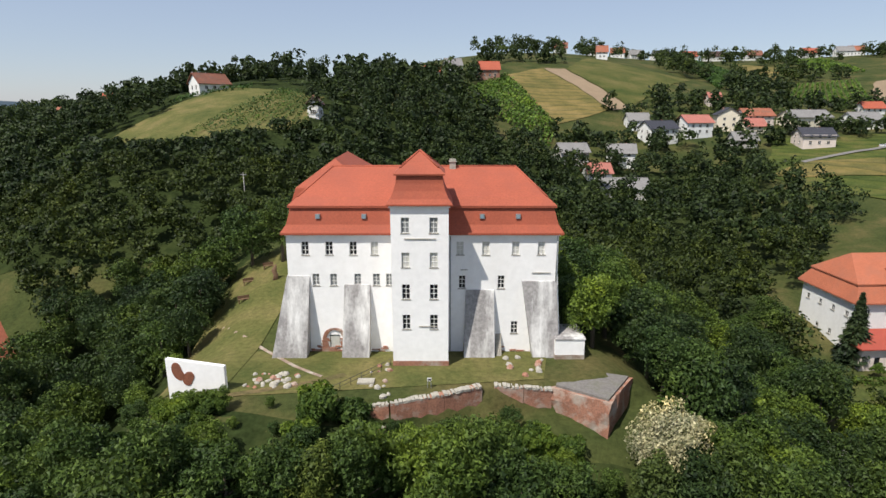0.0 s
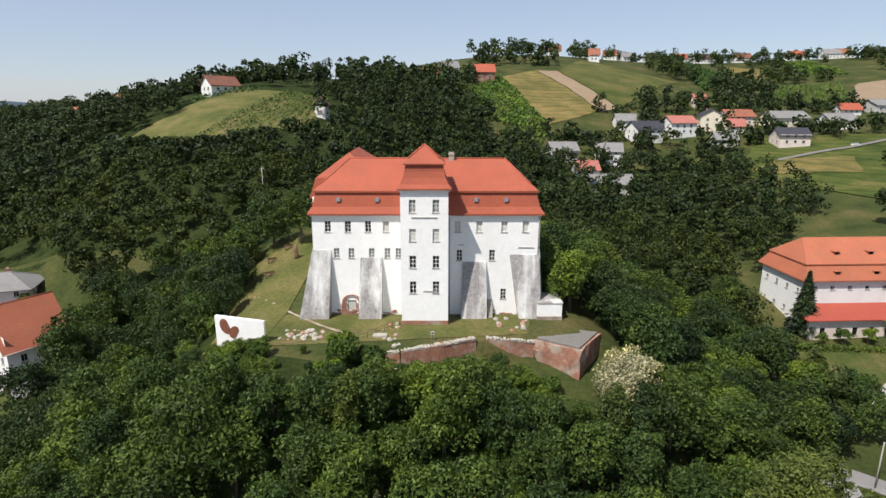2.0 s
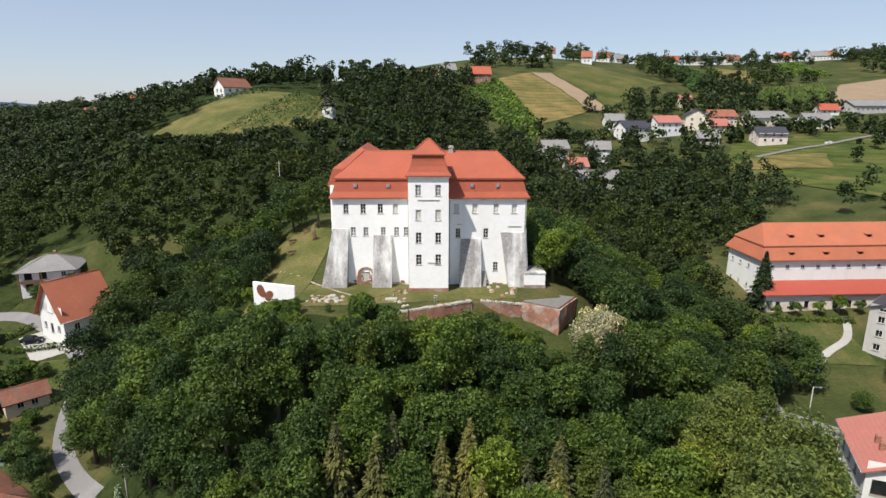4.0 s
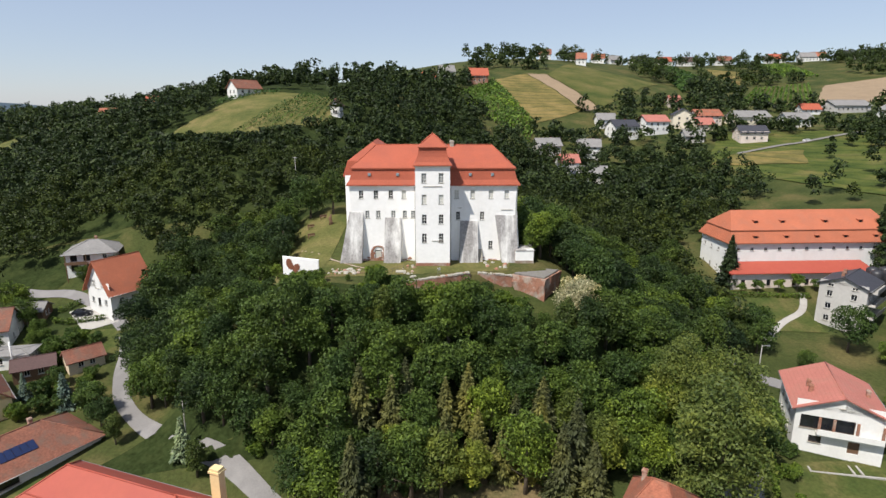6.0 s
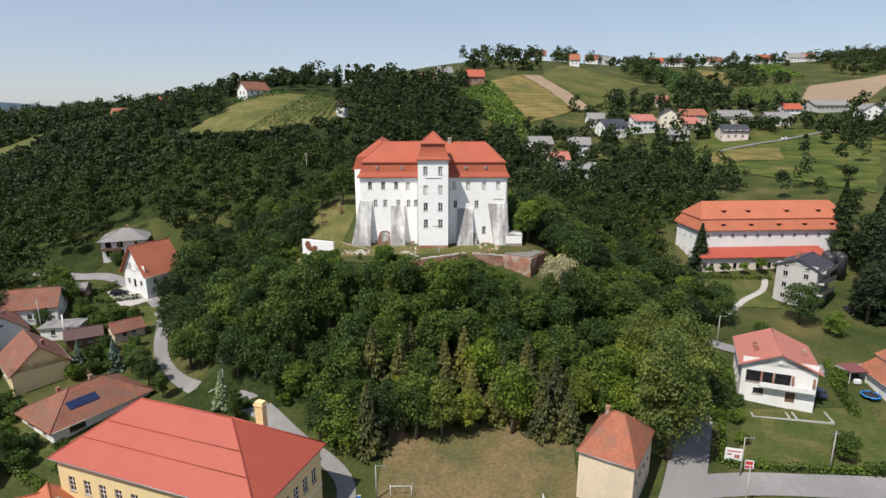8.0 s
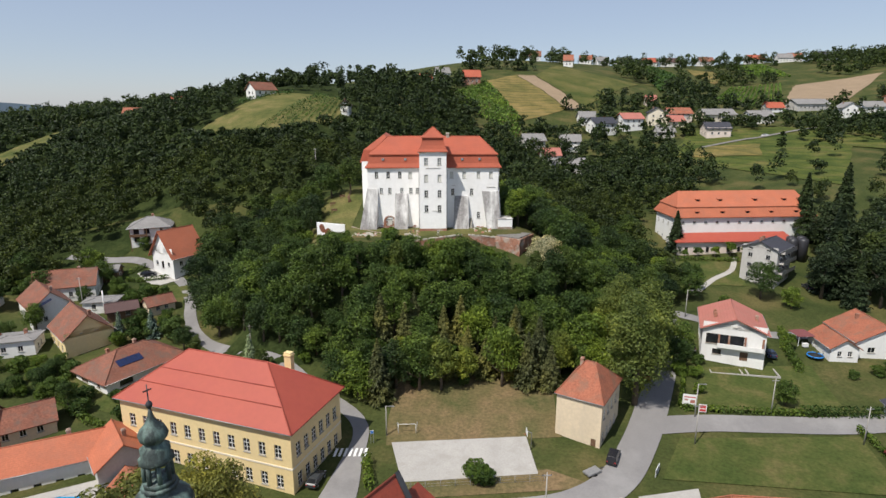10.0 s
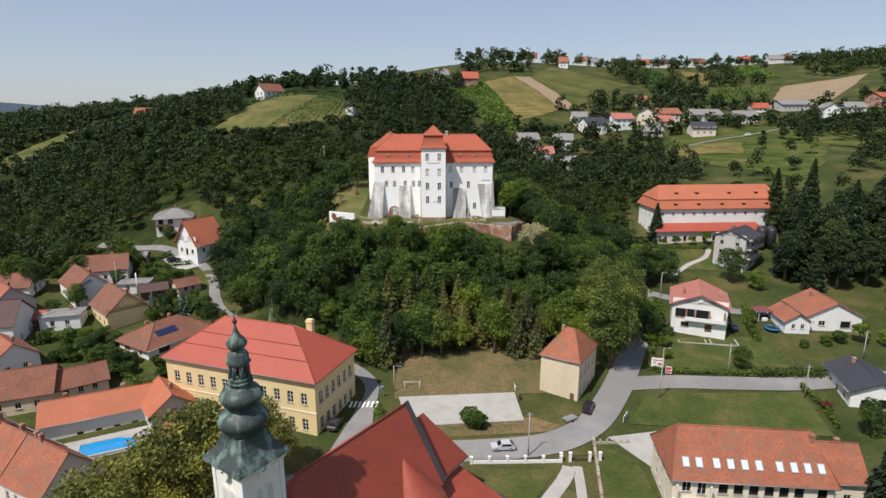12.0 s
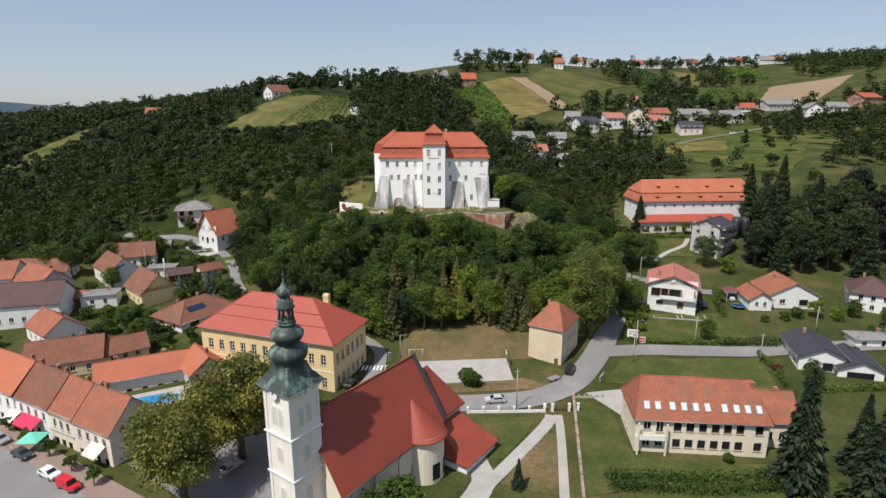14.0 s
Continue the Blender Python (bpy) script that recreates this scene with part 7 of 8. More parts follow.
hedge([(-93, 84), (-90, 87)], 1.2, 1.3, "clipped dark hedge round the forecourt")
hedge([(-103, 31), (-97, 34), (-93, 36.5)], 1.2, 1.6, "green hedge round the garden")
hedge([(-86, 30), (-71.6, 18.9), (-63.6, 14.2)], 1.4, 1.2, "green garden hedge by the lane")
hedge([(-25.8, 11.1), (-27.4, 19.4)], 1.2, 1.5, "green hedge behind the mansion")
hedge([(-14.5, 4), (-13.5, -2)], 1.6, 1.8, "green shrubs beside the crossing")

gate = thing("boundary_wall", pose(2.8, -11.5, gz(2.8, -11.5)), "low white boundary wall with posts before the church", "wall")
part("coping_wall", boxes((0, 15.6, -0.12, 0.12, -0.5, 0.55)), M["white"], gate)
for k in range(6):
    part("post", boxes((-0.2 + 3.1 * k, 0.2 + 3.1 * k, -0.2, 0.2, -0.5, 1.25), (-0.26 + 3.1 * k, 0.26 + 3.1 * k, -0.26, 0.26, 1.25, 1.36)), M["white"], gate)
for k in range(5):
    bm = bmesh.new()
    for z in (0.75, 1.1):
        tube(bm, [(0.2 + 3.1 * k, 0, z), (2.9 + 3.1 * k, 0, z)], 0.025, 5)
    part("rail", bm, M["metal_dark"], gate)
gate2 = thing("boundary_wall", pose(19.9, -11.3, gz(19.9, -11.3)), "white gate posts with iron gate at the church path", "gate")
for x in (-1.6, 0.0, 3.4, 5.2):
    part("post", boxes((x - 0.22, x + 0.22, -0.22, 0.22, -0.5, 1.6), (x - 0.28, x + 0.28, -0.28, 0.28, 1.6, 1.72)), M["white"], gate2)
for x0 in (0.3, 1.85):
    bars = [(x0 + 0.12 * k, x0 + 0.03 + 0.12 * k, -0.015, 0.015, 0.1, 1.3) for k in range(12)] + [(x0, x0 + 1.4, -0.02, 0.02, z, z + 0.05) for z in (0.2, 1.2)]
    part("gate_leaf", boxes(*bars), M["metal_dark"], gate2, "dark iron gate leaf")
low = thing("boundary_wall", pose(25.6, -5.4, gz(25.6, -5.4), 0, 0, -101), "low dark stone wall beside the church lawn", "wall")
for k in range(23):
    part("post", boxes((1.4 * k, 1.4 * k + 1.3, -0.25, 0.25, -3.5, 0.6 - 0.06 * (k % 3) - 0.055 * k)), M["ruin"], low)
yardwall = thing("boundary_wall", pose(25.1, -6.6, gz(25.1, -6.6)), "low stone wall with posts by the yard", "wall")
for k in range(6):
    part("post", boxes((1.25 * k, 1.25 * k + 0.3, -0.15, 0.15, -0.5, 0.9)), M["stone"], yardwall)
part("coping_wall", boxes((0, 6.5, -0.1, 0.1, -0.5, 0.45)), M["stone"], yardwall)


# ---- street things ----
def car(label, x, y, rot, colour, van=False, length=4.2):
    e = thing("car", pose(x, y, gz(x, y) + 0.2, 0, 0, rot), label, "car", "cars")
    key = "car_" + "_".join(str(int(v * 100)) for v in colour)
    if key not in M:
        M[key] = surface("car paint", colour, 0.25, 0.03)
    L, W = length, 0.86
    if van:
        prof = [(-L / 2, 0.35), (L / 2, 0.35), (L / 2, 0.85), (L / 2 - 0.9, 1.05), (L / 2 - 1.4, 1.75), (-L / 2 + 0.2, 1.8), (-L / 2, 1.0)]
        glass = [(L / 2 - 0.95, 1.08), (L / 2 - 1.42, 1.66), (-0.2, 1.68), (-0.2, 1.08)]
    else:
        prof = [(-L / 2, 0.32), (L / 2, 0.32), (L / 2, 0.72), (L / 2 - 0.25, 0.86), (L / 2 - 1.15, 0.96), (L / 2 - 1.8, 1.42), (-L / 2 + 0.9, 1.46), (-L / 2 + 0.15, 1.02), (-L / 2, 0.9)]
        glass = [(L / 2 - 1.25, 0.98), (L / 2 - 1.82, 1.36), (-L / 2 + 0.95, 1.38), (-L / 2 + 0.45, 1.0)]
    bm = bmesh.new()
    sides = []
    for s in (-1, 1):
        sides.append([bm.verts.new((px, s * (W - (0.13 if pz > 1.1 else 0.0)), pz)) for px, pz in prof])
    bm.faces.new(sides[0])
    bm.faces.new(sides[1][::-1])
    n = len(prof)
    for k in range(n):
        bm.faces.new((sides[0][(k + 1) % n], sides[0][k], sides[1][k], sides[1][(k + 1) % n]))
    bmesh.ops.recalc_face_normals(bm, faces=bm.faces[:])
    bmesh.ops.bevel(bm, geom=bm.edges[:], offset=0.05, segments=2, affect="EDGES", clamp_overlap=True)
    part("body", bm, M[key], e)
    for s in (-1, 1):
        bm = bmesh.new()
        face(bm, [(px, s * (W - (0.125 if pz > 1.1 else 0.02) + 0.012), pz) for px, pz in (glass if s < 0 else glass[::-1])])
        part("side_window", bm, M["glass"], e)
    if not van:
        for (ax, az), (bx, bz), nm in (((L / 2 - 1.13, 0.985), (L / 2 - 1.75, 1.40), "windscreen"), ((-L / 2 + 0.2, 1.06), (-L / 2 + 0.86, 1.44), "rear_window")):
            bm = bmesh.new()
            o = 0.02 if nm == "windscreen" else -0.02
            face(bm, [(ax + o, -0.72, az + 0.02), (ax + o, 0.72, az + 0.02), (bx + o, 0.62, bz + 0.01), (bx + o, -0.62, bz + 0.01)])
            part(nm, bm, M["glass"], e)
    else:
        bm = bmesh.new()
        face(bm, [(L / 2 - 0.88, -0.75, 1.08), (L / 2 - 0.88, 0.75, 1.08), (L / 2 - 1.36, 0.66, 1.72), (L / 2 - 1.36, -0.66, 1.72)])
        part("windscreen", bm, M["glass"], e)
    for sx in (-1, 1):
        for sy in (-1, 1):
            bm = bmesh.new()
            tube(bm, [(0, -0.1, 0), (0, 0.1, 0)], 0.31, 14)
            wh = part("wheel", bm, M["rubber"], e, m=Matrix.Translation((sx * L * 0.3, sy * 0.8, 0.31)))
            bm = bmesh.new()
            tube(bm, [(0, sy * 0.1, 0), (0, sy * 0.115, 0)], 0.19, 10)
            part("rim", bm, M["metal_grey"], wh)
    for s in (-1, 1):
        part("headlight", boxes((L / 2 - 0.06, L / 2 + 0.012, s * 0.62 - 0.14, s * 0.62 + 0.14, 0.6, 0.74)), plain("lamp_glass", (0.7, 0.7, 0.68), 0.1), e)
        part("tail_light", boxes((-L / 2 - 0.012, -L / 2 + 0.06, s * 0.66 - 0.12, s * 0.66 + 0.12, 0.72, 0.9)), plain("tail_red", (0.35, 0.02, 0.02), 0.3), e)
    return e


car("silver hatchback on the bend of the street", 8.7, -7.9, 183, (0.45, 0.47, 0.49))
car("black estate car parked by the narrow house", 27.2, 3.9, 62, (0.02, 0.02, 0.024), van=True)
car("dark red car parked under the lime trees", 42.6, 29.5, 62, (0.2, 0.03, 0.035))
car("dark blue car beside the white house", 73.2, 37.2, 80, (0.03, 0.045, 0.08))
car("grey car under the carport", 56, 40.5, 90, (0.3, 0.3, 0.31))
car("black car on the forecourt of the slope", -87, 82.6, 10, (0.015, 0.015, 0.02))
car("dark grey car parked along the street", -76.6, -23.7, -28, (0.05, 0.06, 0.065))
car("white hatchback parked along the street", -68.4, -29.2, -28, (0.72, 0.72, 0.72))
car("bright red small van parked along the street", -63.4, -32.3, -28, (0.55, 0.02, 0.03), van=True)
car("grey car parked along the street", -83.8, -19, -28, (0.3, 0.3, 0.32))
car("dark car parked beside the mansion", -22.1, -0.4, 75, (0.04, 0.045, 0.05))
car("silver car parked under the plane trees", -38.6, -28.3, 60, (0.35, 0.36, 0.37))
car("white car on the country lane", 186, 242.2, 15, (0.7, 0.7, 0.7))
for x, y, cc in ((104, 72, (0.05, 0.05, 0.06)), (108, 70.5, (0.15, 0.02, 0.03))):
    car("parked car in shade below the apartment block", x, y, 80, cc)


def pole(x, y, h, label, lamp=False, r=0.13, mat="concrete"):
    e = thing("utility_pole", pose(x, y, gz(x, y)), label, "pole", "poles")
    bm = bmesh.new()
    tube(bm, [(0, 0, -0.5), (0, 0, h)], [r, r * 0.6], 8)
    part("post", bm, M[mat], e)
    if lamp:
        part("lamp_arm", boxes((-0.04, 1.3, -0.04, 0.04, h - 0.15, h - 0.05)), M["metal_grey"], e)
        part("lamp_head", boxes((0.9, 1.5, -0.12, 0.12, h - 0.2, h - 0.05)), M["metal_grey"], e)
    else:
        part("crossarm", boxes((-0.7, 0.7, -0.05, 0.05, h - 0.5, h - 0.38)), M["metal_grey"], e)
        for s in (-0.6, 0, 0.6):
            bm = bmesh.new()
            tube(bm, [(s, 0, h - 0.38), (s, 0, h - 0.18)], 0.05, 6)
            part("insulator", bm, M["metal_dark"], e)
    return e


for x, y, h, lamp in ((43, 7.9, 8.0, False), (72.8, 7.1, 7.5, False), (61.5, 16.3, 7.5, False), (12.9, -9.8, 8.5, False), (61.8, 55.8, 7.5, True), (46.5, 15.7, 7.0, True), (-43, 36.2, 7.0, False), (-62, 62, 6.5, True), (-11.7, 11.6, 6.0, True), (-95, 63, 9.0, False), (95.6, 21.5, 7.5, False), (111.4, 18.3, 7.5, False)):
    pole(x, y, h, "slim grey street lamp beside the road" if lamp else "pale concrete utility pole beside the road", lamp)
pole(-45, 128, 9, "bare grey pole in the wood", False)


def panel_sign(name, x, y, rot, w, h, foot, fills, label):
    """A sign board on posts; fills: coloured bars (x0, x1, z0, z1, colour key) on its face."""
    e = thing(name, pose(x, y, gz(x, y), 0, 0, rot), label, "sign")
    part("board", boxes((-w / 2, w / 2, -0.04, 0.04, foot, foot + h)), M["paint_white"], e)
    for s in (-0.4, 0.4):
        part("post", boxes((s * w - 0.04, s * w + 0.04, 0.042, 0.12, -0.3, foot + h)), M["metal_grey"], e)
    for k, (x0, x1, z0, z1, key) in enumerate(fills):
        part("printed_bar", boxes((x0 * w, x1 * w, -0.046 - 0.002 * k, -0.042, foot + z0 * h, foot + z1 * h)), M[key], e)
    return e


plain("sign_red", (0.5, 0.05, 0.05), 0.5)
plain("sign_blue", (0.03, 0.16, 0.5), 0.5)
panel_sign("billboard", 46.3, 17.9, -15, 2.6, 2.2, 1.2, [(-0.40, 0.40, 0.70, 0.80, "sign_red"), (-0.36, -0.1, 0.42, 0.56, "tile_pink"), (0.05, 0.36, 0.2, 0.5, "tile_pink")], "white billboard with coloured bars by the junction")
panel_sign("billboard", 48.5, 16.9, -15, 1.4, 1.6, 0.3, [(-0.4, 0.4, 0.5, 0.9, "sign_red"), (-0.4, 0.4, 0.1, 0.4, "sign_red")], "small red and white notice board by the junction")
panel_sign("banner", 33.4, 0.4, 55, 2.4, 1.2, 0.2, [(-0.45, -0.05, 0.2, 0.8, "metal_dark"), (0.05, 0.42, 0.45, 0.6, "metal_dark")], "leaning white banner with dark bars on the lawn corner")
panel_sign("notice_board", -1.6, 60.6, 0, 0.5, 0.4, 0.9, [(-0.4, 0.4, 0.2, 0.8, "metal_dark")], "small dark notice board before the castle")
panel_sign("road_sign", -14.1, 9.5, 10, 0.6, 0.6, 2.0, [(-0.45, 0.45, 0.05, 0.95, "sign_blue")], "square blue road sign by the crossing")

goal = thing("football_goal", pose(-8, 12, gz(-8, 12)), "white steel football goal behind the court", "goal")
for x in (-1.6, 1.6):
    bm = bmesh.new()
    tube(bm, [(x, 0, -0.1), (x, 0, 2.0)], 0.05, 6)
    part("post", bm, M["paint_white"], goal)
    bm = bmesh.new()
    tube(bm, [(x, 0, 2.0), (x * 1.15, 0.9, 1.9), (x * 1.05, 1.3, 0)], 0.035, 6)
    part("stay", bm, M["paint_white"], goal)
bm = bmesh.new()
tube(bm, [(-1.6, 0, 2.0), (1.6, 0, 2.0)], 0.05, 6)
part("crossbar", bm, M["paint_white"], goal)
hoop = thing("basketball_hoop", pose(13.8, 7.3, gz(13.8, 7.3), 0, 0, 90), "steel basketball hoop at the edge of the court", "hoop")
bm = bmesh.new()
tube(bm, [(0, 0, -0.3), (0, 0, 3.2), (0, 0.8, 3.6)], 0.07, 8)
part("post", bm, M["metal_grey"], hoop)
part("backboard", boxes((-0.8, 0.8, 0.8, 0.85, 2.9, 3.9)), M["paint_white"], hoop)
bm = bmesh.new()
tube(bm, [(0.22 * math.cos(t), 1.1 + 0.22 * math.sin(t), 3.05) for t in [2 * math.pi * k / 12 for k in range(13)]], 0.02, 5)
part("ring", bm, M["sign_red"], hoop)
fence = thing("mesh_fence", pose(-9.4, -2.2, gz(-9.4, -2.2), 0, 0, 3), "low wire fence between court and street", "fence")
for k in range(11):
    bm = bmesh.new()
    tube(bm, [(2.4 * k, 0, -0.4), (2.4 * k, 0, 1.4)], 0.035, 6)
    part("post", bm, M["metal_grey"], fence)
for z in (0.3, 0.8, 1.3):
    bm = bmesh.new()
    tube(bm, [(0, 0, z), (24, 0, z)], 0.012, 4)
    part("wire", bm, M["metal_grey"], fence)
trailer = thing("trailer", pose(22.7, 0.6, gz(22.7, 0.6), 0, 0, 30), "small grey flat trailer parked on the verge", "trailer")
part("bed", boxes((-1.4, 1.4, -0.75, 0.75, 0.45, 0.75)), M["metal_grey"], trailer)
part("drawbar", boxes((1.4, 2.6, -0.06, 0.06, 0.45, 0.55)), M["metal_dark"], trailer)
for s in (-1, 1):
    bm = bmesh.new()
    tube(bm, [(0, s * 0.7, 0.3), (0, s * 0.9, 0.3)], 0.3, 12)
    part("wheel", bm, M["rubber"], trailer)
slide = thing("playground_slide", pose(31.0, 35.0, gz(31, 35), 0, 0, -60), "red plastic playground slide on the slope", "slide")
bm = bmesh.new()
roof_from(bm, [[(-0.3, 0, 1.9), (0.3, 0, 1.9), (0.3, -2.6, 0.3), (-0.3, -2.6, 0.3)][::-1]], 0.12)
part("chute", bm, plain("slide_red", (0.6, 0.04, 0.03), 0.4), slide)
part("ladder", boxes((-0.3, -0.22, 0, 0.1, -0.2, 2.4), (0.22, 0.3, 0, 0.1, -0.2, 2.4), *[(-0.22, 0.22, 0.02, 0.08, 0.3 * k, 0.3 * k + 0.06) for k in range(1, 7)]), M["metal_grey"], slide)
gaz = thing("gazebo", pose(84, 43, gz(84, 43)), "small garden gazebo with dark red and white canopy", "gazebo")
for sx in (-1, 1):
    for sy in (-1, 1):
        part("post", boxes((sx * 1.7 - 0.05, sx * 1.7 + 0.05, sy * 1.7 - 0.05, sy * 1.7 + 0.05, -0.3, 2.3)), M["paint_white"], gaz)
bm = bmesh.new()
lathe(bm, [(2.0, 2.3), (1.95, 2.4), (1.0, 3.0), (0.05, 3.4)], square=True)
part("canopy", bm, plain("canopy_red", (0.16, 0.05, 0.05), 0.8), gaz)
part("table", boxes((-1.0, 0.2, -2.6, -1.9, 0, 0.8)), M["paint_white"], gaz)
tramp = thing("trampoline", pose(83, 36.2, gz(83, 36.2)), "round trampoline with blue padding on the lawn", "trampoline")
bm = bmesh.new()
tube(bm, [(1.6 * math.cos(t), 1.6 * math.sin(t), 0.75) for t in [2 * math.pi * k / 20 for k in range(21)]], 0.16, 6)
part("padding", bm, plain("pad_blue", (0.02, 0.2, 0.55), 0.5), tramp)
bm = bmesh.new()
lathe(bm, [(1.55, 0.72), (1.55, 0.76), (0.02, 0.765)], 20)
part("mat", bm, M["rubber"], tramp)
for k in range(6):
    t = 2 * math.pi * k / 6
    bm = bmesh.new()
    tube(bm, [(1.6 * math.cos(t), 1.6 * math.sin(t), -0.1), (1.6 * math.cos(t), 1.6 * math.sin(t), 2.4)], 0.03, 6)
    part("pole", bm, M["metal_dark"], tramp)
carport = thing("carport", pose(54.8, 41.0, gz(54.8, 41), 0, 0, -13), "flat grey carport beside the white house", "carport")
part("roof", boxes((-1.8, 1.6, -3, 3, 2.5, 2.65)), M["concrete"], carport)
for sx in (-1.7, 1.5):
    for sy in (-2.8, 2.8):
        part("post", boxes((sx - 0.06, sx + 0.06, sy - 0.06, sy + 0.06, -0.4, 2.5)), M["metal_grey"], carport)
terrace = thing("garden_wall", pose(63.6, 29.6, gz(63.6, 29.6), 0, 0, -11), "low concrete garden wall round two lawn beds", "wall")
part("front_wall", boxes((-7, 7, -0.15, 0.15, -0.8, 0.35)), M["concrete"], terrace)
for x in (-7, -0.6, 0.6, 6.7):
    part("side_wall", boxes((x, x + 0.3, 0.15, 5.2, -0.5, 0.45)), M["concrete"], terrace)
pool = thing("swimming_pool", pose(-61.9, -5.3, gz(-61.9, -5.3), 0, 0, 24), "rectangular bright blue swimming pool with grey rim", "pool")
part("rim", boxes((-5.0, 5.0, -2.6, -2.1, -0.6, 0.35), (-5.0, 5.0, 2.1, 2.6, -0.6, 0.35), (-5.0, -4.5, -2.1, 2.1, -0.6, 0.35), (4.5, 5.0, -2.1, 2.1, -0.6, 0.35)), M["concrete"], pool)
part("water", boxes((-4.5, 4.5, -2.1, 2.1, -0.6, 0.25)), M["water"], pool)
sheet("yard", [(-70.1, -11.8), (-54.8, -5.3), (-57.1, 1.3), (-72.4, -5.3)], M["concrete"], "grey paved courtyard round the pool", "yard", 0.1)
mast = thing("chimney_pipe", pose(-88, 60.4, gz(-88, 60.4)), "tall white flue pipe beside the shed", "pipe")
bm = bmesh.new()
tube(bm, [(0, 0, 0), (0, 0, 6.5)], 0.18, 10)
part("pipe", bm, M["white"], mast)
solar = thing("solar_array", pose(-99.5, 55.5, gz(-99.5, 55.5) + 5.4, 24, 0, -45), "dark roof-mounted solar panels on the old house", "solar panel")
for k in range(6):
    part("panel", boxes((-3.4 + 1.1 * k, -2.4 + 1.1 * k, -1.6, 1.6, 1.0, 1.08)), M["solar"], solar)

# ---- terrace before the castle ----
ribbon("path", [(-33, 80), (-30, 76.5), (-24.1, 71.2), (-18.6, 66.1), (-14.8, 63.4)], 0.5, M["ruin"], "narrow footworn stone path across the castle lawn", "path", 0.12)
ribbon("path", [(-28, 57.5), (-22, 59.6), (-16.5, 61.5), (-12, 64)], 1.0, M["drygrass"], "bare trodden earth path before the castle", "path", 0.1)
sheet("lawn", [(-37, 64), (-25.6, 61), (-23.6, 104), (-39, 104)], M["meadow"], "sunlit grass slope beside the castle", "lawn", 0.14, 2.0)
sheet("lawn", [(-27, 58.2), (12.2, 62.8), (14, 70.8), (-26, 70.8)], M["meadow"], "sparse sunlit grass on the castle terrace", "lawn", 0.07, 1.0)
rail = thing("railing", pose(-14.1, 57.4, gz(-14.1, 57.4)), "dark iron handrail along the terrace steps", "railing")
o = Vector((-14.1, 57.4, gz(-14.1, 57.4)))
pts = []
for k in range(8):
    t = k / 7
    x, y = -14.1 + 7.5 * t, 57.4 + 9.0 * t
    z = gz(x, y)
    pts.append(Vector((x, y, z)) - o)
    bm = bmesh.new()
    tube(bm, [pts[-1] + Vector((0, 0, -0.2)), pts[-1] + Vector((0, 0, 1.0))], 0.035, 6)
    part("post", bm, M["metal_dark"], rail)
for h in (0.5, 1.0):
    bm = bmesh.new()
    tube(bm, [p + Vector((0, 0, h)) for p in pts], 0.03, 6)
    part("rail", bm, M["metal_dark"], rail)
plinth = thing("stone_slab", pose(-9.2, 62.0, gz(-9.2, 62)), "pale low stone slab on the lawn", "stone")
part("slab", boxes((-1.0, 1.0, -0.6, 0.6, -0.2, 0.3)), M["stone"], plinth)
art = thing("art_wall", pose(-28.6, 60.4, 30.3, 0, 0, -8), "white plastered free-standing wall with rusty butterfly", "wall")
bm = boxes((-3.6, 3.6, -0.25, 0.25, -2, 3.6))
for v in bm.verts:
    if v.co.z > 3 and v.co.x > 0:
        v.co.z -= 0.5
part("wall", bm, M["castle_wall"], art)
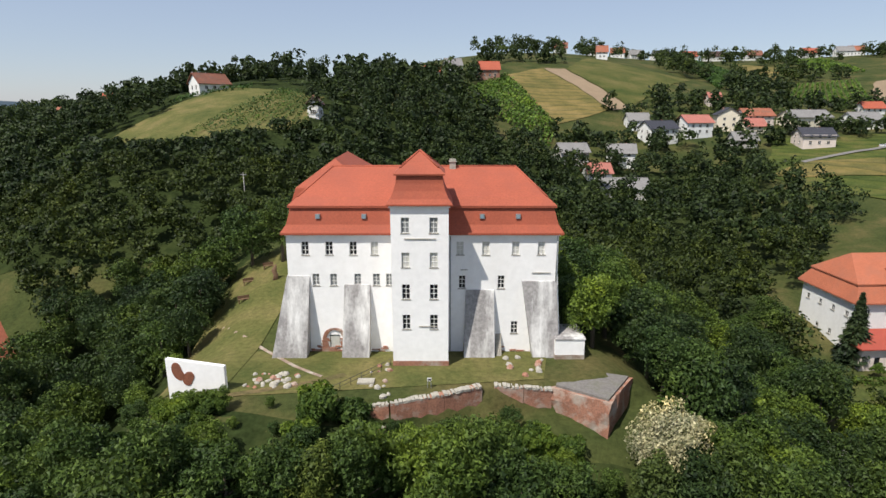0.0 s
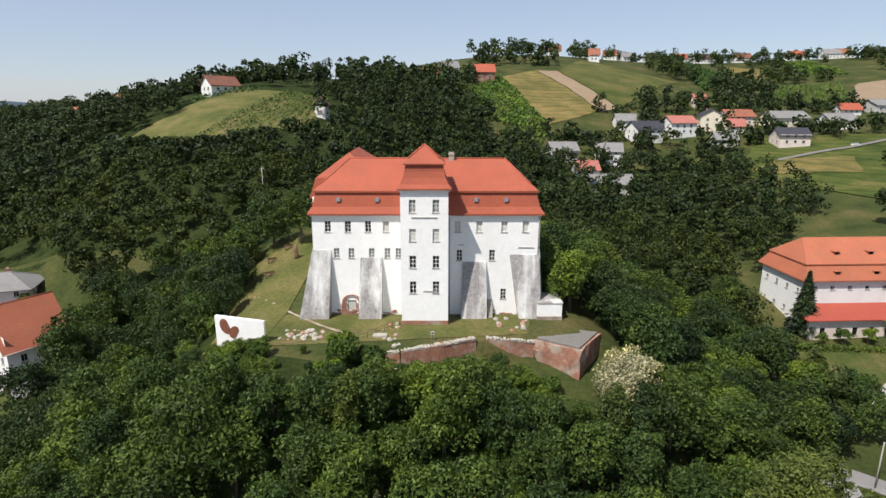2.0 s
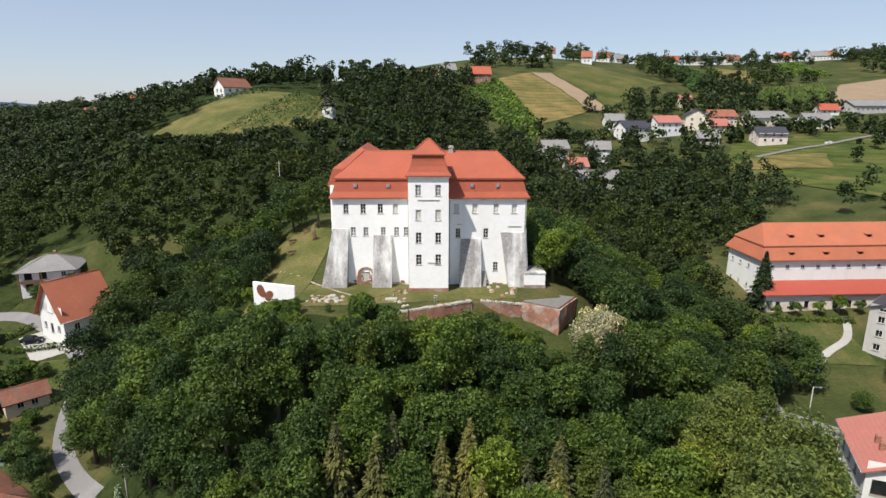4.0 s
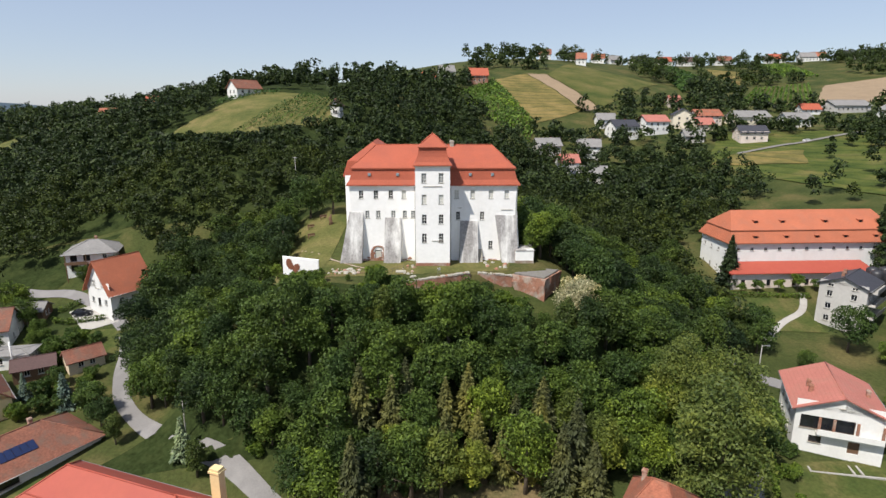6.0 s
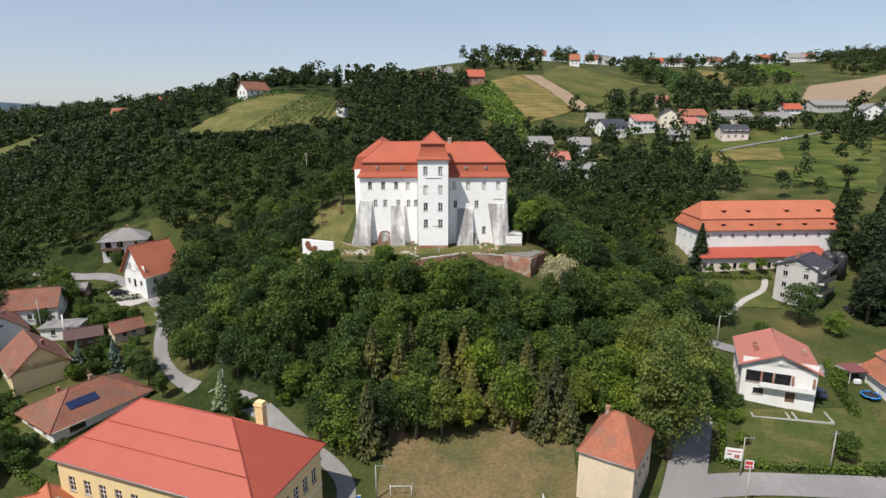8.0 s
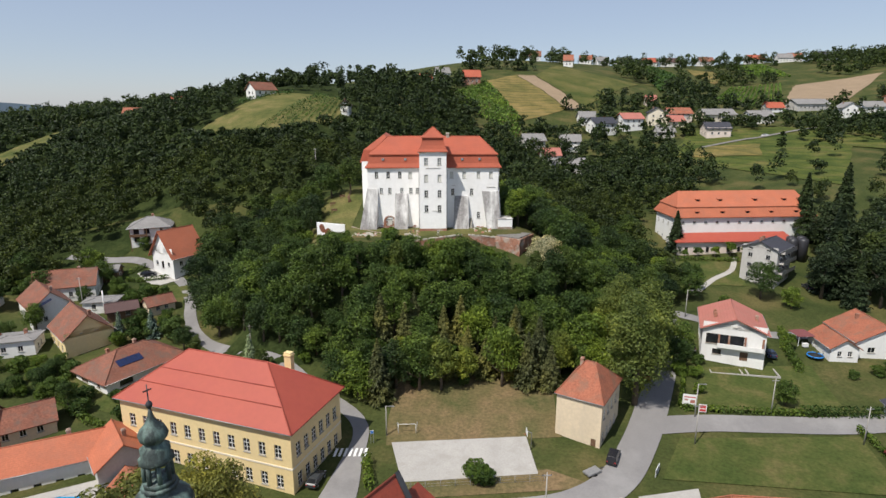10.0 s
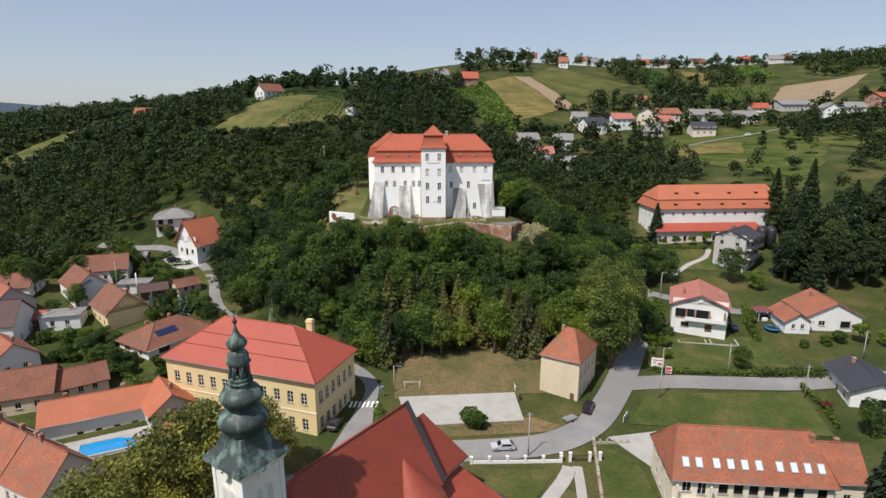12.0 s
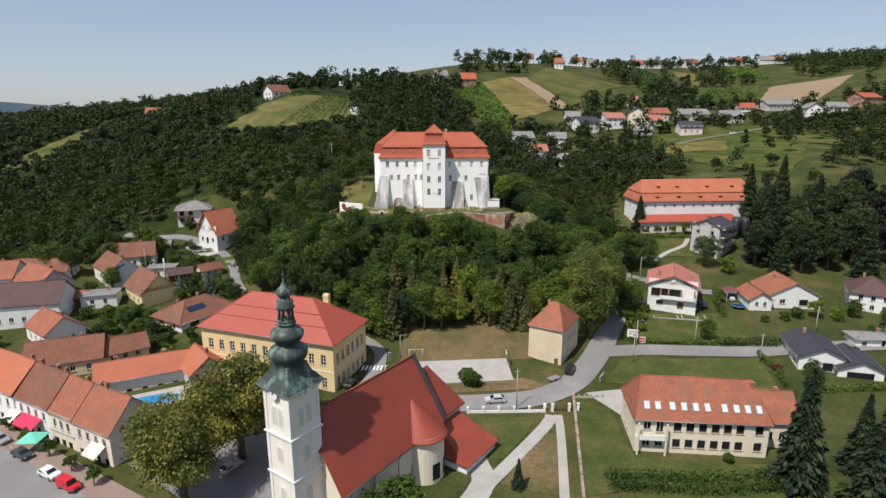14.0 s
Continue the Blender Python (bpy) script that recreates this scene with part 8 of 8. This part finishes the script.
for cx, cz, rx, rz, tilt in ((-2.1, 2.1, 0.75, 1.15, 0.35), (-0.85, 1.3, 0.7, 0.95, -0.5)):
    bm = bmesh.new()
    ring = []
    for k in range(18):
        t = 2 * math.pi * k / 18
        q = 1 - 0.28 * max(0, math.cos(t)) ** 6
        x, z = rx * q * math.cos(t), rz * q * math.sin(t)
        ring.append((cx + x * math.cos(tilt) - z * math.sin(tilt), cz + x * math.sin(tilt) + z * math.cos(tilt)))
    lo = [bm.verts.new((x, -0.256, z)) for x, z in ring]
    hi = [bm.verts.new((x, -0.32, z)) for x, z in ring]
    bm.faces.new(hi)
    for k in range(18):
        bm.faces.new((lo[k], lo[(k + 1) % 18], hi[(k + 1) % 18], hi[k]))
    bmesh.ops.recalc_face_normals(bm, faces=bm.faces[:])
    part("butterfly_wing", bm, M["rust"], art, "rusty red steel butterfly wing")
sculpt = thing("wooden_sculpture", pose(-28.3, 91.5, gz(-28.3, 91.5)), "dark twisted wooden sculpture on the lawn", "sculpture")
bm = bmesh.new()
tube(bm, [(0, 0, -0.3), (0.2, 0, 0.8), (-0.1, 0.1, 1.6), (0.3, 0, 2.6)], [0.5, 0.4, 0.45, 0.15], 8)
part("figure", bm, M["wood"], sculpt)
for x, y in ((-33.5, 93.5), (-32.0, 86.5), (-31.0, 97)):
    t = thing("garden_bench", pose(x, y, gz(x, y), 0, 0, 30), "dark wooden bench on the castle lawn", "bench", "benches on the lawn")
    part("seat", boxes((-0.9, 0.9, -0.25, 0.25, 0.42, 0.5)), M["wood"], t)
    part("backrest", boxes((-0.9, 0.9, 0.22, 0.28, 0.55, 1.0)), M["wood"], t)
    for s in (-0.75, 0.75):
        part("leg", boxes((s - 0.05, s + 0.05, -0.2, 0.25, -0.2, 0.42)), M["wood"], t)
# fallen stones
rr = random.Random(8)
for k in range(60):
    if k < 34:
        x, y = rr.uniform(-23.5, -17.5), rr.uniform(60.6, 64.2)
    elif k < 48:
        x, y = rr.uniform(8, 13), rr.uniform(63, 69)
    else:
        x, y = rr.uniform(-9.5, -6.0), rr.uniform(57.8, 66.8)
    s = rr.uniform(0.18, 0.5)
    bm = bmesh.new()
    bmesh.ops.create_icosphere(bm, subdivisions=2, radius=s)
    for v in bm.verts:
        v.co *= 1 + 0.35 * noise.noise(v.co * 3 + Vector((k, 0, 0)))
        v.co.z *= 0.7
    st = tagged(new("stone", mesh_of("stone", bm, M["stone"] if k % 3 else M["brick"])), "loose fallen masonry stone on the terrace" if k % 3 else "loose lump of red brickwork on the terrace", "stone", "fallen stones")
    st.matrix_basis = pose(x, y, gz(x, y) + s * 0.25, rr.uniform(0, 40), 0, rr.uniform(0, 360))
